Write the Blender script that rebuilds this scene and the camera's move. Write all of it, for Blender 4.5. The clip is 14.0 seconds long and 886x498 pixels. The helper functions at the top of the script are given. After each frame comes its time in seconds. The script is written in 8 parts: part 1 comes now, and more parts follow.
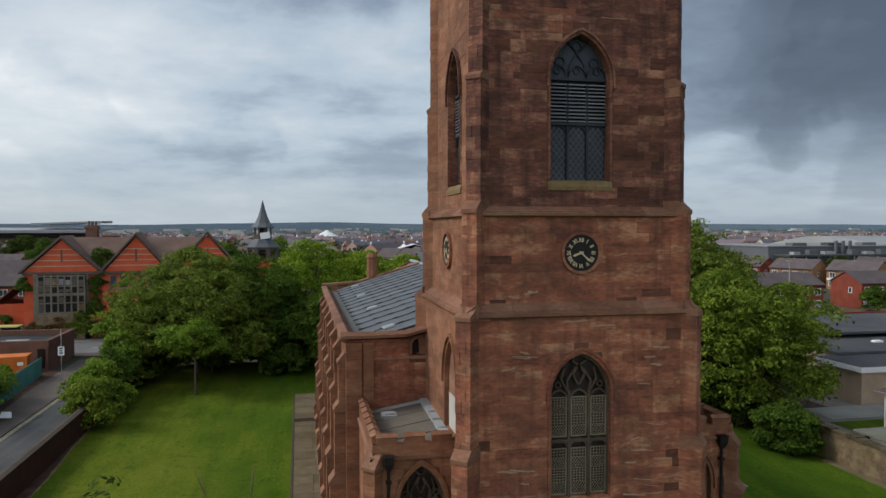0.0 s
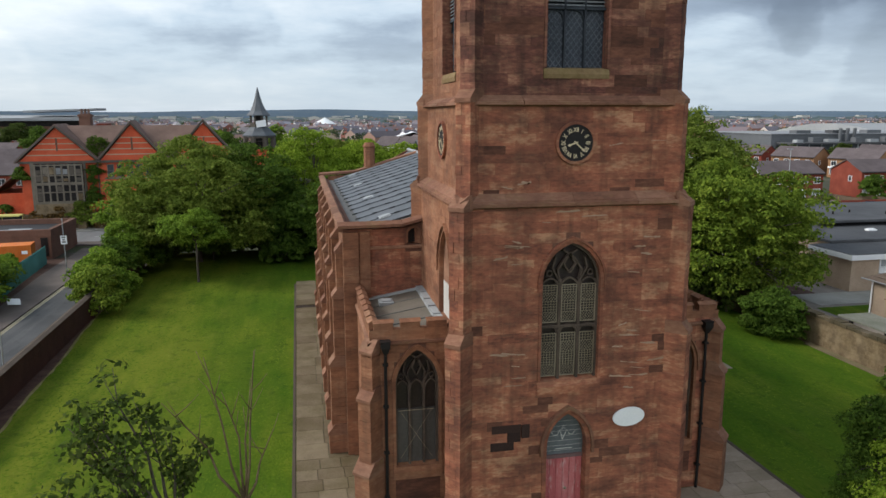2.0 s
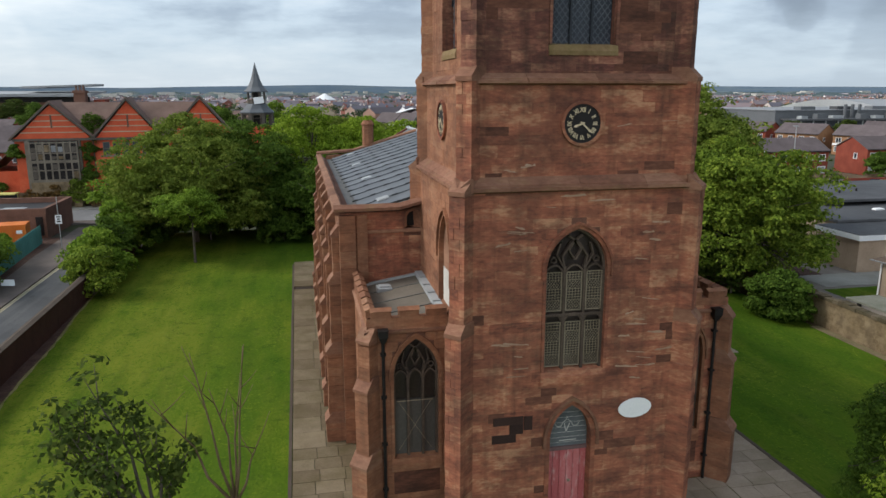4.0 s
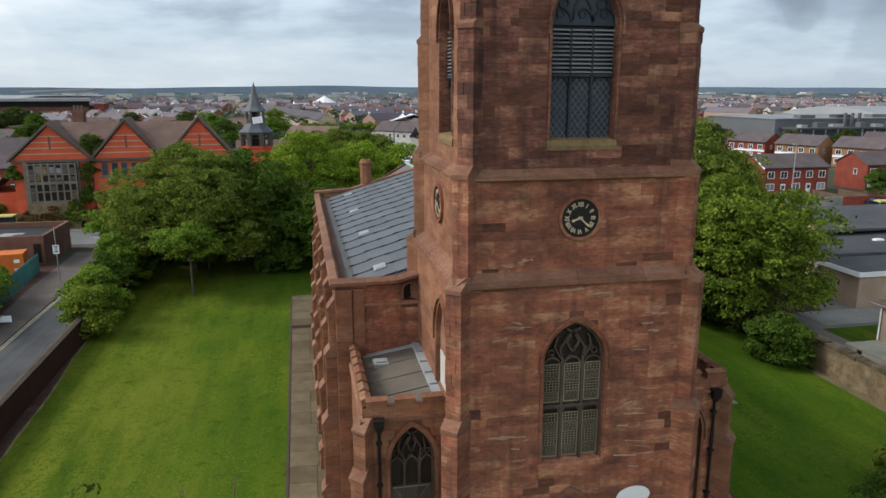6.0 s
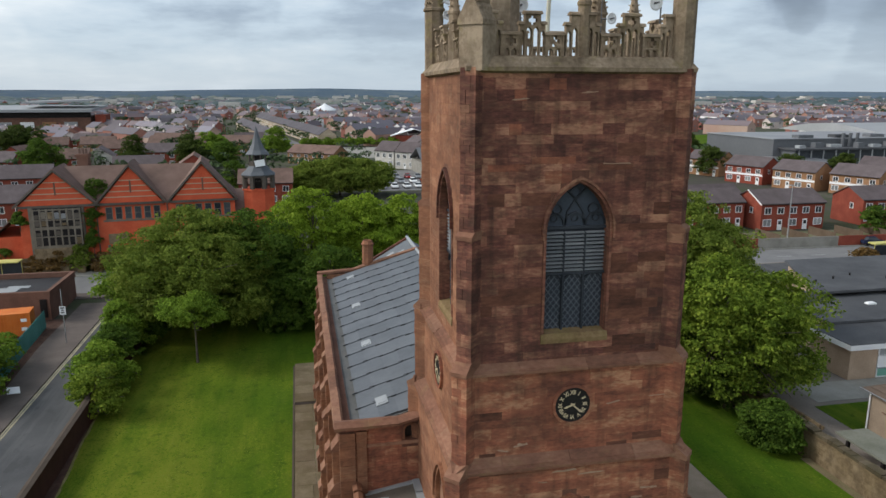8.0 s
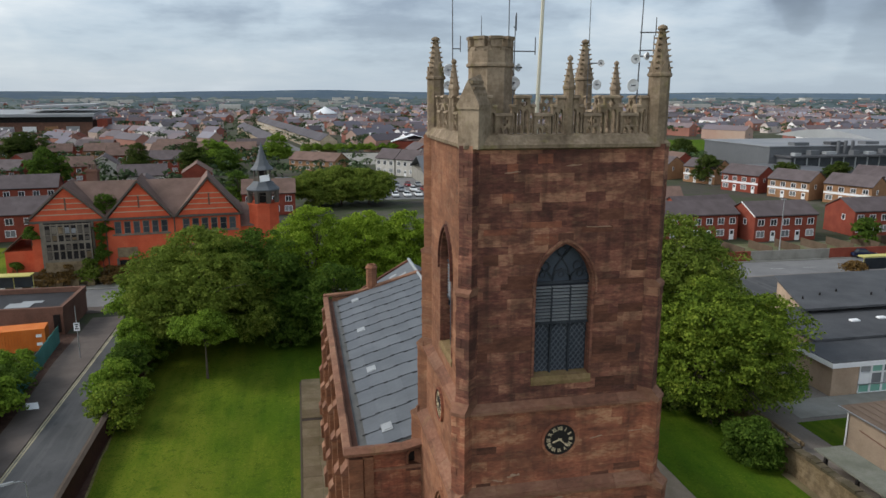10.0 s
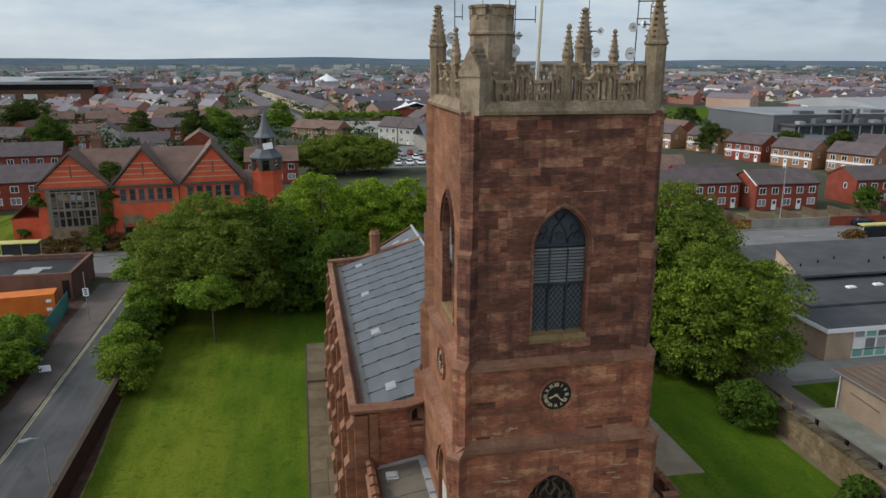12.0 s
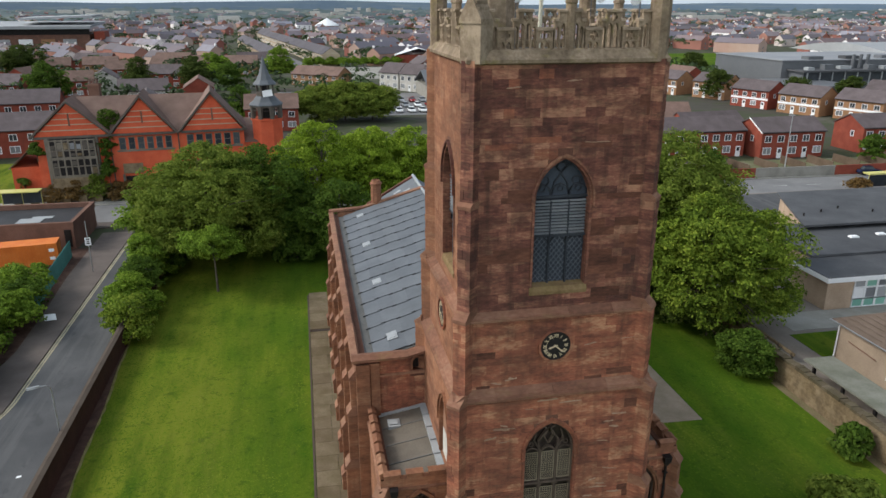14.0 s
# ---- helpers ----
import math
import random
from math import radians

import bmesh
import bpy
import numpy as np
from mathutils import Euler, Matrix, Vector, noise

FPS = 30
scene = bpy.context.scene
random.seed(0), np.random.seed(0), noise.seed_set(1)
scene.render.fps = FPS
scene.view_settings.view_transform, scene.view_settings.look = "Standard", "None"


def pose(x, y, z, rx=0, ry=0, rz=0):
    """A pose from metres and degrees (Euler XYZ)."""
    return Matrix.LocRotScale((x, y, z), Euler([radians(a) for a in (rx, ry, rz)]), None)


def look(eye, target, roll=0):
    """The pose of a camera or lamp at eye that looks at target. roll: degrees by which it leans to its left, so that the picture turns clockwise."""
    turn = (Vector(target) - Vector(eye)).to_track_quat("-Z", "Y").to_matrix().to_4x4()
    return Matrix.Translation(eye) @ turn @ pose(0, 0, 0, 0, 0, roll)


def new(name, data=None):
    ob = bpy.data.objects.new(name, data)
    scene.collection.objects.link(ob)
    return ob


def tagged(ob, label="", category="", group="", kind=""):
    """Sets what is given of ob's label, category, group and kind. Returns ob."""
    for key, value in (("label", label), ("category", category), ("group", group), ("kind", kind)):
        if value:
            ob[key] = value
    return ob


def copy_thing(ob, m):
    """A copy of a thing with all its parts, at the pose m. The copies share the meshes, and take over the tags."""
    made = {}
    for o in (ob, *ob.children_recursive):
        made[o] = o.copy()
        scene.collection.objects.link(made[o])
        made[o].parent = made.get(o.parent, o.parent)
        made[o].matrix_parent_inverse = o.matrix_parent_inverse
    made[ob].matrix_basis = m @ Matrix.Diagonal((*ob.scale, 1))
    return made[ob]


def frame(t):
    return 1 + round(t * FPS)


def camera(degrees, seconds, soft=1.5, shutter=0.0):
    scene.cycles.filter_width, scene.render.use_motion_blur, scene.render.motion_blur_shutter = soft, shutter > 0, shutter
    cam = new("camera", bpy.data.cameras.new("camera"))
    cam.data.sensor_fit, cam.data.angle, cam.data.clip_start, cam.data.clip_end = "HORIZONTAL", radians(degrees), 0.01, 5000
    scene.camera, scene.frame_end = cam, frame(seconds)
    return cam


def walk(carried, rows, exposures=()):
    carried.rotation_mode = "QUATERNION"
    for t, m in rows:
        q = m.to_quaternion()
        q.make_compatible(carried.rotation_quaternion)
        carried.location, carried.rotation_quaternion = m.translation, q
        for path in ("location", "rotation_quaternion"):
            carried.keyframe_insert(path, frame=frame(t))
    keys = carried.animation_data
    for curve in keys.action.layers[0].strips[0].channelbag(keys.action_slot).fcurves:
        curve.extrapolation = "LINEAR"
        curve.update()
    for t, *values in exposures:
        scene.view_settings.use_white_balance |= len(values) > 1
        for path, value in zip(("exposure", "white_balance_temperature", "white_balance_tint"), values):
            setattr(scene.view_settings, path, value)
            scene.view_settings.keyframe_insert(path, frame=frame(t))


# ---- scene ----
cam = camera(64.1, 14.0)
METRES, EYE, TILT, LEAN, TURN = 16.0, 15.0, -1.65, 0.0, -11.5
ROWS = [
    (0.0, 0.0, 0.0, 0.0, 0.0, 0.0, -0.0),
    (0.5, 0.0019, -0.003, 0.0019, 0.0, -2.12, 0.01),
    (1.0, 0.0059, -0.0039, 0.0036, 0.0, -5.47, 0.03),
    (1.5, 0.0101, -0.0064, 0.0045, -0.01, -7.66, 0.04),
    (2.0, 0.0126, -0.0089, 0.0047, -0.01, -9.01, 0.05),
    (2.5, 0.0133, -0.0104, 0.0058, -0.0, -10.15, 0.07),
    (5.0, 0.0164, 0.1076, 0.032, 0.05, -10.95, 0.05),
    (5.5, 0.0188, 0.11, 0.1016, 0.05, -10.94, 0.04),
    (6.0, 0.0215, 0.1075, 0.1966, 0.04, -10.89, 0.03),
    (6.5, 0.0235, 0.1064, 0.2952, 0.04, -10.84, 0.01),
    (7.0, 0.0241, 0.1058, 0.3935, 0.04, -10.79, -0.02),
    (7.5, 0.0228, 0.1063, 0.4903, 0.06, -10.76, -0.05),
    (8.0, 0.0219, 0.102, 0.5866, 0.06, -10.73, -0.08),
    (10.5, 0.0207, -0.0831, 0.7354, 0.05, -10.62, -0.11),
    (11.0, 0.0219, -0.1015, 0.7344, 0.11, -10.6, -0.13),
    (11.5, 0.0209, -0.1105, 0.7332, 0.19, -11.19, -0.14),
    (12.0, 0.0208, -0.1108, 0.7333, 0.26, -13.15, -0.15),
    (12.5, 0.0207, -0.1086, 0.7341, 0.31, -14.49, -0.15),
    (13.0, 0.0207, -0.106, 0.736, 0.36, -15.71, -0.13),
    (13.5, 0.0227, -0.1031, 0.738, 0.41, -16.77, -0.13),
    (14.0, 0.0256, -0.1006, 0.7389, 0.45, -17.34, -0.11),
]
walk(cam, [(t, pose(0, 0, EYE, TILT, LEAN, TURN) @ pose(METRES * x, METRES * y, METRES * z, 90 + pitch, roll, yaw)) for t, x, y, z, yaw, pitch, roll in ROWS],
     exposures=((0.0, -0.22), (0.5, -0.19), (1.0, -0.04), (1.5, 0.11), (2.5, 0.24), (5.0, 0.19), (7.5, 0.12), (8.5, 0.04), (10.5, -0.05), (11.2, -0.08), (12.5, 0.0), (14.0, 0.31)))

# ---- world and sun ----
SUN_FROM = Vector((-0.76, 0.24, 0.60)).normalized()
world = bpy.data.worlds.new("overcast_sky")
scene.world = world
world.use_nodes = True


CLOUDS = ((10, 4, 2, 32, 0.045), (43, 20, 4, 13.5, -0.19), (46, 13, 0, 5, -0.05), (4, 20, 1, 13, -0.12), (-9, 5, 0, 7, -0.05), (-16, 12, 0, 10, 0.02), (36, 3, 0, 7, 0.06))


def build_sky(nt):
    nodes, links = nt.nodes, nt.links
    nodes.clear()

    def node(kind, **values):
        n = nodes.new(kind)
        for key, value in values.items():
            n.inputs[key].default_value = value
        return n

    out = nodes.new("ShaderNodeOutputWorld")
    back = node("ShaderNodeBackground", Strength=1.24)
    sky = nodes.new("ShaderNodeTexSky")
    sky.sky_type, sky.sun_disc = "NISHITA", False
    sky.sun_elevation = math.asin(SUN_FROM.z)
    sky.sun_rotation = math.atan2(SUN_FROM.x, SUN_FROM.y)
    dim = nodes.new("ShaderNodeVectorMath")
    dim.operation = "SCALE"
    dim.inputs["Scale"].default_value = 0.09
    links.new(sky.outputs["Color"], dim.inputs[0])
    # cloud deck: directions laid out on a plane high overhead
    tex = nodes.new("ShaderNodeTexCoord")
    sep = nodes.new("ShaderNodeSeparateXYZ")
    links.new(tex.outputs["Generated"], sep.inputs[0])
    up = nodes.new("ShaderNodeMath")
    up.operation = "MAXIMUM"
    up.inputs[1].default_value = 0.0
    links.new(sep.outputs["Z"], up.inputs[0])
    lift = nodes.new("ShaderNodeMath")
    lift.operation = "ADD"
    lift.inputs[1].default_value = 0.16
    links.new(up.outputs[0], lift.inputs[0])
    xy = nodes.new("ShaderNodeVectorMath")
    xy.operation = "MULTIPLY"
    xy.inputs[1].default_value = (1, 1, 0)
    links.new(tex.outputs["Generated"], xy.inputs[0])
    flat = nodes.new("ShaderNodeVectorMath")
    flat.operation = "DIVIDE"
    links.new(xy.outputs[0], flat.inputs[0])
    links.new(lift.outputs[0], flat.inputs[1])
    shift = nodes.new("ShaderNodeVectorMath")
    shift.operation = "ADD"
    shift.inputs[1].default_value = (3.1, 7.4, 0.0)
    links.new(flat.outputs[0], shift.inputs[0])
    big = node("ShaderNodeTexNoise", Scale=0.42, Detail=7.0, Roughness=0.5, Distortion=0.3)
    fine = node("ShaderNodeTexNoise", Scale=1.9, Detail=8.0, Roughness=0.6)
    links.new(shift.outputs[0], big.inputs["Vector"])
    links.new(shift.outputs[0], fine.inputs["Vector"])
    add = nodes.new("ShaderNodeMath")
    add.operation = "MULTIPLY_ADD"
    add.inputs[1].default_value = 0.32
    links.new(fine.outputs["Fac"], add.inputs[0])
    links.new(big.outputs["Fac"], add.inputs[2])
    # brighter leftwards, low down, and unseen behind the eye to light the tower's front
    side = nodes.new("ShaderNodeVectorMath")
    side.operation = "DOT_PRODUCT"
    side.inputs[1].default_value = (-1.0, -0.5, -1.05)
    links.new(tex.outputs["Generated"], side.inputs[0])
    tilt = nodes.new("ShaderNodeMath")
    tilt.operation = "MULTIPLY_ADD"
    tilt.inputs[1].default_value = 0.34
    links.new(side.outputs["Value"], tilt.inputs[0])
    links.new(add.outputs[0], tilt.inputs[2])
    level = nodes.new("ShaderNodeMath")
    level.operation = "ADD"
    level.inputs[1].default_value = 0.13
    links.new(tilt.outputs[0], level.inputs[0])
    # single cloud masses: azimuth from north, elevation, inner and outer radius in degrees, weight
    wobble = node("ShaderNodeTexNoise", Scale=3.5, Detail=5.0, Roughness=0.5)
    links.new(tex.outputs["Generated"], wobble.inputs["Vector"])
    fray = nodes.new("ShaderNodeVectorMath")
    fray.operation = "MULTIPLY_ADD"
    fray.inputs[1].default_value, fray.inputs[2].default_value = (0.16, 0.16, 0.08), (-0.08, -0.08, -0.04)
    links.new(wobble.outputs["Color"], fray.inputs[0])
    bent = nodes.new("ShaderNodeVectorMath")
    bent.operation = "ADD"
    links.new(tex.outputs["Generated"], bent.inputs[0])
    links.new(fray.outputs[0], bent.inputs[1])
    total = level.outputs[0]
    for azimuth, height, inner, outer, weight in CLOUDS:
        a, e = radians(azimuth), radians(height)
        near = nodes.new("ShaderNodeVectorMath")
        near.operation = "DOT_PRODUCT"
        near.inputs[1].default_value = (math.sin(a) * math.cos(e), math.cos(a) * math.cos(e), math.sin(e))
        links.new(bent.outputs[0], near.inputs[0])
        mass = nodes.new("ShaderNodeMapRange")
        mass.interpolation_type = "SMOOTHSTEP"
        mass.inputs["From Min"].default_value, mass.inputs["From Max"].default_value = math.cos(radians(outer)), math.cos(radians(inner))
        mass.inputs["To Max"].default_value = weight
        links.new(near.outputs["Value"], mass.inputs["Value"])
        joined = nodes.new("ShaderNodeMath")
        joined.operation = "ADD"
        links.new(total, joined.inputs[0])
        links.new(mass.outputs["Result"], joined.inputs[1])
        total = joined.outputs[0]
    ramp = nodes.new("ShaderNodeValToRGB")
    links.new(total, ramp.inputs["Fac"])
    stops = ((0.10, (0.085, 0.11, 0.15)), (0.34, (0.15, 0.19, 0.255)), (0.50, (0.27, 0.335, 0.425)), (0.59, (0.455, 0.545, 0.635)), (0.74, (0.70, 0.75, 0.79)), (0.98, (1.30, 1.32, 1.33)))
    ramp.color_ramp.elements[0].position, ramp.color_ramp.elements[0].color = stops[0][0], (*stops[0][1], 1)
    ramp.color_ramp.elements[1].position, ramp.color_ramp.elements[1].color = stops[-1][0], (*stops[-1][1], 1)
    for place, colour in stops[1:-1]:
        ramp.color_ramp.elements.new(place).color = (*colour, 1)
    # pale band above the horizon
    low = nodes.new("ShaderNodeMapRange")
    low.inputs["From Min"].default_value, low.inputs["From Max"].default_value = 0.0, 0.13
    low.inputs["To Min"].default_value, low.inputs["To Max"].default_value = 0.85, 0.0
    links.new(up.outputs[0], low.inputs["Value"])
    pale = nodes.new("ShaderNodeMix")
    pale.data_type = "RGBA"
    pale.inputs["B"].default_value = (0.395, 0.475, 0.555, 1)
    links.new(low.outputs["Result"], pale.inputs["Factor"])
    links.new(ramp.outputs["Color"], pale.inputs["A"])
    both = nodes.new("ShaderNodeMix")
    both.data_type = "RGBA"
    both.inputs["Factor"].default_value = 0.88
    links.new(dim.outputs[0], both.inputs["A"])
    links.new(pale.outputs["Result"], both.inputs["B"])
    links.new(both.outputs["Result"], back.inputs["Color"])
    links.new(back.outputs["Background"], out.inputs["Surface"])


build_sky(world.node_tree)
sun = new("sun", bpy.data.lights.new("sun", "SUN"))
sun.data.energy, sun.data.angle, sun.data.color = 2.4, radians(18), (1.0, 0.95, 0.88)
sun.matrix_world = look(SUN_FROM * 100, (0, 0, 0))


# ---- materials ----
def surface(name, colours, rough=0.85, scale=1.0, mix=(0.5, 0.3, 0.2), bump=0.3, grain=14.0, metal=0.0, dirt=0.0, dirt_colour=(0.03, 0.028, 0.025), streak=0.0, stretch=(1, 1, 1), pale=0.0, pale_colour=(0.4, 0.33, 0.27), spec=0.15, blotch=0.45):
    """A weathered surface. colours: a ramp's stops, evenly spread. mix: the shares of chance per piece, of coarse blotches and of grain."""
    m = bpy.data.materials.new(name)
    m.use_nodes = True
    nt = m.node_tree
    bsdf = nt.nodes["Principled BSDF"]
    bsdf.inputs["Roughness"].default_value, bsdf.inputs["Metallic"].default_value = rough, metal
    bsdf.inputs["Specular IOR Level"].default_value = spec

    def math_node(op, a, b):
        n = nt.nodes.new("ShaderNodeMath")
        n.operation = op
        for k, v in enumerate((a, b)):
            if isinstance(v, (int, float)):
                n.inputs[k].default_value = v
            else:
                nt.links.new(v, n.inputs[k])
        return n.outputs[0]

    geo = nt.nodes.new("ShaderNodeNewGeometry")
    info = nt.nodes.new("ShaderNodeObjectInfo")
    chance = math_node("FRACT", math_node("ADD", info.outputs["Random"], geo.outputs["Random Per Island"]), 0.0)
    wide = nt.nodes.new("ShaderNodeVectorMath")
    wide.operation = "MULTIPLY"
    wide.inputs[1].default_value = stretch
    nt.links.new(geo.outputs["Position"], wide.inputs[0])

    def noise_node(s, detail, shift=0.0):
        n = nt.nodes.new("ShaderNodeTexNoise")
        n.inputs["Scale"].default_value, n.inputs["Detail"].default_value = s, detail
        n.inputs["Roughness"].default_value = 0.6
        if shift:
            v = nt.nodes.new("ShaderNodeVectorMath")
            v.operation = "ADD"
            v.inputs[1].default_value = (shift, -shift, shift * 0.7)
            nt.links.new(wide.outputs[0], v.inputs[0])
            nt.links.new(v.outputs[0], n.inputs["Vector"])
        else:
            nt.links.new(wide.outputs[0], n.inputs["Vector"])
        return n.outputs["Fac"]

    coarse, small = noise_node(0.7 * scale, 5), noise_node(grain * scale, 6)
    # noise sits near the middle of its range: spread it
    spread = math_node("MULTIPLY", math_node("SUBTRACT", coarse, 0.33), 3.0)
    spread_small = math_node("MULTIPLY", math_node("SUBTRACT", small, 0.3), 2.5)
    value = math_node("ADD", math_node("ADD", math_node("MULTIPLY", chance, mix[0]), math_node("MULTIPLY", spread, mix[1])), math_node("MULTIPLY", spread_small, mix[2]))
    ramp = nt.nodes.new("ShaderNodeValToRGB")
    nt.links.new(value, ramp.inputs["Fac"])
    el = ramp.color_ramp.elements
    el[0].color, el[1].color = (*colours[0], 1), (*colours[-1], 1)
    el[0].position, el[1].position = 0.08, 0.92
    for k, c in enumerate(colours[1:-1], 1):
        el.new(0.08 + 0.84 * k / (len(colours) - 1)).color = (*c, 1)
    colour = ramp.outputs["Color"]

    def blend(fac, top):
        nonlocal colour
        n = nt.nodes.new("ShaderNodeMix")
        n.data_type = "RGBA"
        nt.links.new(fac, n.inputs["Factor"])
        nt.links.new(colour, n.inputs["A"])
        n.inputs["B"].default_value = (*top, 1)
        colour = n.outputs["Result"]

    def mask(source, start, end, amount):
        n = nt.nodes.new("ShaderNodeMapRange")
        n.inputs["From Min"].default_value, n.inputs["From Max"].default_value = start, end
        n.inputs["To Max"].default_value = amount
        nt.links.new(source, n.inputs["Value"])
        return n.outputs["Result"]

    if dirt:
        blend(mask(noise_node(blotch * scale, 7, 31.0), 0.41, 0.68, dirt), dirt_colour)
    if pale:
        blend(mask(noise_node(1.7 * scale, 6, 57.0), 0.56, 0.76, pale), pale_colour)
    if streak:
        lean = nt.nodes.new("ShaderNodeVectorMath")
        lean.operation = "MULTIPLY"
        lean.inputs[1].default_value = (3.0, 3.0, 0.25)
        nt.links.new(geo.outputs["Position"], lean.inputs[0])
        n = nt.nodes.new("ShaderNodeTexNoise")
        n.inputs["Scale"].default_value, n.inputs["Detail"].default_value = 1.0, 5
        nt.links.new(lean.outputs[0], n.inputs["Vector"])
        blend(mask(n.outputs["Fac"], 0.52, 0.72, streak), dirt_colour)
    nt.links.new(colour, bsdf.inputs["Base Color"])
    if bump:
        b = nt.nodes.new("ShaderNodeBump")
        b.inputs["Strength"].default_value, b.inputs["Distance"].default_value = bump, 0.03
        nt.links.new(small, b.inputs["Height"])
        nt.links.new(b.outputs["Normal"], bsdf.inputs["Normal"])
    return m


BED = (0.7, 0.7, 2.0)   # sandstone is marked along its beds
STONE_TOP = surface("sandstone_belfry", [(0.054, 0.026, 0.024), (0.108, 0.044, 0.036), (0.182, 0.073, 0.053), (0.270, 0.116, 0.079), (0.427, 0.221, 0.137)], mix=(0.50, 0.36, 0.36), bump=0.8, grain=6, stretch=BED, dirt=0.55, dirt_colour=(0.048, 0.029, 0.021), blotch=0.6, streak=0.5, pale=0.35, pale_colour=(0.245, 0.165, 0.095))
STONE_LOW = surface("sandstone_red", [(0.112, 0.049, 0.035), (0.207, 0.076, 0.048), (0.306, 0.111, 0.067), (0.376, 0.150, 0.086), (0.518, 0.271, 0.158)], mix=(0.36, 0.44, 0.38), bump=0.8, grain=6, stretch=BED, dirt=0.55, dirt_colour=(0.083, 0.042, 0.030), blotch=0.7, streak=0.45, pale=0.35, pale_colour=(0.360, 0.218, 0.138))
STONE_PINK = surface("sandstone_pink", [(0.151, 0.067, 0.039), (0.222, 0.099, 0.056), (0.281, 0.129, 0.073), (0.348, 0.186, 0.110)], mix=(0.34, 0.36, 0.38), bump=0.6, grain=6, stretch=BED, dirt=0.4, dirt_colour=(0.092, 0.050, 0.033), streak=0.35, pale=0.35, pale_colour=(0.350, 0.236, 0.148))
STONE_TRIM = surface("sandstone_dressing", [(0.120, 0.056, 0.038), (0.180, 0.086, 0.056), (0.235, 0.118, 0.076), (0.290, 0.160, 0.104)], mix=(0.40, 0.42, 0.36), bump=0.5, grain=6, stretch=BED, dirt=0.5, dirt_colour=(0.068, 0.040, 0.030), streak=0.25, pale=0.25, pale_colour=(0.215, 0.175, 0.070))
STONE_MOSSY = surface("mossy_weathered_stone", [(0.115, 0.074, 0.038), (0.170, 0.112, 0.058), (0.222, 0.152, 0.080), (0.275, 0.195, 0.105)], mix=(0.2, 0.5, 0.4), bump=0.5, grain=8, dirt=0.45, dirt_colour=(0.115, 0.098, 0.028), blotch=1.6)
STONE_GREY = surface("weathered_parapet_stone", [(0.125, 0.092, 0.062), (0.205, 0.155, 0.105), (0.280, 0.215, 0.150), (0.360, 0.285, 0.205)], mix=(0.30, 0.5, 0.5), bump=0.7, grain=7, dirt=0.55, dirt_colour=(0.080, 0.060, 0.040), blotch=1.5, streak=0.40, pale=0.65, pale_colour=(0.245, 0.215, 0.070))
STONE_PALE = surface("eroded_pale_stone", [(0.24, 0.150, 0.102), (0.32, 0.215, 0.150), (0.40, 0.285, 0.205)], mix=(0.4, 0.3, 0.4), bump=0.5, grain=9, stretch=BED)
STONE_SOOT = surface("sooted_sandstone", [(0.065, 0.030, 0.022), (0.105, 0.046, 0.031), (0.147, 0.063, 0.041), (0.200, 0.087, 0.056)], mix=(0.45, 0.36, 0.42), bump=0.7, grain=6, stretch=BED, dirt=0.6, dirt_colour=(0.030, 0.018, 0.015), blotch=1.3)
MORTAR = surface("joint_mortar", [(0.085, 0.042, 0.030), (0.125, 0.060, 0.041), (0.165, 0.082, 0.056)], mix=(0.0, 0.6, 0.4), bump=0.3)
PORCH_LEAD = surface("warm_grey_roof_felt", [(0.110, 0.096, 0.080), (0.150, 0.132, 0.110), (0.185, 0.166, 0.140)], rough=0.7, mix=(0.2, 0.5, 0.3), dirt=0.3, dirt_colour=(0.080, 0.066, 0.050))
LEAD = surface("roof_lead", [(0.090, 0.094, 0.094), (0.128, 0.128, 0.124), (0.165, 0.161, 0.150)], rough=0.65, mix=(0.2, 0.5, 0.3), dirt=0.3, dirt_colour=(0.068, 0.056, 0.041))
SLATE = surface("roof_slate", [(0.096, 0.107, 0.121), (0.118, 0.129, 0.144), (0.143, 0.156, 0.172)], rough=0.6, mix=(0.35, 0.4, 0.25), bump=0.2, grain=5, dirt=0.2, dirt_colour=(0.070, 0.072, 0.071))
FLASHING = surface("pale_flashing", [(0.272, 0.292, 0.306), (0.354, 0.374, 0.388)], rough=0.6, mix=(0.1, 0.5, 0.4), dirt=0.3, dirt_colour=(0.170, 0.170, 0.170))
GLASS_DARK = surface("leaded_glass", [(0.018, 0.022, 0.030), (0.034, 0.041, 0.055), (0.058, 0.068, 0.086)], rough=0.35, mix=(0.5, 0.3, 0.2), bump=0.15)
GLASS_BROWN = surface("sooty_brown_glass", [(0.016, 0.012, 0.011), (0.030, 0.022, 0.019), (0.050, 0.038, 0.032)], rough=0.4, mix=(0.3, 0.4, 0.4), bump=0.15, spec=0.3)
BELFRY_BLUE = surface("blue_grey_boarding", [(0.034, 0.043, 0.058), (0.048, 0.060, 0.078), (0.066, 0.080, 0.100)], rough=0.6, mix=(0.2, 0.4, 0.4), bump=0.1)
BELFRY_BAR = surface("dark_blue_grey_bars", [(0.020, 0.024, 0.032), (0.034, 0.040, 0.050), (0.055, 0.062, 0.074)], rough=0.6, mix=(0.2, 0.5, 0.3), bump=0.1)
IRON = surface("black_iron", [(0.009, 0.008, 0.008), (0.018, 0.016, 0.016), (0.028, 0.025, 0.025)], rough=0.5, mix=(0.2, 0.5, 0.3))
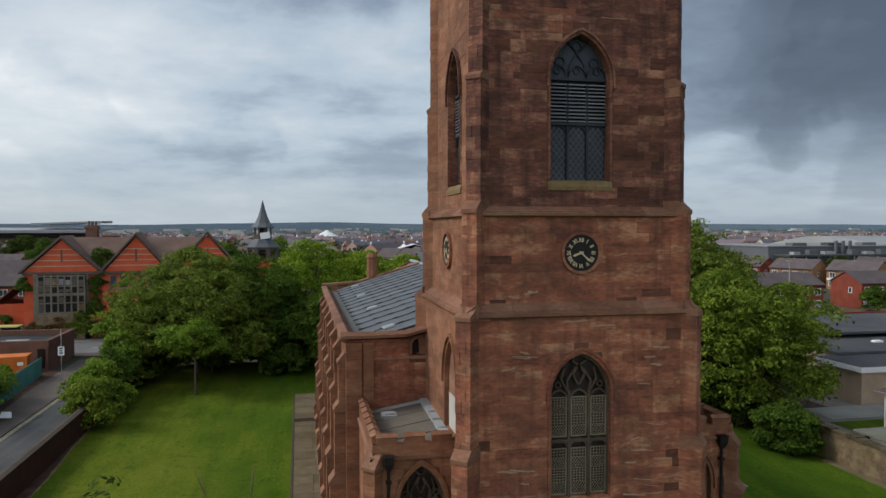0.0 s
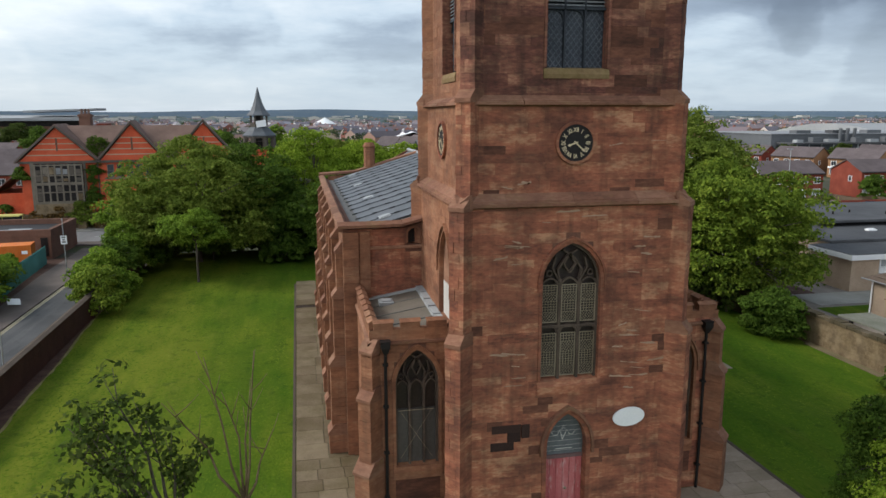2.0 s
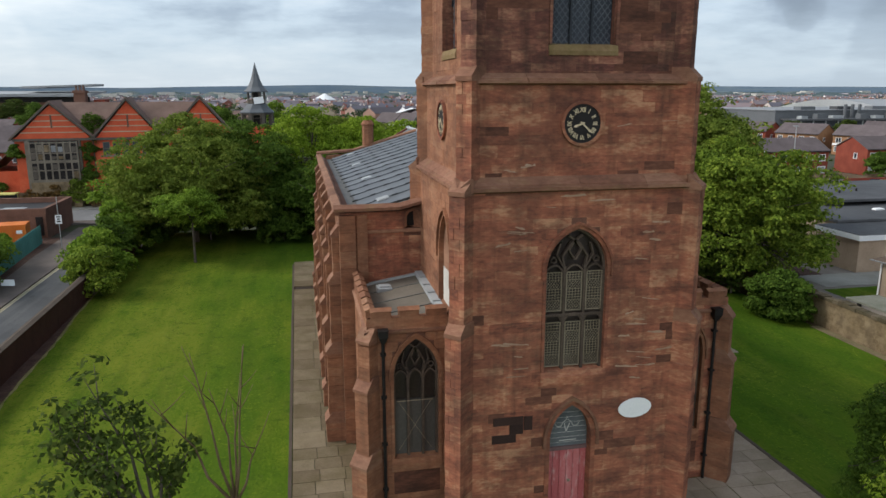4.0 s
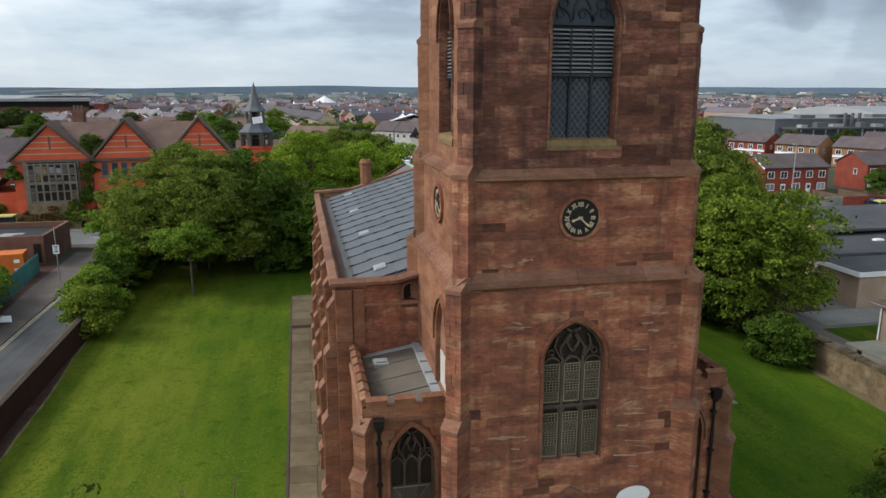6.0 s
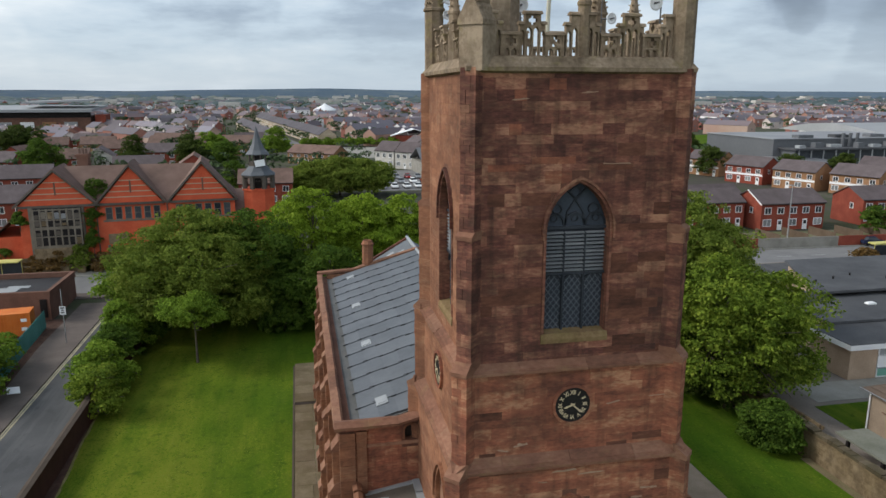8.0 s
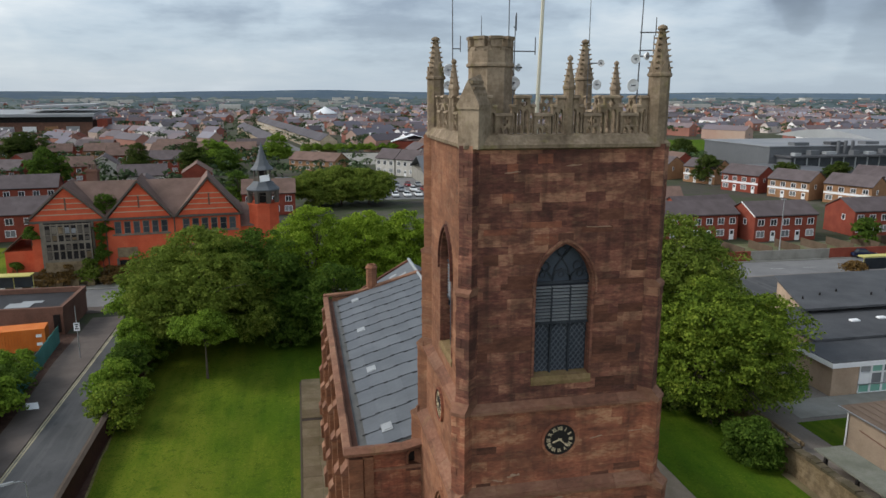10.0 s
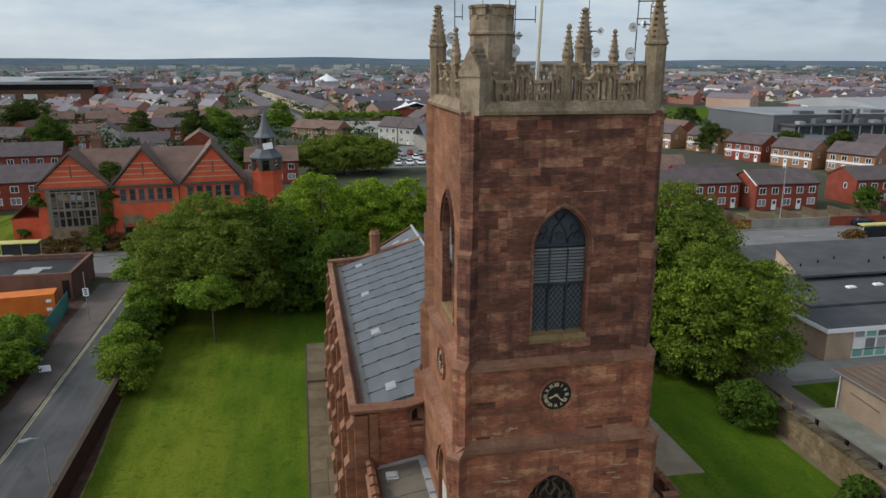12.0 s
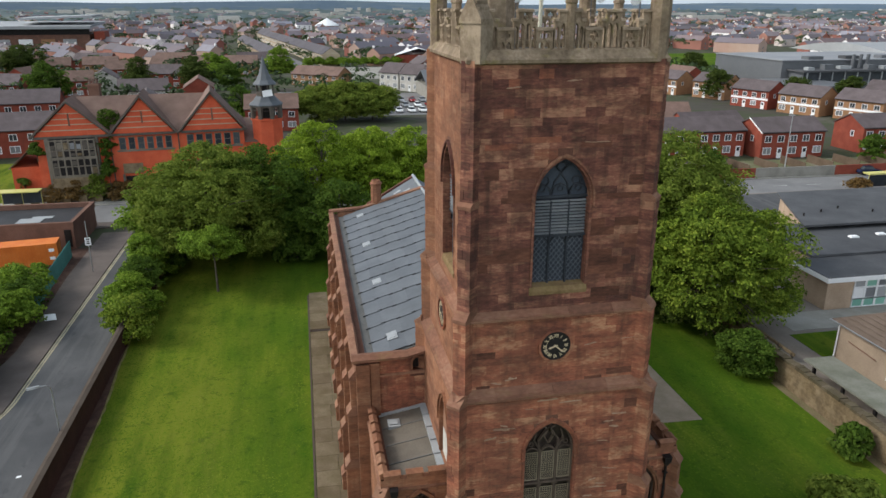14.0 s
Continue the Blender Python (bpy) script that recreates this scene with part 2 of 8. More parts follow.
MESH_GUARD = surface("window_guard", [(0.15, 0.122, 0.085), (0.24, 0.20, 0.145), (0.32, 0.275, 0.205)], rough=0.6, mix=(0.2, 0.5, 0.3))
LEADING = surface("blue_grey_leading", [(0.070, 0.082, 0.100), (0.105, 0.120, 0.140), (0.140, 0.155, 0.175)], rough=0.6, mix=(0.3, 0.5, 0.3))
LOUVRE = surface("grey_louvre", [(0.120, 0.131, 0.146), (0.174, 0.186, 0.202), (0.229, 0.239, 0.251)], rough=0.7, mix=(0.5, 0.3, 0.2))
TRACERY_DARK = surface("sooted_tracery", [(0.040, 0.030, 0.026), (0.080, 0.060, 0.048), (0.130, 0.100, 0.076)], mix=(0.2, 0.5, 0.3))
GILT = surface("gilt_numerals", [(0.50, 0.40, 0.25), (0.66, 0.55, 0.38)], rough=0.45, mix=(0.2, 0.5, 0.3), bump=0)
DOOR_RED = surface("peeling_red_paint", [(0.24, 0.055, 0.062), (0.40, 0.105, 0.110), (0.48, 0.19, 0.19)], rough=0.7, mix=(0.3, 0.4, 0.4), scale=2.0, pale=0.7, pale_colour=(0.55, 0.47, 0.44), stretch=(2, 2, 0.6))
WHITE = surface("white_paint", [(0.68, 0.70, 0.72), (0.80, 0.81, 0.82)], rough=0.6, mix=(0.2, 0.4, 0.4), bump=0.05)
OFFWHITE = surface("aged_white_render", [(0.383, 0.374, 0.348), (0.493, 0.476, 0.442), (0.578, 0.561, 0.527)], rough=0.8, mix=(0.4, 0.4, 0.2), dirt=0.3, dirt_colour=(0.255, 0.238, 0.212))
GRASS = surface("lawn_grass", [(0.030, 0.062, 0.006), (0.055, 0.100, 0.008), (0.087, 0.134, 0.011), (0.136, 0.162, 0.018)], rough=0.95, scale=0.28, mix=(0.0, 0.72, 0.5), bump=0.8, grain=30, stretch=(1.0, 0.4, 1.0), dirt=0.35, dirt_colour=(0.120, 0.134, 0.016), blotch=1.1, pale=0.4, pale_colour=(0.160, 0.150, 0.038), spec=0.03)
ASPHALT = surface("asphalt", [(0.064, 0.066, 0.070), (0.079, 0.081, 0.085), (0.098, 0.099, 0.102)], rough=0.85, scale=0.4, mix=(0.0, 0.6, 0.4), bump=0.2, grain=40, dirt=0.35, dirt_colour=(0.049, 0.050, 0.053))
ASPHALT_PALE = surface("worn_pale_asphalt", [(0.142, 0.143, 0.146), (0.182, 0.182, 0.184), (0.223, 0.221, 0.219)], rough=0.85, scale=0.3, mix=(0.0, 0.6, 0.4), bump=0.2, grain=40, dirt=0.3, dirt_colour=(0.08, 0.08, 0.082))
PAVING = surface("grey_paving", [(0.095, 0.078, 0.072), (0.120, 0.100, 0.091), (0.149, 0.125, 0.113)], rough=0.9, mix=(0.4, 0.4, 0.2), dirt=0.35, dirt_colour=(0.066, 0.055, 0.049))
FLAGSTONE = surface("flagstones", [(0.092, 0.070, 0.044), (0.128, 0.099, 0.063), (0.160, 0.128, 0.084), (0.198, 0.160, 0.106)], rough=0.9, mix=(0.5, 0.3, 0.3), dirt=0.5, dirt_colour=(0.073, 0.061, 0.023), blotch=0.8)
CONCRETE = surface("concrete", [(0.216, 0.208, 0.189), (0.279, 0.270, 0.242), (0.324, 0.315, 0.288)], rough=0.9, mix=(0.3, 0.4, 0.3), dirt=0.4, dirt_colour=(0.115, 0.108, 0.094))
GROUND = surface("far_ground", [(0.050, 0.048, 0.038), (0.066, 0.060, 0.050), (0.050, 0.062, 0.030), (0.095, 0.088, 0.076)], rough=0.95, scale=0.05, mix=(0.0, 0.7, 0.4), bump=0.0, grain=6)
PATH_PALE = surface("crazy_paving", [(0.198, 0.156, 0.116), (0.263, 0.210, 0.158), (0.327, 0.264, 0.206)], rough=0.9, mix=(0.5, 0.3, 0.3), dirt=0.4, dirt_colour=(0.106, 0.088, 0.044), blotch=0.8)



def overlay(material, scale, stretch, start, end, amount, colour, shift=0.0, along=None):
    """Lays a second tone over a material where a stretched noise runs high; along: from which x to which it gains strength."""
    nt = material.node_tree
    base = nt.nodes["Principled BSDF"].inputs["Base Color"]
    geo = nt.nodes.new("ShaderNodeNewGeometry")
    wide = nt.nodes.new("ShaderNodeVectorMath")
    wide.operation = "MULTIPLY_ADD"
    wide.inputs[1].default_value, wide.inputs[2].default_value = stretch, (shift, shift, shift)
    nt.links.new(geo.outputs["Position"], wide.inputs[0])
    n = nt.nodes.new("ShaderNodeTexNoise")
    n.inputs["Scale"].default_value, n.inputs["Detail"].default_value, n.inputs["Roughness"].default_value = scale, 6, 0.62
    nt.links.new(wide.outputs[0], n.inputs["Vector"])
    fac = nt.nodes.new("ShaderNodeMapRange")
    fac.inputs["From Min"].default_value, fac.inputs["From Max"].default_value, fac.inputs["To Max"].default_value = start, end, amount
    nt.links.new(n.outputs["Fac"], fac.inputs["Value"])
    weight = fac.outputs["Result"]
    if along:
        split = nt.nodes.new("ShaderNodeSeparateXYZ")
        nt.links.new(geo.outputs["Position"], split.inputs[0])
        run = nt.nodes.new("ShaderNodeMapRange")
        run.inputs["From Min"].default_value, run.inputs["From Max"].default_value = along
        nt.links.new(split.outputs["X"], run.inputs["Value"])
        both = nt.nodes.new("ShaderNodeMath")
        both.operation = "MULTIPLY"
        nt.links.new(weight, both.inputs[0])
        nt.links.new(run.outputs["Result"], both.inputs[1])
        weight = both.outputs[0]
    mix = nt.nodes.new("ShaderNodeMix")
    mix.data_type = "RGBA"
    nt.links.new(weight, mix.inputs["Factor"])
    nt.links.new(base.links[0].from_socket, mix.inputs["A"])
    mix.inputs["B"].default_value = (*colour, 1)
    nt.links.new(mix.outputs["Result"], base)


# mowing swaths, clover and thin dry spots in the lawn; yellower to the west, greener to the east
overlay(GRASS, 1.0, (0.75, 0.05, 1.0), 0.44, 0.62, 0.55, (0.026, 0.066, 0.007))
overlay(GRASS, 0.35, (1.0, 0.6, 1.0), 0.50, 0.64, 0.40, (0.098, 0.122, 0.016), 19.0)
overlay(GRASS, 0.6, (1.0, 0.25, 1.0), 0.36, 0.60, 0.75, (0.150, 0.168, 0.020), 88.0, (-1.0, -12.5))
overlay(GRASS, 2.6, (1.0, 1.0, 1.0), 0.62, 0.70, 0.35, (0.135, 0.140, 0.045), 43.0)
overlay(GRASS, 0.5, (1.0, 0.3, 1.0), 0.30, 0.58, 0.6, (0.040, 0.098, 0.008), 12.0, (-10.0, -1.5))
overlay(GRASS, 1.3, (1.0, 1.0, 1.0), 0.56, 0.66, 0.5, (0.024, 0.058, 0.008), 71.0)
overlay(ASPHALT, 1.0, (0.9, 0.05, 1.0), 0.50, 0.60, 0.55, (0.115, 0.116, 0.118), 7.0)
overlay(ASPHALT, 0.5, (1.0, 0.5, 1.0), 0.57, 0.62, 0.5, (0.050, 0.051, 0.054), 33.0)
# bedding lines across the sandstone, and rust and soot over the tower
for stone, light, dark in ((STONE_TOP, 0.32, 0.46), (STONE_LOW, 0.24, 0.30), (STONE_PINK, 0.16, 0.22)):
    overlay(stone, 1.6, (0.8, 0.8, 2.6), 0.56, 0.70, light, (0.33, 0.205, 0.122), 5.0)
    overlay(stone, 1.3, (1.0, 1.0, 1.8), 0.50, 0.60, dark, (0.062, 0.032, 0.026), 27.0)
    overlay(stone, 0.42, (1.0, 1.0, 0.8), 0.50, 0.57, dark, (0.060, 0.032, 0.026), 61.0)
    overlay(stone, 1.0, (2.4, 2.4, 0.22), 0.54, 0.66, dark * 0.8, (0.052, 0.030, 0.025), 83.0)

# ---- building helpers ----
from mathutils.geometry import tessellate_polygon

I4 = Matrix.Identity(4)


class Build:
    """Gathers verts and faces for one mesh."""

    def __init__(self):
        self.v, self.f = [], []

    def add(self, verts, faces, m=None):
        n = len(self.v)
        self.v += [tuple(m @ Vector(p)) for p in verts] if m else [tuple(p) for p in verts]
        self.f += [tuple(k + n for k in face) for face in faces]
        return self

    def box(self, x0, x1, y0, y1, z0, z1, m=None):
        return self.add([(x0, y0, z0), (x1, y0, z0), (x1, y1, z0), (x0, y1, z0), (x0, y0, z1), (x1, y0, z1), (x1, y1, z1), (x0, y1, z1)],
                        [(0, 3, 2, 1), (4, 5, 6, 7), (0, 1, 5, 4), (1, 2, 6, 5), (2, 3, 7, 6), (3, 0, 4, 7)], m)

    def block(self, x0, x1, z0, z1, out=0.02, back=0.1, c=0.006, m=None):
        """A dressed stone: its face stands out by `out` before the plane y = 0, with worn edges."""
        y, yb = -out, back
        return self.add([(x0 + c, y, z0 + c), (x1 - c, y, z0 + c), (x1 - c, y, z1 - c), (x0 + c, y, z1 - c),
                         (x0, y + c, z0), (x1, y + c, z0), (x1, y + c, z1), (x0, y + c, z1),
                         (x0, yb, z0), (x1, yb, z0), (x1, yb, z1), (x0, yb, z1)],
                        [(0, 1, 2, 3), (0, 4, 5, 1), (1, 5, 6, 2), (2, 6, 7, 3), (3, 7, 4, 0), (4, 8, 9, 5), (5, 9, 10, 6), (6, 10, 11, 7), (7, 11, 8, 4)], m)

    def plate(self, outer, holes=(), y0=0.0, y1=0.1, m=None):
        """A polygon in the xz plane (with holes) made solid between y0 and y1."""
        loops = [list(outer)] + [list(h) for h in holes]
        flat = [p for loop in loops for p in loop]
        n = len(flat)
        tris = tessellate_polygon([[Vector((p[0], p[1], 0)) for p in loop] for loop in loops])
        verts = [(p[0], y0, p[1]) for p in flat] + [(p[0], y1, p[1]) for p in flat]
        faces = []
        for a, b, c in tris:
            area = (flat[b][0] - flat[a][0]) * (flat[c][1] - flat[a][1]) - (flat[c][0] - flat[a][0]) * (flat[b][1] - flat[a][1])
            if area < 0:
                b, c = c, b
            faces += [(a, b, c), (a + n, c + n, b + n)]
        start = 0
        for k, loop in enumerate(loops):
            area = sum(loop[i - 1][0] * loop[i][1] - loop[i][0] * loop[i - 1][1] for i in range(len(loop)))
            for i in range(len(loop)):
                a, b = start + i, start + (i + 1) % len(loop)
                if (area > 0) == (k == 0):
                    faces.append((a, a + n, b + n, b))
                else:
                    faces.append((b, b + n, a + n, a))
            start += len(loop)
        return self.add(verts, faces, m)

    def rings(self, rings, m=None, caps=True):
        """Joins rings of equally many points, first to last."""
        n = len(rings[0])
        verts = [p for ring in rings for p in ring]
        faces = [(k * n + i, k * n + (i + 1) % n, (k + 1) * n + (i + 1) % n, (k + 1) * n + i) for k in range(len(rings) - 1) for i in range(n)]
        if caps:
            faces += [tuple(range(n - 1, -1, -1)), tuple(range((len(rings) - 1) * n, len(rings) * n))]
        return self.add(verts, faces, m)

    def lathe(self, profile, n=12, m=None, turn=0.0):
        return self.rings([[(r * math.cos(2 * math.pi * (i + turn) / n), r * math.sin(2 * math.pi * (i + turn) / n), z) for i in range(n)] for r, z in profile], m)

    def tube(self, path, radii, n=6, m=None):
        rings = []
        for k, p in enumerate(path):
            a, b = Vector(path[max(k - 1, 0)]), Vector(path[min(k + 1, len(path) - 1)])
            q = (b - a).to_track_quat("Z", "Y")
            r = radii if isinstance(radii, (int, float)) else radii[k]
            rings.append([tuple(Vector(p) + q @ Vector((r * math.cos(2 * math.pi * i / n), r * math.sin(2 * math.pi * i / n), 0))) for i in range(n)])
        return self.rings(rings, m)

    def ribbon(self, line, width, y0, y1, m=None):
        """A bar of that width along a line in the xz plane."""
        left, right = [], []
        for k, p in enumerate(line):
            a, b = line[max(k - 1, 0)], line[min(k + 1, len(line) - 1)]
            dx, dz = b[0] - a[0], b[1] - a[1]
            d = math.hypot(dx, dz) or 1
            ox, oz = -dz / d * width / 2, dx / d * width / 2
            left.append((p[0] + ox, p[1] + oz))
            right.append((p[0] - ox, p[1] - oz))
        ring = [[(l[0], y0, l[1]), (r[0], y0, r[1]), (r[0], y1, r[1]), (l[0], y1, l[1])] for l, r in zip(left, right)]
        return self.rings(ring, m)

    def mesh(self, name, smooth=False):
        me = bpy.data.meshes.new(name)
        me.from_pydata(self.v, [], self.f)
        if smooth:
            me.shade_smooth()
        me.update()
        return me


WORLD = {}


def thing(name, place, label, category, group="", kind=""):
    """An empty that stands at a thing's base and holds its parts."""
    ob = new(name)
    ob.empty_display_size = 0.3
    ob.matrix_basis = Matrix.Translation(place)
    WORLD[ob.name] = ob.matrix_basis.copy()
    return tagged(ob, label, category, group, kind)


def part(name, shape, material, parent, label="", at=None, smooth=False, kind=""):
    """Links a Build or a ready mesh as one part under a thing or a part; at: its pose in the world."""
    me = shape.mesh(name, smooth) if isinstance(shape, Build) else shape
    if not me.materials:
        me.materials.append(material)
    ob = new(name, me)
    ob.parent = parent
    ob.matrix_parent_inverse = WORLD[parent.name].inverted()
    ob.matrix_basis = at if at is not None else I4
    WORLD[ob.name] = ob.matrix_basis.copy()
    if label or kind:
        tagged(ob, label, "", "", kind)
    return ob


def solo(name, shape, material, label, category, kind="", group="", smooth=False, at=None):
    """A thing of one mesh, or a piece of the setting."""
    me = shape.mesh(name, smooth) if isinstance(shape, Build) else shape
    if not me.materials:
        me.materials.append(material)
    ob = new(name, me)
    ob.matrix_basis = at if at is not None else I4
    WORLD[ob.name] = ob.matrix_basis.copy()
    return tagged(ob, label, category, group, kind)


def arc_side(w, zs, za, n=8):
    """The right side of a pointed arch, from springing to apex."""
    a, r = w / 2, za - zs
    big = (a * a + r * r) / (2 * a)
    end = math.asin(min(1, r / big))
    return [(a - big + big * math.cos(end * k / n), zs + big * math.sin(end * k / n)) for k in range(n + 1)]


def arch(w, z0, zs, za, cx=0.0, n=8):
    right = arc_side(w, zs, za, n)
    return [(cx - w / 2, z0), (cx + w / 2, z0)] + [(cx + x, z) for x, z in right] + [(cx - x, z) for x, z in reversed(right[:-1])]


def arch_line(w, z0, zs, za, cx=0.0, n=8):
    right = arc_side(w, zs, za, n)
    return [(cx + w / 2, z0)] + [(cx + x, z) for x, z in right] + [(cx - x, z) for x, z in reversed(right[:-1])] + [(cx - w / 2, z0)]


def arch_half(w, z0, zs, za, z):
    if z < z0 or z > za:
        return None
    if z <= zs:
        return w / 2
    a, r = w / 2, za - zs
    big = (a * a + r * r) / (2 * a)
    return max(0.0, a - big + math.sqrt(max(0, big * big - (z - zs) ** 2)))


def hood(w, z0, zs, za, t, cx=0.0, n=8):
    """A horseshoe band of width t round an arch."""
    inner = arch_line(w, z0, zs, za, cx, n)
    outer = arch_line(w + 2 * t, z0, zs, za + t * 1.25, cx, n)
    return outer + inner[::-1]


def ashlar(u0, u1, z0, z1, holes, rng, heights=(0.22, 0.28, 0.34, 0.40)):
    """Courses of stones over a wall; holes: tuples cx, w, z0, zs, za, margin."""
    z, out = z0, []
    while z < z1 - 0.1:
        h = rng.choice(heights)
        if z + h > z1 - 0.15:
            h = z1 - z
        spans = []
        for cx, w, a0, zs, za, margin in holes:
            halves = [arch_half(w + 2 * margin, a0 - margin, zs, za + margin, z + h * k / 4) for k in range(5)]
            halves = [k for k in halves if k is not None]
            if halves:
                spans.append((cx - max(halves), cx + max(halves)))
        runs, start = [], u0
        for a, b in sorted(spans):
            runs.append((start, a))
            start = b
        runs.append((start, u1))
        for a, b in runs:
            if b - a < 0.05:
                continue
            u = a
            while u < b - 0.02:
                w = rng.choice((0.4, 0.55, 0.75, 0.95, 1.2, 1.45))
                if b - (u + w) < 0.3:
                    w = b - u
                    if w > 1.7:
                        w /= 2
                out.append((u, u + w, z, z + h))
                u += w
        z += h
    return out


STONES = {}


def stone_mesh(w, h, material):
    key = (round(w, 2), round(h, 2), material.name)
    if key not in STONES:
        me = Build().block(0.002, w - 0.002, 0.002, h - 0.002, out=0.0, c=0.005).mesh("stone")
        me.materials.append(material)
        STONES[key] = me
    return STONES[key]


LATE = []   # stones to be set one by one at the end


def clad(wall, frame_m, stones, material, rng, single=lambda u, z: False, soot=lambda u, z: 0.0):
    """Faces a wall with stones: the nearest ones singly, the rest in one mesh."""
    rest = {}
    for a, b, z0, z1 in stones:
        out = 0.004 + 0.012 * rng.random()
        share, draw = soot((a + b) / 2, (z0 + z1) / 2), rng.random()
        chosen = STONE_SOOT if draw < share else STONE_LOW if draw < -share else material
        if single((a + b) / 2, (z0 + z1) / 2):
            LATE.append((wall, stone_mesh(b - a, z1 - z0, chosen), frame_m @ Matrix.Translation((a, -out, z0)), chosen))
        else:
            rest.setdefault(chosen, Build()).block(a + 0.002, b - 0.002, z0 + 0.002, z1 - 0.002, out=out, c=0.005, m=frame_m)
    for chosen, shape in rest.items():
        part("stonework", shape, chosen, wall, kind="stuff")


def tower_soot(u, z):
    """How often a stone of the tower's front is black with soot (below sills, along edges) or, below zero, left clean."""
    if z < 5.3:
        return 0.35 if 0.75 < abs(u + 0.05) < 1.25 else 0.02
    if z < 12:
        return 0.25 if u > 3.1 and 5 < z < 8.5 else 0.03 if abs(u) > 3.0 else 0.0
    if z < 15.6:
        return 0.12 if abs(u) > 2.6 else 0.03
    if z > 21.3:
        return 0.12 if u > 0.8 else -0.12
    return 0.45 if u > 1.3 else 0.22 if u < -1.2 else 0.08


def wall_frame(x, y, turn):
    """A wall's own axes: x along it, y into it, z up."""
    return Matrix.Translation((x, y, 0)) @ pose(0, 0, 0, 0, 0, turn)


# ---- church tower ----
TX, TY = 9.35, 26.33
STAGES = ((-0.6, 12.2, 4.0), (12.2, 15.6, 3.75), (15.6, 25.1, 3.55))
FACES = (("front", 0), ("side", -90), ("south", 90), ("rear", 180))
tower = thing("church_tower", (TX, TY, 0), "tall red sandstone church tower with pierced parapet and pinnacles", "church tower")
rng = random.Random(5)
BELFRY = (0.05, 2.14, 16.64, 20.05, 21.6)
LOWER = (-0.05, 2.14, 5.85, 9.40, 10.80)
PORTAL = (-0.05, 1.52, -0.3, 3.35, 4.58)


def face_frame(half, turn):
    return Matrix.Translation((TX, TY, 0)) @ pose(0, 0, 0, 0, 0, turn) @ Matrix.Translation((0, -half, 0))


def tower_openings(stage, name):
    if stage == 2:
        return [BELFRY]
    if stage == 0 and name == "front":
        return [LOWER, PORTAL]
    if stage == 0 and name == "side":
        return [(1.55, 2.1, 7.6, 9.5, 11.0)]
    return []


for stage, (z0, z1, half) in enumerate(STAGES):
    for name, turn in FACES:
        m = face_frame(half, turn)
        openings = tower_openings(stage, name)
        holes = [arch(w + 0.1, a0 - 0.05, zs, za + 0.06, cx) for cx, w, a0, zs, za in openings]
        inset = 0.0 if name in ("front", "rear") else 0.5
        outer = [(-half + inset, z0), (half - inset, z0), (half - inset, z1), (-half + inset, z1)]
        wall = part("wall", Build().plate(outer, holes, 0.0, 0.5, m), MORTAR, tower)
        stones = ashlar(-half + 0.02, half - 0.02, z0, z1, [(cx, w, a0, zs, za, 0.11) for cx, w, a0, zs, za in openings], rng)
        # the front takes the belfry and red stone, the other faces the pink
        material = STONE_TOP if stage == 2 and name == "front" else STONE_LOW if name == "front" else STONE_PINK
        near = (lambda u, z: abs(u) < 2.7 and 12.4 < z < 21.0) if name == "front" else (lambda u, z: False)
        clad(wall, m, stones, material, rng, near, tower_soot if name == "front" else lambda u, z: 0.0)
def slivers(m, half, z0, z1, n, avoid):
    """Thin pale ledges left where soft beds have worn back."""
    b = Build()
    while n:
        u, z, w = rng.uniform(-half, half), rng.uniform(z0, z1), rng.uniform(0.25, 1.0)
        if any(abs(u + w / 2 - cx) < ww / 2 + 0.3 + w / 2 and a0 - 0.5 < z < za + 0.4 for cx, ww, a0, zs, za in avoid):
            continue
        h, t = rng.uniform(0.025, 0.075), rng.uniform(-0.10, 0.10)
        top = [(u + w * f, z + t * f + h * rng.uniform(0.25, 1.0)) for f in (0.92, 0.7, 0.45, 0.2, 0.04)]
        b.plate([(u, z), (u + w * 0.3, z + t * 0.3 - h * rng.random() * 0.4), (u + w * 0.65, z + t * 0.65 - h * rng.random() * 0.4), (u + w, z + t)] + top, (), -0.035, 0.0, m)
        n -= 1
    part("worn_ledge", b, STONE_PALE, tower, "thin pale worn beds in the stone", kind="stuff")


slivers(face_frame(4.0, 0), 3.0, 4.9, 11.9, 32, [LOWER, PORTAL])
slivers(face_frame(3.75, 0), 2.9, 12.7, 15.2, 5, [(0, 1.4, 13.5, 14, 14.9)])
slivers(face_frame(3.55, 0), 2.7, 16.2, 24.6, 3, [BELFRY])
part("tower_roof", Build().box(TX - 3.1, TX + 3.1, TY - 3.1, TY + 3.1, 25.0, 25.15), LEAD, tower)


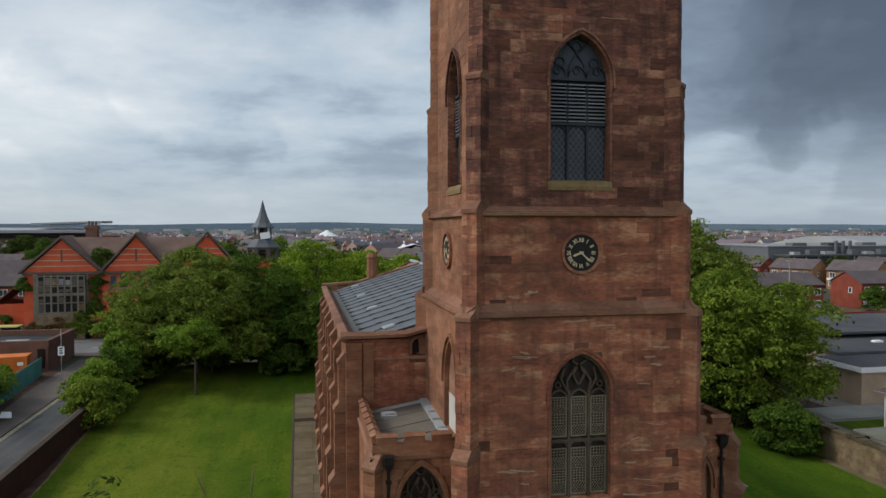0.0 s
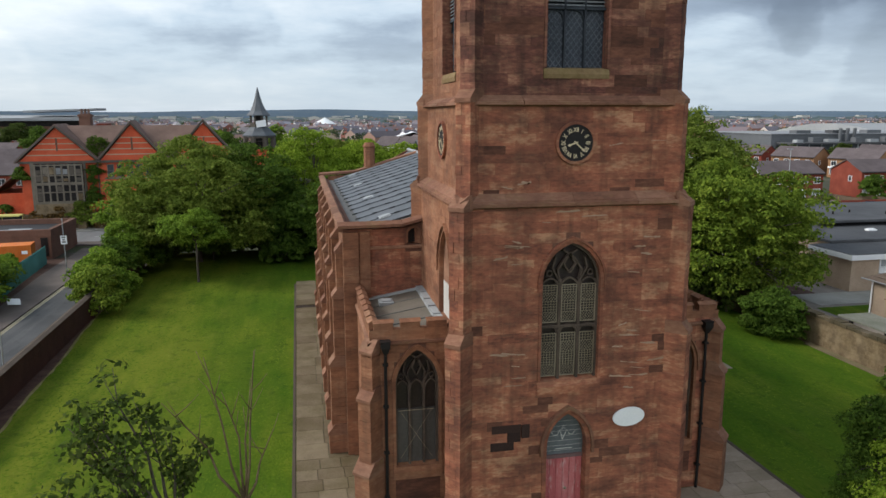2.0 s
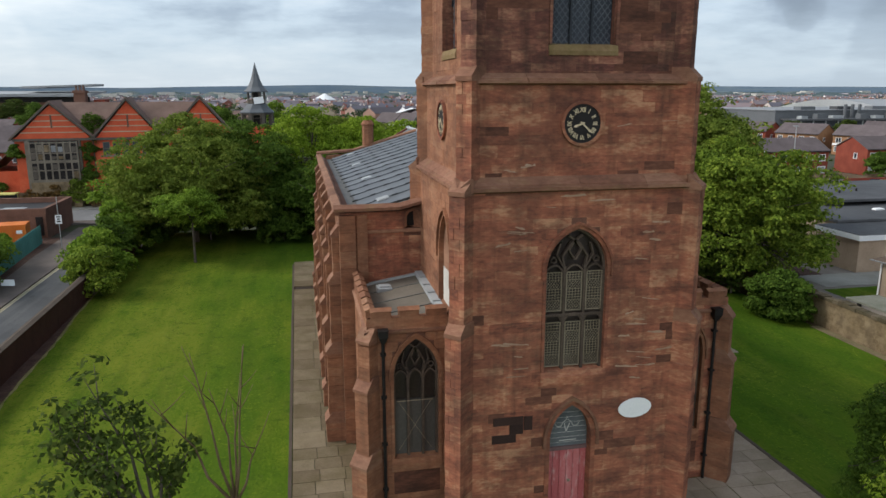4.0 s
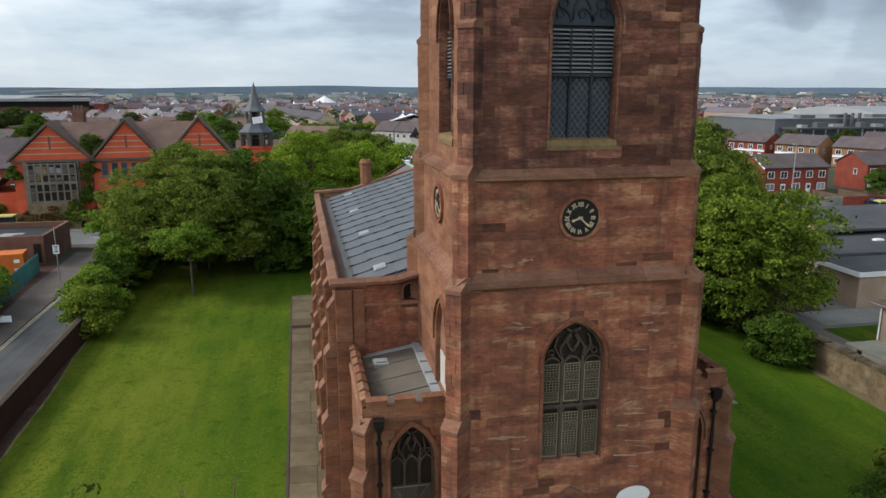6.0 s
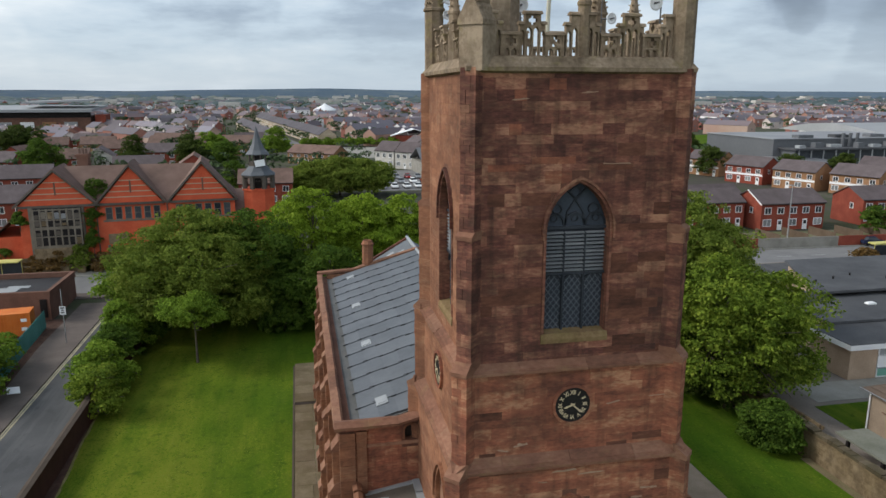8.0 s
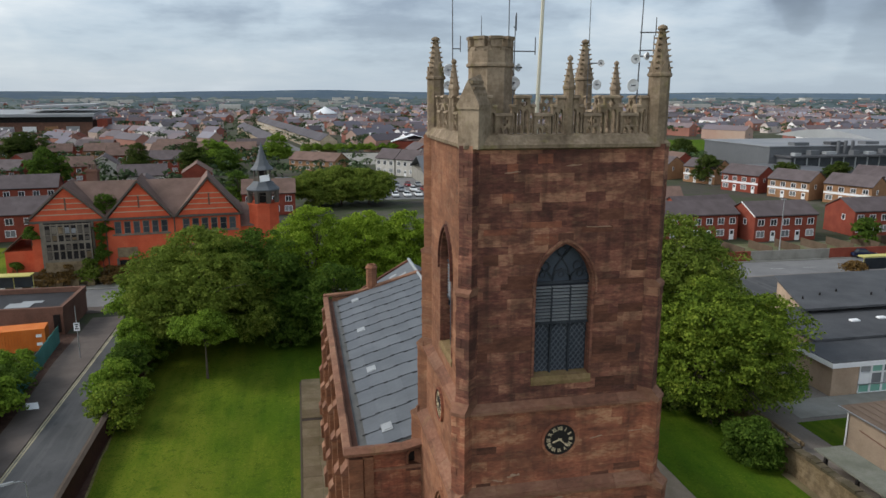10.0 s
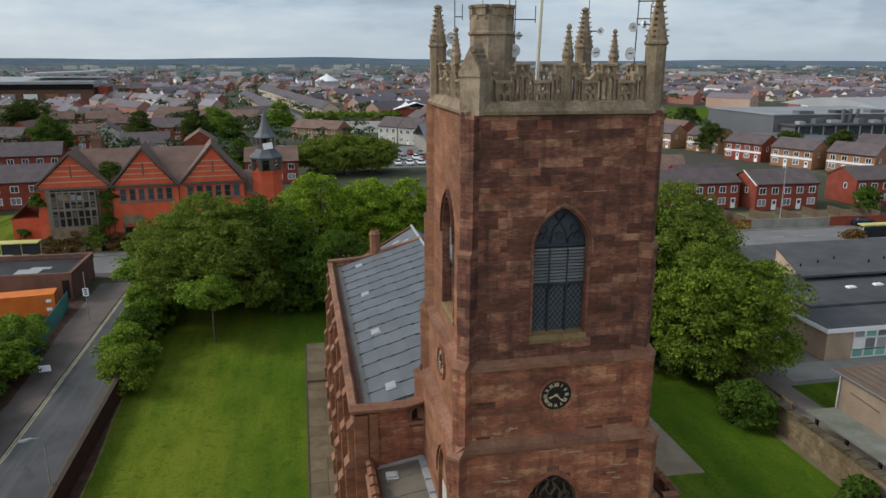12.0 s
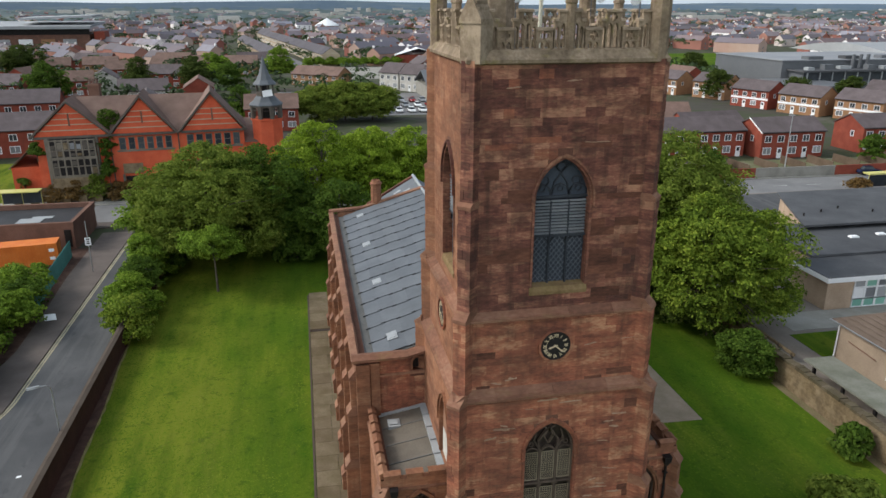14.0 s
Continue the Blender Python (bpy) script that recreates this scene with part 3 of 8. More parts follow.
def strings(z_top, half_up, half_low, drop, lip):
    """A sloped string course round the tower, one piece a side."""
    for name, turn in FACES:
        m = face_frame(0, turn)
        lengths = []
        u = -half_low - lip
        while u < half_low + lip - 0.01:
            w = min(rng.uniform(1.3, 2.4), half_low + lip - u)
            if half_low + lip - u - w < 0.5:
                w = half_low + lip - u
            lengths.append((u, u + w))
            u += w
        for a, b in lengths:
            course = Build()
            j = rng.uniform(-0.012, 0.012)
            section = [(-half_up + 0.1, z_top), (-half_up - 0.01, z_top), (-half_low - lip * 0.35 + j, z_top - drop * 0.5), (-half_low - lip * 0.35 + j, z_top - drop * 0.6), (-half_low - lip + j, z_top - drop * 0.68), (-half_low - lip + j, z_top - drop * 0.92), (-half_low + 0.05, z_top - drop - 0.05), (-half_up + 0.1, z_top - drop)]
            course.rings([[(a + 0.006, y, z) for y, z in section[::-1]], [(b - 0.006, y, z) for y, z in section[::-1]]], m)
            part("string_course", course, STONE_TRIM, tower)


strings(12.52, 3.75, 4.0, 0.46, 0.17)
strings(15.75, 3.55, 3.75, 0.34, 0.17)


def corner_buttress(sx, sy):
    """A stepped buttress set diagonally on a corner, built up of quoin stones."""
    turn = math.degrees(math.atan2(sy, sx)) + 90
    steps = ((-0.6, 7.5, 4.0, 0.48, 0.60), (7.5, 12.1, 4.0, 0.27, 0.56), (12.1, 15.6, 3.75, 0.24, 0.55), (15.6, 20.0, 3.55, 0.27, 0.54), (20.0, 25.1, 3.55, 0.14, 0.52))
    core, caps = Build(), []
    quoins = {}
    for k, (z0, z1, half, reach, width) in enumerate(steps):
        m = Matrix.Translation((TX + sx * half, TY + sy * half, 0)) @ pose(0, 0, 0, 0, 0, turn)
        core.box(-width / 2 + 0.02, width / 2 - 0.02, -reach + 0.02, 0.5, z0, z1, m)
        z, side = z0, 1
        while z < z1 - 0.05:
            h = rng.choice((0.24, 0.30, 0.36, 0.42))
            if z + h > z1 - 0.2:
                h = z1 - z
            cut = side * width * rng.uniform(0.08, 0.28)
            for a, b in ((-width / 2, cut), (cut, width / 2)):
                o = rng.uniform(0, 0.02)
                # front buttresses take belfry and red stone, rear ones the pink
                mat_ = (STONE_TOP if k > 2 else STONE_LOW) if sy < 0 else STONE_PINK
                shape = Build().block(a + (0.003 if a == cut else -o), b - (0.003 if b == cut else -o), z + 0.0015, z + h - 0.0015, out=reach + o, back=0.5, c=0.005, m=m)
                quoins.setdefault(mat_, []).append(shape)
            side = -side
            z += h
        if k + 1 < len(steps):
            nxt = steps[k + 1]
            m2 = Matrix.Translation((TX + sx * nxt[2], TY + sy * nxt[2], 0)) @ pose(0, 0, 0, 0, 0, turn)
            gap = (half - nxt[2]) * math.sqrt(2)
            rise = 0.36 if k in (0, 1, 2) else 0.18
            o, w = reach + gap + 0.05, max(width, nxt[4]) / 2 + 0.025
            caps.append(Build().rings([[(x, y, z) for y, z in ((0.3, z1 - 0.1), (-o, z1 - 0.1), (-o, z1 + 0.04), (-nxt[3] + 0.02, z1 + rise), (0.3, z1 + rise))] for x in (w, -w)], m2))
    body = part("buttress", core, MORTAR, tower)
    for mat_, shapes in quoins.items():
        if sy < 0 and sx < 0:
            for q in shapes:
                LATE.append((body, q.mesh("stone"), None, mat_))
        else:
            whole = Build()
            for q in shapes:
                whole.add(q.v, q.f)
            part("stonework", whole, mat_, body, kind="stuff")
    for cap in caps:
        part("weathering", cap, STONE_TRIM, body)


for sx in (-1, 1):
    for sy in (-1, 1):
        corner_buttress(sx, sy)


def window_surround(m, opening, depth, parent, material, sill_material, width=0.16, drop=0.50):
    cx, w, z0, zs, za = opening
    body = Build().plate(hood(w, z0, zs, za, width, cx), (), -0.045, depth, m)
    part("moulding", body, material, parent)
    part("hood_mould", Build().plate(hood(w + 2 * width, zs - 0.25, zs, za + width * 1.25, 0.07, cx), (), -0.13, 0.0, m), material, parent)
    sill = Build()
    s = w / 2 + width
    sill.rings([[(x, y, z) for y, z in ((depth, z0 + 0.04), (0.0, z0 - 0.02), (-0.06, z0 - 0.20), (-0.05, z0 - drop), (depth, z0 - drop))[::-1]] for x in (cx - s, cx + s)], m)
    part("sill", sill, sill_material, parent)


def curve_light(cx, w, zs, za):
    return arch_line(w, zs - 0.01, zs, za, cx, 6)


def diamonds(net, a, b, z0, z1, step, width, y0, y1, m):
    """Crossed bars over the rectangle a..b, z0..z1."""
    rise = (b - a) * 1.25
    for lean in (-1, 1):
        n = -int(rise / step) - 1
        while z0 + n * step < z1:
            lo, n = z0 + n * step, n + 1
            fa, fb = max(0.0, (z0 - lo) / rise), min(1.0, (z1 - lo) / rise)
            if fb - fa < 0.02:
                continue
            ends = [((a + (b - a) * f) if lean > 0 else (b - (b - a) * f), lo + rise * f) for f in (fa, fb)]
            net.ribbon(ends, width, y0, y1, m)


def belfry_window(m):
    cx, w, z0, zs, za = BELFRY
    win = part("window", Build().plate(arch(w, z0, zs, za, cx), (), 0.42, 0.46, m), GLASS_DARK, tower, "louvred belfry window with dark leaded lights")
    window_surround(m, BELFRY, 0.40, win, STONE_TOP, STONE_MOSSY, 0.09, 0.34)
    third = w / 3
    part("head_boarding", Build().plate(arch(w, zs + 0.02, zs + 0.03, za, cx), (), 0.36, 0.42, m), BELFRY_BLUE, win, "blue-grey boarding behind the tracery")
    bars = Build()
    for k in (-1, 1):
        bars.box(cx + k * third / 2 - 0.028, cx + k * third / 2 + 0.028, 0.24, 0.40, z0, zs - 0.1, m)
    bars.box(cx - w / 2, cx + w / 2, 0.24, 0.40, 18.55, 18.63, m)
    bars.box(cx - w / 2, cx + w / 2, 0.24, 0.40, zs + 0.02, zs + 0.10, m)
    for k in (-1, 0, 1):
        bars.ribbon(curve_light(cx + k * third, third - 0.06, 18.20, 18.55), 0.035, 0.30, 0.40, m)
        bars.ribbon(curve_light(cx + k * third, third - 0.04, zs + 0.15, zs + 0.55), 0.05, 0.28, 0.38, m)
        bars.ribbon([(cx + k * third + 0.11 * math.cos(a * math.pi / 4), zs + 0.36 + 0.11 * math.sin(a * math.pi / 4)) for a in range(9)], 0.03, 0.30, 0.38, m)
    for k in (-1, 1):
        bars.ribbon([(cx + k * third / 2, zs + 0.1), (cx + k * (third / 2 - 0.1), zs + 0.6), (cx - k * 0.1, zs + 1.1), (cx - k * 0.35, zs + 1.35)], 0.05, 0.28, 0.38, m)
        bars.ribbon([(cx + k * (0.62 + 0.17 * math.cos(a * math.pi / 4)), zs + 0.66 + 0.17 * math.sin(a * math.pi / 4)) for a in range(9)], 0.04, 0.28, 0.38, m)
    bars.ribbon([(cx + 0.17 * math.cos(a * math.pi / 4), zs + 1.2 + 0.17 * math.sin(a * math.pi / 4)) for a in range(9)], 0.04, 0.28, 0.38, m)
    part("tracery", bars, BELFRY_BAR, win, "slim dark tracery")
    for k in (-1, 0, 1):
        a, b = cx + k * third - third / 2 + 0.03, cx + k * third + third / 2 - 0.03
        for r in range(11):
            z = 18.66 + r * 0.125
            slat = Build().add([(a, 0.25, z), (b, 0.25, z), (b, 0.34, z + 0.035), (a, 0.34, z + 0.035), (a, 0.25, z + 0.03), (b, 0.25, z + 0.03), (b, 0.34, z + 0.065), (a, 0.34, z + 0.065)],
                               [(0, 3, 2, 1), (4, 5, 6, 7), (0, 1, 5, 4), (1, 2, 6, 5), (2, 3, 7, 6), (3, 0, 4, 7)], m)
            part("louvre", slat, LOUVRE, win)
    part("lower_light", Build().box(cx - w / 2 + 0.01, cx + w / 2 - 0.01, 0.38, 0.415, z0 + 0.01, 18.55, m), GLASS_DARK, win, "dull blue leaded glazing")
    lattice = Build()
    for k in (-1, 0, 1):
        a, b = cx + k * third - third / 2 + 0.03, cx + k * third + third / 2 - 0.03
        diamonds(lattice, a, b, z0 + 0.02, 18.5, 0.25, 0.024, 0.36, 0.385, m)
    part("leading", lattice, LEADING, win, "pale diamond leading", kind="stuff")
    return win


for name, turn in FACES:
    belfry_window(face_frame(3.55, turn))


def traceried_window(m, opening, parent, transom=None, guard=True, surround=STONE_LOW, glass=GLASS_BROWN, label="tall pointed traceried window with wire guards"):
    cx, w, z0, zs, za = opening
    win = part("window", Build().plate(arch(w, z0, zs, za, cx), (), 0.40, 0.44, m), glass, parent, label)
    window_surround(m, opening, 0.38, win, surround, surround, 0.11)
    bars = Build()
    third = w / 3
    for k in (-1, 1):
        bars.box(cx + k * third / 2 - 0.045, cx + k * third / 2 + 0.045, 0.16, 0.36, z0, zs + 0.1, m)
    bars.ribbon(arch_line(w - 0.08, z0, zs, za - 0.05, cx), 0.08, 0.16, 0.36, m)
    heads = [zs - 0.25] + ([transom - 0.28] if transom else [])
    for zz in heads:
        for k in (-1, 0, 1):
            bars.ribbon(curve_light(cx + k * third, third - 0.05, zz, zz + 0.38), 0.06, 0.18, 0.34, m)
    if transom:
        bars.box(cx - w / 2, cx + w / 2, 0.15, 0.36, transom, transom + 0.1, m)
    r = za - zs
    for k in (-1, 1):
        bars.ribbon([(cx + k * third / 2, zs), (cx + k * third * 0.62, zs + 0.3 * r), (cx + k * third * 0.2, zs + 0.62 * r), (cx - k * third * 0.35, zs + 0.8 * r)], 0.06, 0.18, 0.34, m)
        bars.ribbon([(cx + k * third / 2, zs), (cx + k * third * 0.9, zs + 0.35 * r), (cx + k * third * 0.75, zs + 0.62 * r)], 0.05, 0.18, 0.34, m)
        bars.ribbon([(cx + k * third * 0.02, zs + 0.22 * r), (cx + k * third * 0.3, zs + 0.45 * r), (cx, zs + 0.72 * r)], 0.05, 0.18, 0.34, m)
        bars.ribbon([(cx + k * (third * 1.05 + 0.1 * math.cos(a * math.pi / 4)), zs + 0.22 * r + 0.1 * math.sin(a * math.pi / 4)) for a in range(9)], 0.04, 0.18, 0.34, m)
    part("tracery", bars, TRACERY_DARK, win, "dark stone tracery")
    if guard:
        rows = ((z0 + 0.12, (transom or zs) - 0.22), ((transom or zs) + 0.2, zs - 0.12)) if transom else ((z0 + 0.12, zs - 0.2),)
        for k in (-1, 0, 1):
            for a0, a1 in rows:
                if a1 - a0 < 0.2:
                    continue
                net = Build()
                x0, x1 = cx + k * third - third / 2 + 0.09, cx + k * third + third / 2 - 0.09
                edges = [a0 + (a1 - a0) * f for f in (0.0, 0.27, 0.56, 0.80, 1.0)]
                for band, (za_, zb_) in enumerate(zip(edges, edges[1:])):
                    if band % 2 == 0:
                        diamonds(net, x0, x1, za_, zb_, 0.125, 0.011, 0.20, 0.215, m)
                        continue
                    for i in range(1, 5):
                        x = x0 + (x1 - x0) * i / 5
                        net.box(x - 0.008, x + 0.008, 0.20, 0.215, za_, zb_, m)
                    rows_n = max(2, round((zb_ - za_) / 0.10))
                    for i in range(rows_n + 1):
                        z = za_ + (zb_ - za_) * i / rows_n
                        net.box(x0, x1, 0.205, 0.22, z - 0.008, z + 0.008, m)
                for x in (x0, x1):
                    net.box(x - 0.014, x + 0.014, 0.195, 0.225, a0, a1, m)
                for z in (a0, a1):
                    net.box(x0, x1, 0.195, 0.225, z - 0.016, z + 0.016, m)
                part("guard", net, MESH_GUARD, win, "pale wire window guard", kind="stuff")
    return win


FRONT_LOW = face_frame(4.0, 0)
traceried_window(FRONT_LOW, LOWER, tower, 7.75)
side_opening = (1.55, 2.1, 7.6, 9.5, 11.0)
M_SIDE = face_frame(4.0, -90)
side_window = part("window", Build().plate(arch(2.1, 7.6, 9.5, 11.0, 1.55), (), 0.14, 0.2, M_SIDE), STONE_TRIM, tower, "pointed side window walled up and partly whitewashed")
part("board", Build().box(0.6, 2.5, 0.115, 0.14, 7.62, 8.9, M_SIDE), OFFWHITE, side_window, "white board")
window_surround(M_SIDE, side_opening, 0.14, side_window, STONE_PINK, STONE_PINK, 0.12)


def clock(m, z, r=0.62):
    ring = lambda rad, n=40: [(rad * math.cos(2 * math.pi * k / n), z + rad * math.sin(2 * math.pi * k / n)) for k in range(n)]
    dial = part("clock", Build().plate(ring(r), (), -0.07, 0.05, m), IRON, tower, "round black clock dial with gilt numerals")
    part("rim", Build().plate(ring(r + 0.09), [ring(r)], -0.12, 0.05, m), STONE_LOW, dial, "moulded stone rim")
    for k, word in enumerate(("XII", "I", "II", "III", "IIII", "V", "VI", "VII", "VIII", "IX", "X", "XI")):
        text = bpy.data.curves.new("numeral", "FONT")
        text.body, text.size, text.align_x, text.align_y, text.extrude, text.offset = word, 0.205, "CENTER", "CENTER", 0.006, 0.004
        holder = bpy.data.objects.new("numeral", text)
        me = bpy.data.meshes.new_from_object(holder)
        bpy.data.objects.remove(holder)
        a = radians(30 * k)
        at = m @ Matrix.Translation((0.43 * math.sin(a), -0.08, z + 0.43 * math.cos(a))) @ pose(0, 0, 0, 90, 0, 0) @ pose(0, 0, 0, 0, 0, -30 * k) @ Matrix.Diagonal((0.8, 1.0, 1, 1))
        part("numeral", me, GILT, dial, at=at)
    for length, width, angle in ((0.32, 0.055, 30 * (8 + 22 / 60)), (0.46, 0.045, 6 * 22)):
        hand = Build().plate([(-width / 2, -0.08), (width / 2, -0.08), (width / 2, length * 0.6), (width * 0.9, length * 0.75), (0, length), (-width * 0.9, length * 0.75), (-width / 2, length * 0.6)], (), -0.012, 0.0)
        part("clock_hand", hand, GILT, dial, at=m @ Matrix.Translation((0, -0.095, z)) @ pose(0, 0, 0, 0, angle, 0))


clock(face_frame(3.75, 0), 14.18)
clock(face_frame(3.75, -90) @ Matrix.Translation((-0.1, 0, 0)), 14.18)

# west door
MULBERRY = surface('plum_paint', [(0.10, 0.06, 0.06), (0.16, 0.10, 0.10)], rough=0.7)
GLASS_GREY = surface('dusty_grey_glass', [(0.075, 0.085, 0.095), (0.11, 0.12, 0.13), (0.16, 0.17, 0.18)], rough=0.35, mix=(0.1, 0.5, 0.4), bump=0.1)
m = FRONT_LOW
cx, w, z0, zs, za = PORTAL
door = part("door", Build().plate([(cx - w / 2, z0), (cx + w / 2, z0), (cx + w / 2, 2.72), (cx - w / 2, 2.72)], (), 0.36, 0.42, m), DOOR_RED, tower, "peeling red painted double door under a glazed pointed head")
part("moulding", Build().plate(hood(w, z0, zs, za, 0.16, cx), (), -0.05, 0.4, m), STONE_LOW, door)
part("hood_mould", Build().plate(hood(w + 0.32, zs - 0.3, zs, za + 0.2, 0.1, cx), (), -0.16, 0.0, m), STONE_TRIM, door)
for k in range(6):
    part("board", Build().box(cx - w / 2 + 0.02 + k * w / 6, cx - w / 2 + (k + 1) * w / 6 - 0.012, 0.325 + 0.004 * (k % 2), 0.36, z0, 2.70, m), DOOR_RED, door)
part("lintel", Build().box(cx - w / 2, cx + w / 2, 0.28, 0.42, 2.72, 2.86, m), MULBERRY, door, "dull plum painted door lintel")
part("fanlight", Build().plate(arch(w, 2.86, zs, za, cx), (), 0.34, 0.38, m), GLASS_GREY, door, "pointed fanlight with glazing bars")
fan = Build()
for k in (-1, 1):
    fan.ribbon([(cx - 0.03, 3.42), (cx + k * 0.10, 3.72)], 0.022, 0.325, 0.34, m)
    fan.ribbon([(cx + k * 0.22, 3.62), (cx + k * 0.36, 3.60), (cx + k * 0.46, 3.74)], 0.018, 0.325, 0.34, m)
    fan.ribbon([(cx + k * 0.22, 3.62), (cx + k * 0.16, 3.76), (cx + k * 0.05, 3.84), (cx, 3.98)], 0.014, 0.325, 0.34, m)
fan.box(cx - 0.28, cx + 0.36, 0.325, 0.34, 3.06, 3.085, m)
for k in range(7):
    z = 3.0 + 0.19 * k
    half = arch_half(w - 0.06, 2.86, zs, za, z)
    fan.box(cx - half, cx + half, 0.334, 0.34, z, z + 0.008, m)
part("glazing_bars", fan, OFFWHITE, door)
part("knob", Build().lathe([(0.0, 0), (0.05, 0.01), (0.06, 0.05), (0.0, 0.09)], 10, m @ Matrix.Translation((cx + 0.12, 0.33, 1.5)) @ pose(0, 0, 0, 90)), MESH_GUARD, door)
# dark repair patch and oval board beside the door
patch = Build()
for a, b, c, d in ((-2.86, -1.80, 4.04, 4.32), (-2.28, -1.80, 3.68, 4.04), (-2.90, -2.05, 3.38, 3.68), (-1.76, -1.47, 3.80, 4.30)):
    patch.block(a, b, c, d, out=0.05, back=0.0, m=m)
solo("wall_patch", patch, surface("dark_repair_stone", [(0.022, 0.014, 0.013), (0.036, 0.021, 0.018), (0.052, 0.030, 0.024)], mix=(0.4, 0.4, 0.3)), "dark stone repair patch set in the tower wall beside the door", "wall patch")
oval = [(0.62 * math.cos(2 * math.pi * k / 32), 0.36 * math.sin(2 * math.pi * k / 32)) for k in range(32)]
sign = thing("oval_sign", (TX + 2.38, TY - 4.1, 4.0), "blank white oval board fixed to the tower wall", "sign")
part("board", Build().plate([(x, z) for x, z in oval], (), -0.05, 0.0), WHITE, sign, at=m @ Matrix.Translation((2.30, -0.04, 4.28)) @ pose(0, 0, 0, 0, -4, 0))

# ---- parapet and pinnacles ----
part("cornice", Build().rings([[(TX + s * h, TY + c * h, z) for s, c in ((-1, -1), (1, -1), (1, 1), (-1, 1))] for h, z in ((3.50, 24.92), (3.72, 25.0), (3.74, 25.12), (3.62, 25.28), (3.52, 25.42), (3.2, 25.42), (3.2, 24.92))], caps=False), STONE_GREY, tower)


def cross_hole(q, cz, cx=0.0):
    e = q * 2.3
    return [(cx - q, cz + e), (cx - q, cz + q), (cx - e, cz + q), (cx - e, cz - q), (cx - q, cz - q), (cx - q, cz - e), (cx + q, cz - e), (cx + q, cz - q), (cx + e, cz - q), (cx + e, cz + q), (cx + q, cz + q), (cx + q, cz + e)]


def coping(b, x0, x1, z):
    b.rings([[(x, y, zz) for y, zz in ((-0.13, z), (0.19, z), (0.16, z + 0.07), (0.03, z + 0.11), (-0.10, z + 0.07))[::-1]] for x in (x0, x1)])


def high_bay():
    """A stepped merlon with two tall lights and a pierced cross."""
    b = Build()
    holes = [arch(0.18, 25.47, 26.16, 26.30, x, 3) for x in (-0.115, 0.115)] + [arch(0.13, 25.47, 26.08, 26.20, x, 3) for x in (-0.315, 0.315)] + [cross_hole(0.058, 26.49)]
    b.plate([(-0.40, 25.40), (0.40, 25.40), (0.40, 26.36), (0.25, 26.36), (0.25, 26.66), (-0.25, 26.66), (-0.25, 26.36), (-0.40, 26.36)], holes, -0.06, 0.12)
    coping(b, -0.29, 0.29, 26.66)
    for s in (-1, 1):
        coping(b, *sorted((s * 0.26, s * 0.44)), 26.36)
    return b.mesh("merlon")


def low_bay():
    b = Build()
    b.plate([(-0.31, 25.40), (0.31, 25.40), (0.31, 26.06), (-0.31, 26.06)], [cross_hole(0.070, 25.88), arch(0.17, 25.45, 25.56, 25.68, -0.11, 3), arch(0.17, 25.45, 25.56, 25.68, 0.11, 3)], -0.06, 0.12)
    for s in (-1, 1):
        b.box(s * 0.27 - 0.03, s * 0.27 + 0.03, -0.09, -0.06, 25.42, 26.06)
    b.box(-0.24, 0.24, -0.085, -0.06, 25.70, 25.73)
    coping(b, -0.33, 0.33, 26.06)
    return b.mesh("crenel")


def half_bay():
    b = Build()
    b.plate([(0.0, 25.40), (0.42, 25.40), (0.42, 26.36), (0.27, 26.36), (0.27, 26.66), (0.0, 26.66)], [arch(0.16, 25.47, 26.16, 26.30, 0.125, 3), arch(0.13, 25.47, 26.08, 26.20, 0.315, 3)], -0.06, 0.12)
    coping(b, 0.0, 0.31, 26.66)
    coping(b, 0.28, 0.46, 26.36)
    return b.mesh("merlon")


HALF = half_bay()
HIGH, LOW = high_bay(), low_bay()


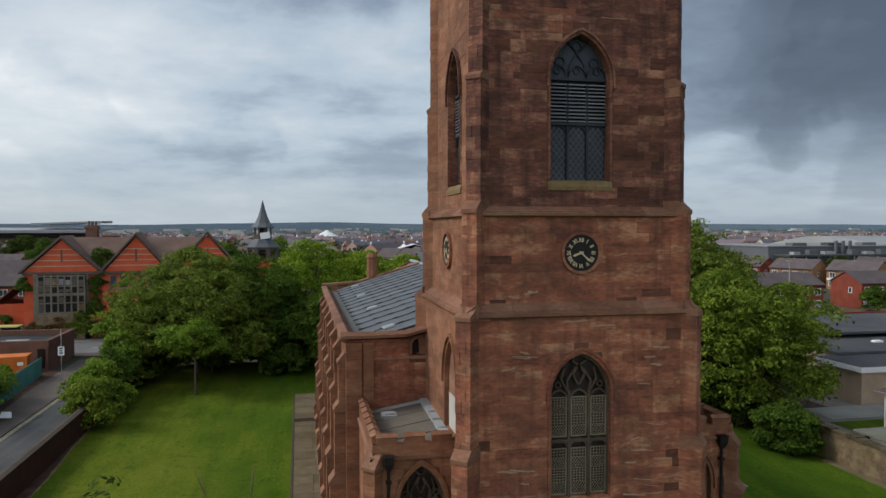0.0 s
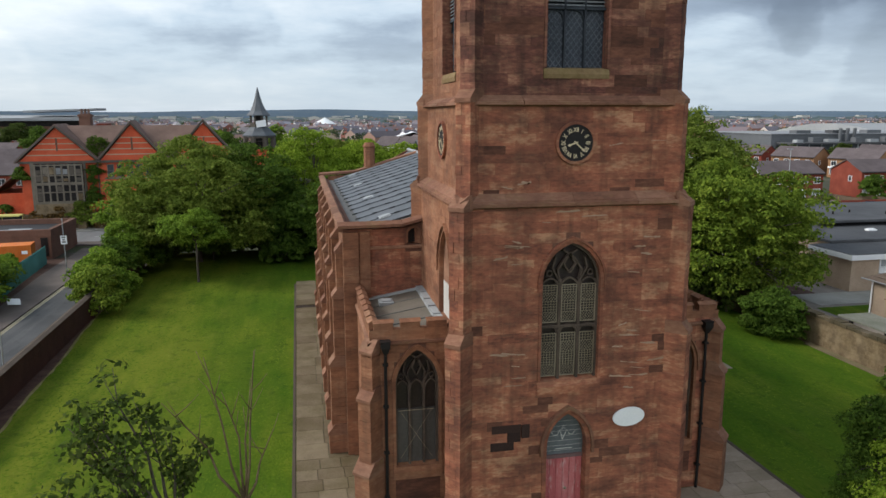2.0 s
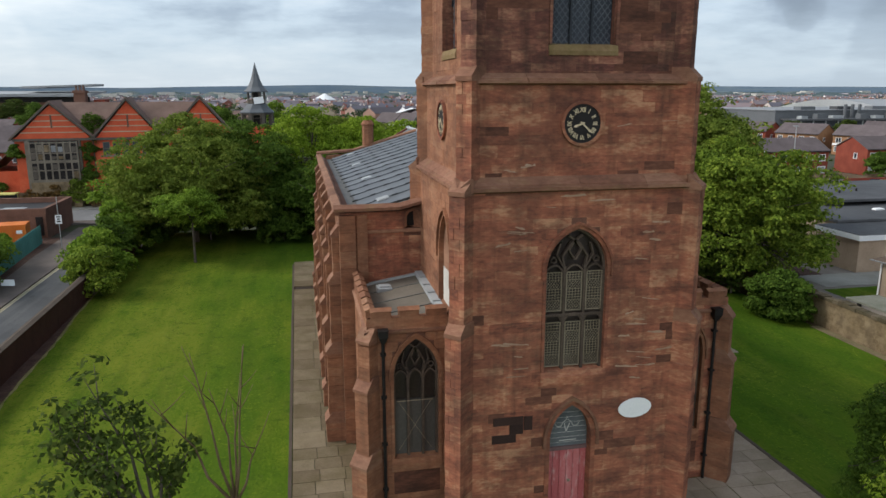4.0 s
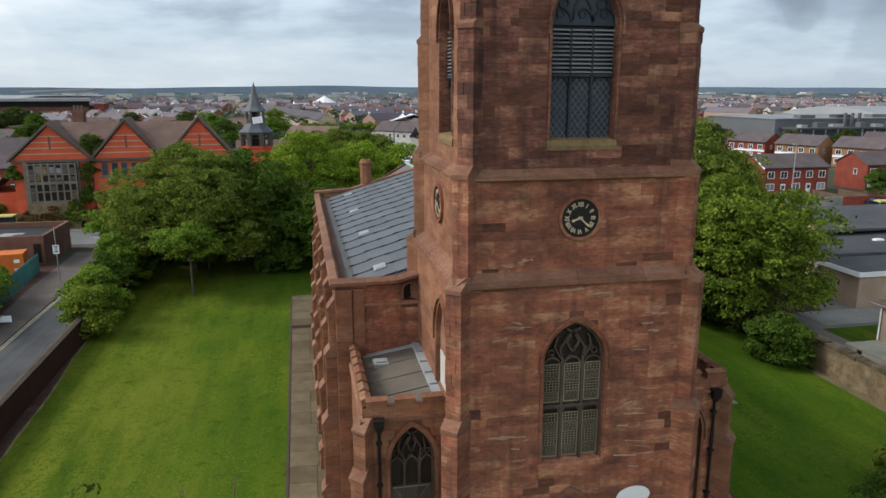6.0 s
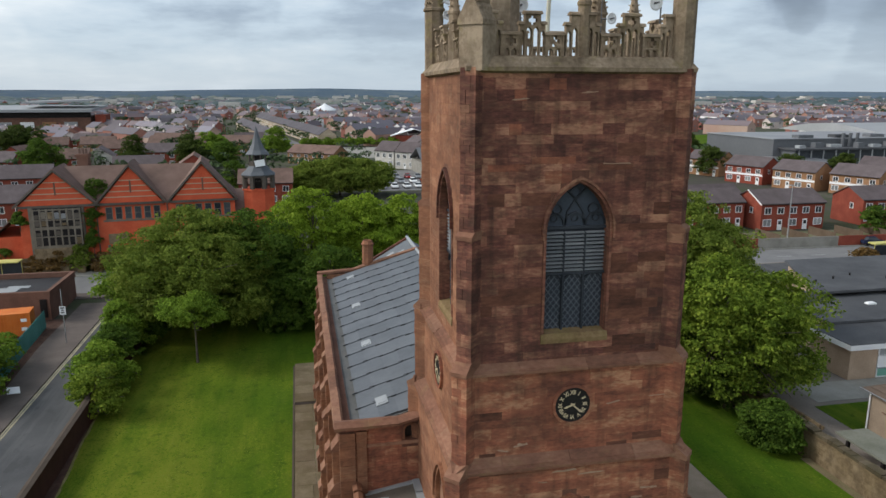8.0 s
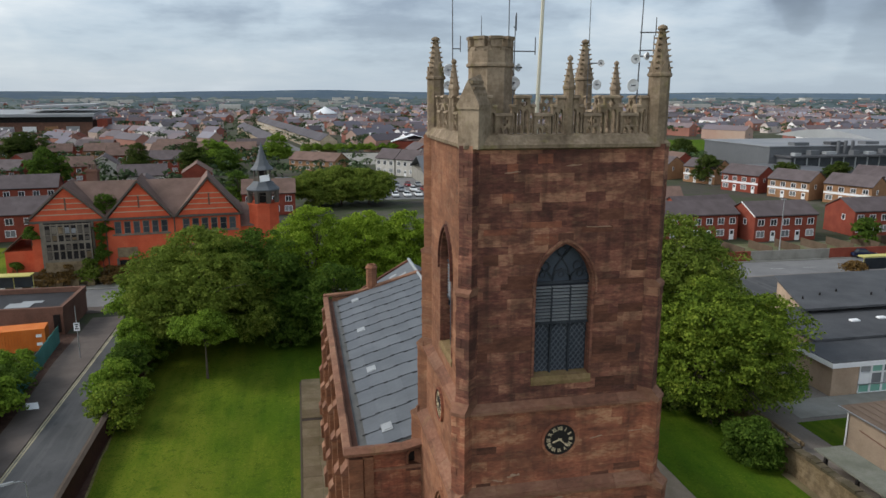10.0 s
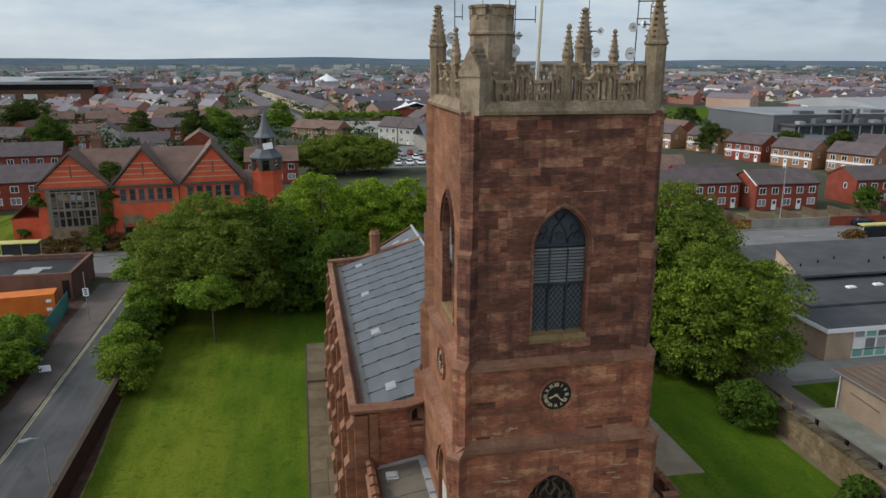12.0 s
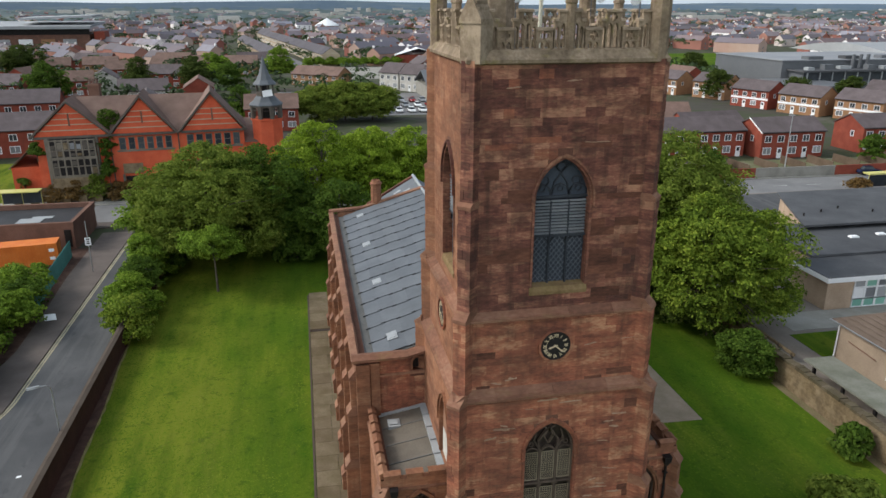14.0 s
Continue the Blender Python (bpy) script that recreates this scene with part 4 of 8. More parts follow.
def spire(at, base, z0, shaft, top, name, parent, label=""):
    """A crocketed pinnacle of square plan, set corner on."""
    b = Build()
    r = base * 0.7071
    b.lathe([(r, z0), (r, shaft - 0.12), (r * 1.16, shaft - 0.08), (r * 1.16, shaft), (r * 0.98, shaft + 0.05), (r * 0.30, top - 0.22), (r * 0.2, top - 0.2)], 8, turn=0.5)
    n = max(4, round((top - shaft) / 0.24))
    for k in range(n):
        f = (k + 0.35) / n
        rr, z = r * (0.98 + (0.30 - 0.98) * f), shaft + 0.05 + (top - 0.25 - shaft) * f
        for q in range(4):
            a = math.pi / 2 * q + math.pi / 4
            m = Matrix.Translation((rr * math.cos(a), rr * math.sin(a), z)) @ pose(0, 0, 0, 0, 0, math.degrees(a))
            s = 0.10 * base + 0.018
            b.add([(-s, -s * 0.7, 0), (s * 1.2, -s * 0.6, s * 0.9), (s * 1.2, s * 0.6, s * 0.9), (-s, s * 0.7, 0), (-s, -s * 0.7, s * 1.1), (s * 1.3, -s * 0.5, s * 1.5), (s * 1.3, s * 0.5, s * 1.5), (-s, s * 0.7, s * 1.4)],
                  [(0, 3, 2, 1), (4, 5, 6, 7), (0, 1, 5, 4), (1, 2, 6, 5), (2, 3, 7, 6), (3, 0, 4, 7)], m)
    b.lathe([(r * 0.18, top - 0.24), (r * 0.46 + 0.02, top - 0.15), (r * 0.38 + 0.02, top - 0.07), (r * 0.2, top - 0.03), (0.0, top)], 8)
    if base > 0.4:
        for q in range(4):
            m = pose(0, 0, 0, 0, 0, 90 * q)
            b.plate([(-base * 0.42, shaft - 0.05), (base * 0.42, shaft - 0.05), (0, shaft + 0.42)], (), -base * 0.66, 0.0, m)
    return part(name, b, STONE_GREY, parent, label, at=Matrix.Translation(at))


PH = 3.32
for name, turn in FACES:
    m = face_frame(PH, turn)
    rail = part("parapet", Build().box(-PH + 0.3, PH - 0.3, -0.09, 0.15, 25.30, 25.46, m), STONE_GREY, tower, "openwork stone battlement")
    for u, kind_, flip in ((-2.98, 0, 1), (-2.28, 2, 1), (-1.60, 1, 1), (-0.90, 2, 1), (-0.12, 0, -1), (0.12, 0, 1), (0.90, 2, 1), (1.60, 1, 1), (2.28, 2, 1), (2.98, 0, -1)):
        part(("merlon", "merlon", "crenel")[kind_], (HALF, HIGH, LOW)[kind_], STONE_GREY, rail, at=m @ Matrix.Translation((u, 0, 0)) @ Matrix.Rotation(0 if flip > 0 else math.pi, 4, "Z") @ Matrix.Translation((0, 0 if flip > 0 else -0.06, 0)))
    spire(tuple(m @ Vector((0.05, 0.03, 0))), 0.27, 25.3, 27.05, 28.1, "pinnacle", tower)
for sx, sy in ((1, -1), (-1, 1), (1, 1)):
    spire((TX + sx * 3.33, TY + sy * 3.4, 0), 0.52, 25.0, 27.5, 29.15, "pinnacle", tower, "crocketed corner pinnacle")
# the broken fourth corner: a gabled stump
stump = Build()
ms = Matrix.Translation((TX - 3.3, TY - 3.4, 0)) @ pose(0, 0, 0, 0, 0, -45)
stump.box(-0.40, 0.40, -0.42, 0.4, 25.0, 26.35, ms)
stump.rings([[(x, -0.46, z) for x, z in ((-0.43, 26.3), (0.43, 26.3), (0.43, 26.45), (0, 27.25), (-0.43, 26.45))], [(x, 0.35, z) for x, z in ((-0.40, 26.3), (0.40, 26.3), (0.40, 26.45), (0, 27.45), (-0.40, 26.45))]], ms)
for k in range(3):
    stump.box(-0.05, 0.30 - 0.07 * k, -0.40, 0.30, 26.72 + 0.2 * k, 26.82 + 0.2 * k, ms)
part("pinnacle_stump", stump, STONE_GREY, tower, "truncated gabled corner pinnacle")
# stair turret
tm = Matrix.Translation((7.12, 25.0, 0))
turret = Build()
turret.lathe([(0.80, 25.0), (0.80, 27.72), (0.88, 27.76), (0.88, 27.84), (0.82, 27.88), (0.82, 28.42), (0.62, 28.42), (0.62, 28.1), (0.0, 28.1)], 8, tm, 0.5)
tur = part("stair_turret", turret, STONE_GREY, tower, "octagonal battlemented stair turret")
for k in range(8):
    a = 45 * k
    mk = tm @ pose(0, 0, 0, 0, 0, a)
    cap = Build().box(-0.20, 0.20, -0.80, -0.60, 28.42, 28.68, mk).box(-0.23, 0.23, -0.84, -0.56, 28.68, 28.78, mk)
    cap.box(-0.15, 0.15, -0.81, -0.58, 28.30, 28.38, mk @ pose(0, 0, 0, 0, 0, 22.5))
    part("merlon", cap, STONE_GREY, tur)

# ---- nave ----
NX0, NX1, NY0, NY1 = 1.95, 16.95, 29.95, 56.8
nave = thing("church_nave", (9.35, 43.5, 0), "long red sandstone church nave with low slate roof", "church nave")
rng = random.Random(11)


def plain_wall(m, u0, u1, z0, z1, holes, parent, material, thick=0.5, profile=None, margin=0.12):
    outer = profile or [(u0, z0), (u1, z0), (u1, z1), (u0, z1)]
    wall = part("wall", Build().plate(outer, [arch(w + 0.1, a0 - 0.05, zs, za + 0.06, cx) for cx, w, a0, zs, za in holes], 0.0, thick, m), MORTAR, parent)
    stones = ashlar(u0 + 0.02, u1 - 0.02, z0, z1, [(*h, margin) for h in holes], rng)
    clad(wall, m, stones, material, rng)
    return wall


M_NF = wall_frame(NX0, NY0, 0)
plain_wall(M_NF, 0, 4.2, -0.6, 10.0, [(3.06, 0.55, 9.62, 10.0, 10.28)], nave, STONE_LOW, profile=[(0, -0.6), (4.2, -0.6), (4.2, 10.75), (2.5, 10.3), (0, 10.3)])
upper = ashlar(0.02, 4.18, 9.62, 10.3, [(3.06, 0.55, 9.62, 10.0, 10.28, 0.1)], rng, (0.34,))
clad(nave, M_NF @ Matrix.Translation((0, -0.01, 0)), upper, STONE_LOW, rng)
small = part("window", Build().plate(arch(0.55, 9.62, 10.0, 10.28, 3.06), (), 0.25, 0.3, M_NF), IRON, nave, "small dark arched vent window")
part("moulding", Build().plate(hood(0.55, 9.62, 10.0, 10.28, 0.09, 3.06), (), -0.05, 0.25, M_NF), STONE_PINK, small)
band = Build()
band.rings([[(x, y, z) for y, z in ((0.05, 9.56), (-0.10, 9.50), (-0.10, 9.42), (0.05, 9.36))[::-1]] for x in (0.9, 4.2)], M_NF)
part("string_course", band, STONE_TRIM, nave)
for u0, u1, out in ((-0.05, 0.62, 0.24), (0.66, 1.12, 0.14)):
    pil = part("pilaster", Build().box(u0 + 0.02, u1 - 0.02, -out + 0.02, 0.2, -0.6, 10.2, M_NF), MORTAR, nave)
    stack, z = Build(), -0.6
    while z < 10.1:
        h = min(rng.choice((0.36, 0.42, 0.6)), 10.2 - z)
        stack.block(u0, u1, z + 0.004, z + h - 0.004, out=out + rng.uniform(0, 0.01), back=0.2, m=M_NF)
        z += h
    part("stonework", stack, STONE_PINK, pil, kind="stuff")
cop = Build()
for a, b, za, zb in ((-0.25, 1.2, 10.38, 10.38), (1.2, 2.5, 10.38, 10.40), (2.5, 4.3, 10.40, 10.86)):
    cop.rings([[(x, y, z + dz) for y, dz in ((-0.30, 0.0), (-0.30, 0.12), (0.1, 0.24), (0.5, 0.12), (0.5, 0.0))[::-1]] for x, z in ((a + 0.004, za), (b - 0.004, zb))], M_NF)
part("coping", cop, STONE_TRIM, nave)
part("wall", Build().box(NX1 - 4.2, NX1, NY0, NY0 + 0.5, -0.6, 10.6), STONE_LOW, nave)

M_NL = wall_frame(NX0, NY1, -90)
LENGTH = NY1 - NY0
plain_wall(M_NL, 0, LENGTH, -0.6, 10.2, [], nave, STONE_PINK)
part("wall", Build().box(NX1 - 0.5, NX1, NY0 + 0.5, NY1 - 0.5, -0.6, 10.2), STONE_PINK, nave)
part("wall", Build().plate([(NX0 + 0.5, -0.6), (NX1, -0.6), (NX1, 10.2), (9.6, 11.95), (4.6, 10.5), (NX0 + 0.5, 10.4)], (), NY1 - 0.5, NY1), STONE_PINK, nave)
for k in range(13):
    y0 = NY0 + k * LENGTH / 13
    y1 = y0 + LENGTH / 13
    j = rng.uniform(-0.012, 0.012)
    part("coping", Build().rings([[(x + j, y, z) for x, z in ((NX0 - 0.20, 10.22), (NX0 - 0.26, 10.34), (NX0 - 0.22, 10.46), (NX0 + 0.10, 10.52), (NX0 + 0.20, 10.44), (NX0 + 0.20, 10.0))] for y in (y1 - 0.006, y0 + 0.006)]), STONE_TRIM, nave)
part("coping", Build().box(NX1 - 0.5, NX1 + 0.2, NY0, NY1, 10.2, 10.45), STONE_TRIM, nave)
part("gutter", Build().box(NX0 + 0.20, NX0 + 1.05, NY0 + 0.5, NY1 - 0.5, 9.9, 10.10), LEAD, nave)


def nave_buttress(y):
    b, caps = Build(), Build()
    m = wall_frame(NX0, y, -90)
    for z0, z1, out, w in ((-0.6, 1.0, 0.85, 0.80), (1.0, 4.2, 0.72, 0.72), (4.2, 7.3, 0.52, 0.68), (7.3, 9.3, 0.34, 0.64)):
        z = z0
        while z < z1 - 0.05:
            h = min(0.42, z1 - z)
            j = rng.uniform(0, 0.015)
            b.block(-w / 2, w / 2, z + 0.005, z + h - 0.005, out=out + j, back=0.1, m=m)
            z += h
        low = out + 0.06
        caps.rings([[(x, yy, zz) for yy, zz in ((0.0, z1 - 0.06), (-low, z1 - 0.06), (-low, z1 + 0.04), (-out + 0.25, z1 + 0.45), (0.0, z1 + 0.45))] for x in (w / 2 + 0.04, -w / 2 - 0.04)], m)
    ob = part("buttress", b, STONE_PINK, nave, kind="stuff")
    part("weathering", caps, STONE_TRIM, ob)


for k in range(8):
    nave_buttress(NY0 + 0.45 + k * (LENGTH - 0.9) / 7)

# slate roof: staggered sheets over a deck
RIDGE = (9.6, 12.15)
EAVE = (NX0 + 0.95, 10.14)
slope = math.atan2(RIDGE[1] - EAVE[1], RIDGE[0] - EAVE[0])
run = math.hypot(RIDGE[0] - EAVE[0], RIDGE[1] - EAVE[1])
part("roof_deck", Build().rings([[(EAVE[0], y, EAVE[1] - 0.03), (RIDGE[0], y, RIDGE[1] - 0.03), (2 * RIDGE[0] - EAVE[0], y, EAVE[1] - 0.03), (RIDGE[0], y, 9.9)] for y in (NY0 + 0.4, NY1 - 0.4)]), LEAD, nave)
M_ROOF = Matrix.Translation((EAVE[0], NY0 + 0.5, EAVE[1])) @ Matrix.Rotation(-slope, 4, "Y")
ROWS_UP, SHEET = 8, 1.72
sheets = Build().box(0.0, run / ROWS_UP + 0.01, 0.0, SHEET + 0.06, 0, 0.035).mesh("roof_sheet")
# small dark box added to draw the dark tick at each sheet joint
tick = Build().box(-0.13, 0.13, -0.035, 0.02, 0.0, 0.055).mesh("roof_clip")
DARK_JOINT = surface("dark_roof_clip", [(0.05, 0.055, 0.06), (0.08, 0.085, 0.09)], mix=(0.3, 0.4, 0.3))
roof = part("roof", Build().box(0, run, 0, LENGTH - 1.0, -0.03, -0.012, M_ROOF), DARK_JOINT, nave, "low pitched grey slate roof in long strips")
n = int((LENGTH - 1.0) / SHEET)
for r in range(ROWS_UP):
    for k in range(n):
        y = (k - 0.02) * (LENGTH - 1.0) / n + (0.0, 0.09, 0.03, 0.12)[r % 4]
        lap = Matrix.Translation((r * run / ROWS_UP, max(y, 0), 0.03)) @ Matrix.Rotation(radians(-1.5), 4, "X")
        LATE.append((roof, sheets, M_ROOF @ lap, SLATE))
        if k:
            LATE.append((roof, tick, M_ROOF @ Matrix.Translation((r * run / ROWS_UP, max(y, 0), 0.03)), DARK_JOINT))
part("ridge", Build().tube([(RIDGE[0], NY0 + 0.3, 12.2), (RIDGE[0], NY1 - 0.2, 12.2)], 0.12, 8), FLASHING, nave)
far_cop = Build()
for a, b, za, zb in ((NX0 - 0.2, 4.6, 10.45, 10.62), (4.6, 9.6, 10.64, 12.12), (9.6, 16.9, 12.12, 10.4)):
    far_cop.rings([[(x, y, z + dz) for y, dz in ((NY1 - 0.45, 0.0), (NY1 - 0.45, 0.16), (NY1 - 0.2, 0.24), (NY1 + 0.1, 0.16), (NY1 + 0.1, 0.0))[::-1]] for x, z in ((a, za), (b, zb))])
part("coping", far_cop, STONE_TRIM, nave)
chim = Build().lathe([(0.52, 10.6), (0.52, 12.6), (0.60, 12.65), (0.60, 12.78), (0.50, 12.84), (0.42, 13.0), (0.30, 13.0), (0.30, 12.9)], 8, Matrix.Translation((5.75, NY1 - 0.05, 0)) @ Matrix.Diagonal((0.85, 0.85, 1, 1)))
# chancel beyond the gable, its steeper roof on the same ridge
part("wall", Build().plate([(5.7, -0.6), (13.5, -0.6), (13.5, 9.7), (9.6, 11.9), (5.7, 9.7)], (), NY1 + 0.1, NY1 + 4.4), STONE_PINK, nave)
chancel = part("roof", Build().rings([[(5.4, y, 9.62), (9.6, y, 12.08), (13.8, y, 9.62), (13.8, y, 9.50), (9.6, y, 11.92), (5.4, y, 9.50)] for y in (NY1 + 4.5, NY1 + 0.1)]), SLATE, nave, "short grey slate roof of the chancel")
part("ridge", Build().tube([(9.6, NY1 - 0.2, 12.2), (9.6, NY1 + 4.6, 12.2)], 0.14, 8), FLASHING, chancel, "pale lead ridge")
part("coping", Build().rings([[(x, y, z + dz) for y, dz in ((NY1 + 4.3, 0.0), (NY1 + 4.3, 0.2), (NY1 + 4.65, 0.2), (NY1 + 4.65, 0.0))] for x, z in ((9.7, 12.1), (5.3, 9.55))]), STONE_SOOT, chancel)
for x, y in ((8.6, NY1 + 1.5), (7.9, NY1 + 2.6)):
    z = 9.62 + (x - 5.4) * 0.586
    part("roof_patch", Build().add([(x - 0.3, y, z - 0.14), (x + 0.3, y, z + 0.21), (x + 0.3, y + 0.5, z + 0.21), (x - 0.3, y + 0.5, z - 0.14)], [(0, 1, 2, 3)]).add([(x - 0.3, y, z - 0.2), (x + 0.3, y, z + 0.15), (x + 0.3, y + 0.5, z + 0.15), (x - 0.3, y + 0.5, z - 0.2)], [(3, 2, 1, 0)]), FLASHING, chancel)
part("chimney", chim, STONE_PINK, nave, "octagonal stone chimney on the gable")
for y, x in ((32.1, 4.0), (39.9, 4.02), (47.3, 4.05), (54.6, 4.2)):
    f = (x - EAVE[0]) / math.cos(slope)
    mp = M_ROOF @ Matrix.Translation((f, y - NY0 - 0.5, 0.05))
    light = part("roof_patch", Build().box(-0.28, 0.28, -0.42, 0.42, 0.0, 0.035, mp).box(-0.2, 0.2, -0.3, 0.3, 0.035, 0.06, mp), FLASHING, nave, "pale sealed roof light")

# ---- porches beside the tower ----
DUSTY_PANE = surface("dusty_wired_glass", [(0.050, 0.046, 0.042), (0.075, 0.070, 0.065), (0.105, 0.098, 0.090)], rough=0.4, mix=(0.1, 0.5, 0.4), bump=0.1)


def porch(side):
    x0, x1 = (2.45, 5.4)
    mirror = (lambda x: x) if side < 0 else (lambda x: 2 * TX - x)
    a, b = sorted((mirror(x0), mirror(x1)))
    home = thing("church_porch", ((a + b) / 2, 27, 0), "low red sandstone porch with battlements and a pointed window", "church porch", "porches beside the tower")
    m = wall_frame(a, 24.2, 0)
    w = b - a
    cx = mirror(4.13) - a
    opening = (cx + (0.03 if side < 0 else -0.03), 1.62, 2.15, 5.35, 6.72)
    plain_wall(m, 0, w, -0.6, 7.25, [opening], home, STONE_PINK if side < 0 else STONE_LOW)
    win = traceried_window(m, opening, home, None, False, STONE_PINK, GLASS_BROWN, "tall pointed porch window with dark wired glass")
    part("lower_pane", Build().box(opening[0] - 0.78, opening[0] + 0.78, 0.30, 0.395, 2.17, 4.3, m), DUSTY_PANE, win, "dusty grey lower glazing behind wire")
    part("apron", Build().box(opening[0] - 0.85, opening[0] + 0.85, -0.025, 0.05, 0.75, 1.62, m), STONE_SOOT, win, "sooty stone below the sill")
    guard = Build()
    for k in (-1, 1):
        guard.ribbon([(cx - k * 0.6, 2.4), (cx + k * 0.6, 4.3)], 0.012, 0.15, 0.16, m)
    guard.box(cx - 0.66, cx + 0.66, 0.14, 0.16, 4.3, 4.325, m)
    part("guard", guard, MESH_GUARD, win)
    outer_x = mirror(x0)
    mside = wall_frame(outer_x, 29.95, -90) if side < 0 else wall_frame(outer_x, 24.2, 90)
    plain_wall(mside, 0, 5.75, -0.6, 7.25, [], home, STONE_PINK)
    band = Build()
    band.rings([[(x, y, z) for y, z in ((0.05, 7.12), (-0.10, 7.06), (-0.10, 6.98), (0.05, 6.90))[::-1]] for x in (-0.1, w)], m)
    band.rings([[(x, y, z) for y, z in ((0.05, 7.12), (-0.10, 7.06), (-0.10, 6.98), (0.05, 6.90))[::-1]] for x in (0, 5.85)], mside)
    part("string_course", band, STONE_TRIM, home)
    for mm, length, start in ((m, w, 0.0), (mside, 5.75, 0.0)):
        n = 3 if length < 4 else 7
        step = length / n
        par = part("parapet", Build().box(0, length, -0.02, 0.28, 7.25, 7.52, mm), STONE_PINK, home)
        for k in range(n):
            c = (k + 0.5) * step
            mer = Build().box(c - step * 0.36, c + step * 0.36, -0.02, 0.28, 7.52, 7.78, mm)
            mer.rings([[(x, y, z) for y, z in ((-0.07, 7.78), (0.33, 7.78), (0.13, 7.88))[::-1]] for x in (c - step * 0.39, c + step * 0.39)], mm)
            part("merlon", mer, STONE_PINK, par)
    # roof of lead sheets falling away from the nave
    up = lambda x: 7.02 + 0.17 * abs(x - mirror(x0 + 0.3))
    roof = Build().add([(x, y, z) for z_ in (0, 1) for x, y, z in ((a + 0.3, 24.45, up(a + 0.3) if not z_ else 6.7), (b, 24.45, up(b) if not z_ else 6.7), (b, 29.95, up(b) + 0.12 if not z_ else 6.7), (a + 0.3, 29.95, up(a + 0.3) + 0.12 if not z_ else 6.7))], [(0, 1, 2, 3), (4, 7, 6, 5), (0, 4, 5, 1), (1, 5, 6, 2), (2, 6, 7, 3), (3, 7, 4, 0)])
    deck = part("roof", roof, PORCH_LEAD, home, "flat porch roof of grey sheets")
    for k in range(1, 4):
        y = 24.45 + k * 1.4
        seam = Build().rings([[(x, y - 0.03, up(x) + 0.02 * k), (x, y + 0.03, up(x) + 0.02 * k), (x, y + 0.03, up(x) + 0.05 + 0.02 * k), (x, y - 0.03, up(x) + 0.05 + 0.02 * k)] for x in (a + 0.3, b)])
        part("seam", seam, LEAD, deck)
    inner = mirror(5.2)
    for k in range(5):
        y = 24.6 + k * 1.06
        z = up(inner) + 0.03 * k
        part("flashing", Build().box(inner - 0.16, inner + 0.14, y, y + 0.98, z - 0.02, z + 0.16), FLASHING, deck, "pale lead flashing")
    part("flashing", Build().rings([[(x, 29.76, up(x) + 0.1), (x, 29.95, up(x) + 0.1), (x, 29.95, up(x) + 0.2), (x, 29.76, up(x) + 0.2)] for x in (a + 0.3, b)]), FLASHING, deck)
    hx = mirror(3.6)
    part("roof_hatch", Build().box(hx - 0.3, hx + 0.3, 28.5, 29.2, up(hx) + 0.02, up(hx) + 0.2).box(hx - 0.2, hx + 0.2, 28.65, 29.05, up(hx) + 0.2, up(hx) + 0.26), FLASHING, deck)
    # corner buttress
    bt, caps = Build(), Build()
    mb = Matrix.Translation((outer_x, 24.2, 0)) @ pose(0, 0, 0, 0, 0, -45 * (1 if side < 0 else -1))
    for z0, z1, out, wd in ((-0.6, 2.2, 0.62, 0.70), (2.2, 5.0, 0.40, 0.58), (5.0, 6.75, 0.22, 0.52)):
        z = z0
        while z < z1 - 0.05:
            h = min(0.4, z1 - z)
            bt.block(-wd / 2, wd / 2, z + 0.005, z + h - 0.005, out=out + rng.uniform(0, 0.015), back=0.3, m=mb)
            z += h
        caps.rings([[(x, yy, zz) for yy, zz in ((0.2, z1 - 0.06), (-out - 0.06, z1 - 0.06), (-out - 0.06, z1 + 0.04), (-out + 0.28, z1 + 0.45), (0.2, z1 + 0.45))] for x in (wd / 2 + 0.04, -wd / 2 - 0.04)], mb)
    ob = part("buttress", bt, STONE_PINK, home, kind="stuff")
    part("weathering", caps, STONE_TRIM, ob)
    # rainwater pipe with a hopper
    px = mirror(2.98)
    pipe = thing("downpipe", (px, 24.0, 0), "black iron rainwater pipe with hopper head", "downpipe", "rainwater pipes")
    part("pipe", Build().tube([(px, 24.06, 0.0), (px, 24.06, 6.7)], 0.06, 8), IRON, pipe)
    part("hopper", Build().rings([[(px + s * r, 24.04 + c * r, z) for s, c in ((-1, -1), (1, -1), (1, 1), (-1, 1))] for r, z in ((0.06, 6.65), (0.16, 6.9), (0.17, 7.12), (0.19, 7.16))]), IRON, pipe)
    for z in (1.0, 2.8, 4.6, 6.2):
        part("bracket", Build().box(px - 0.1, px + 0.1, 24.0, 24.16, z, z + 0.08), IRON, pipe)


porch(-1)
porch(1)


# ---- ground, lawn, paths and road ----
def lawn_height(x, y):
    t = min(1.0, max(0.0, (x - 16.5) / 18))
    return -0.5 * t


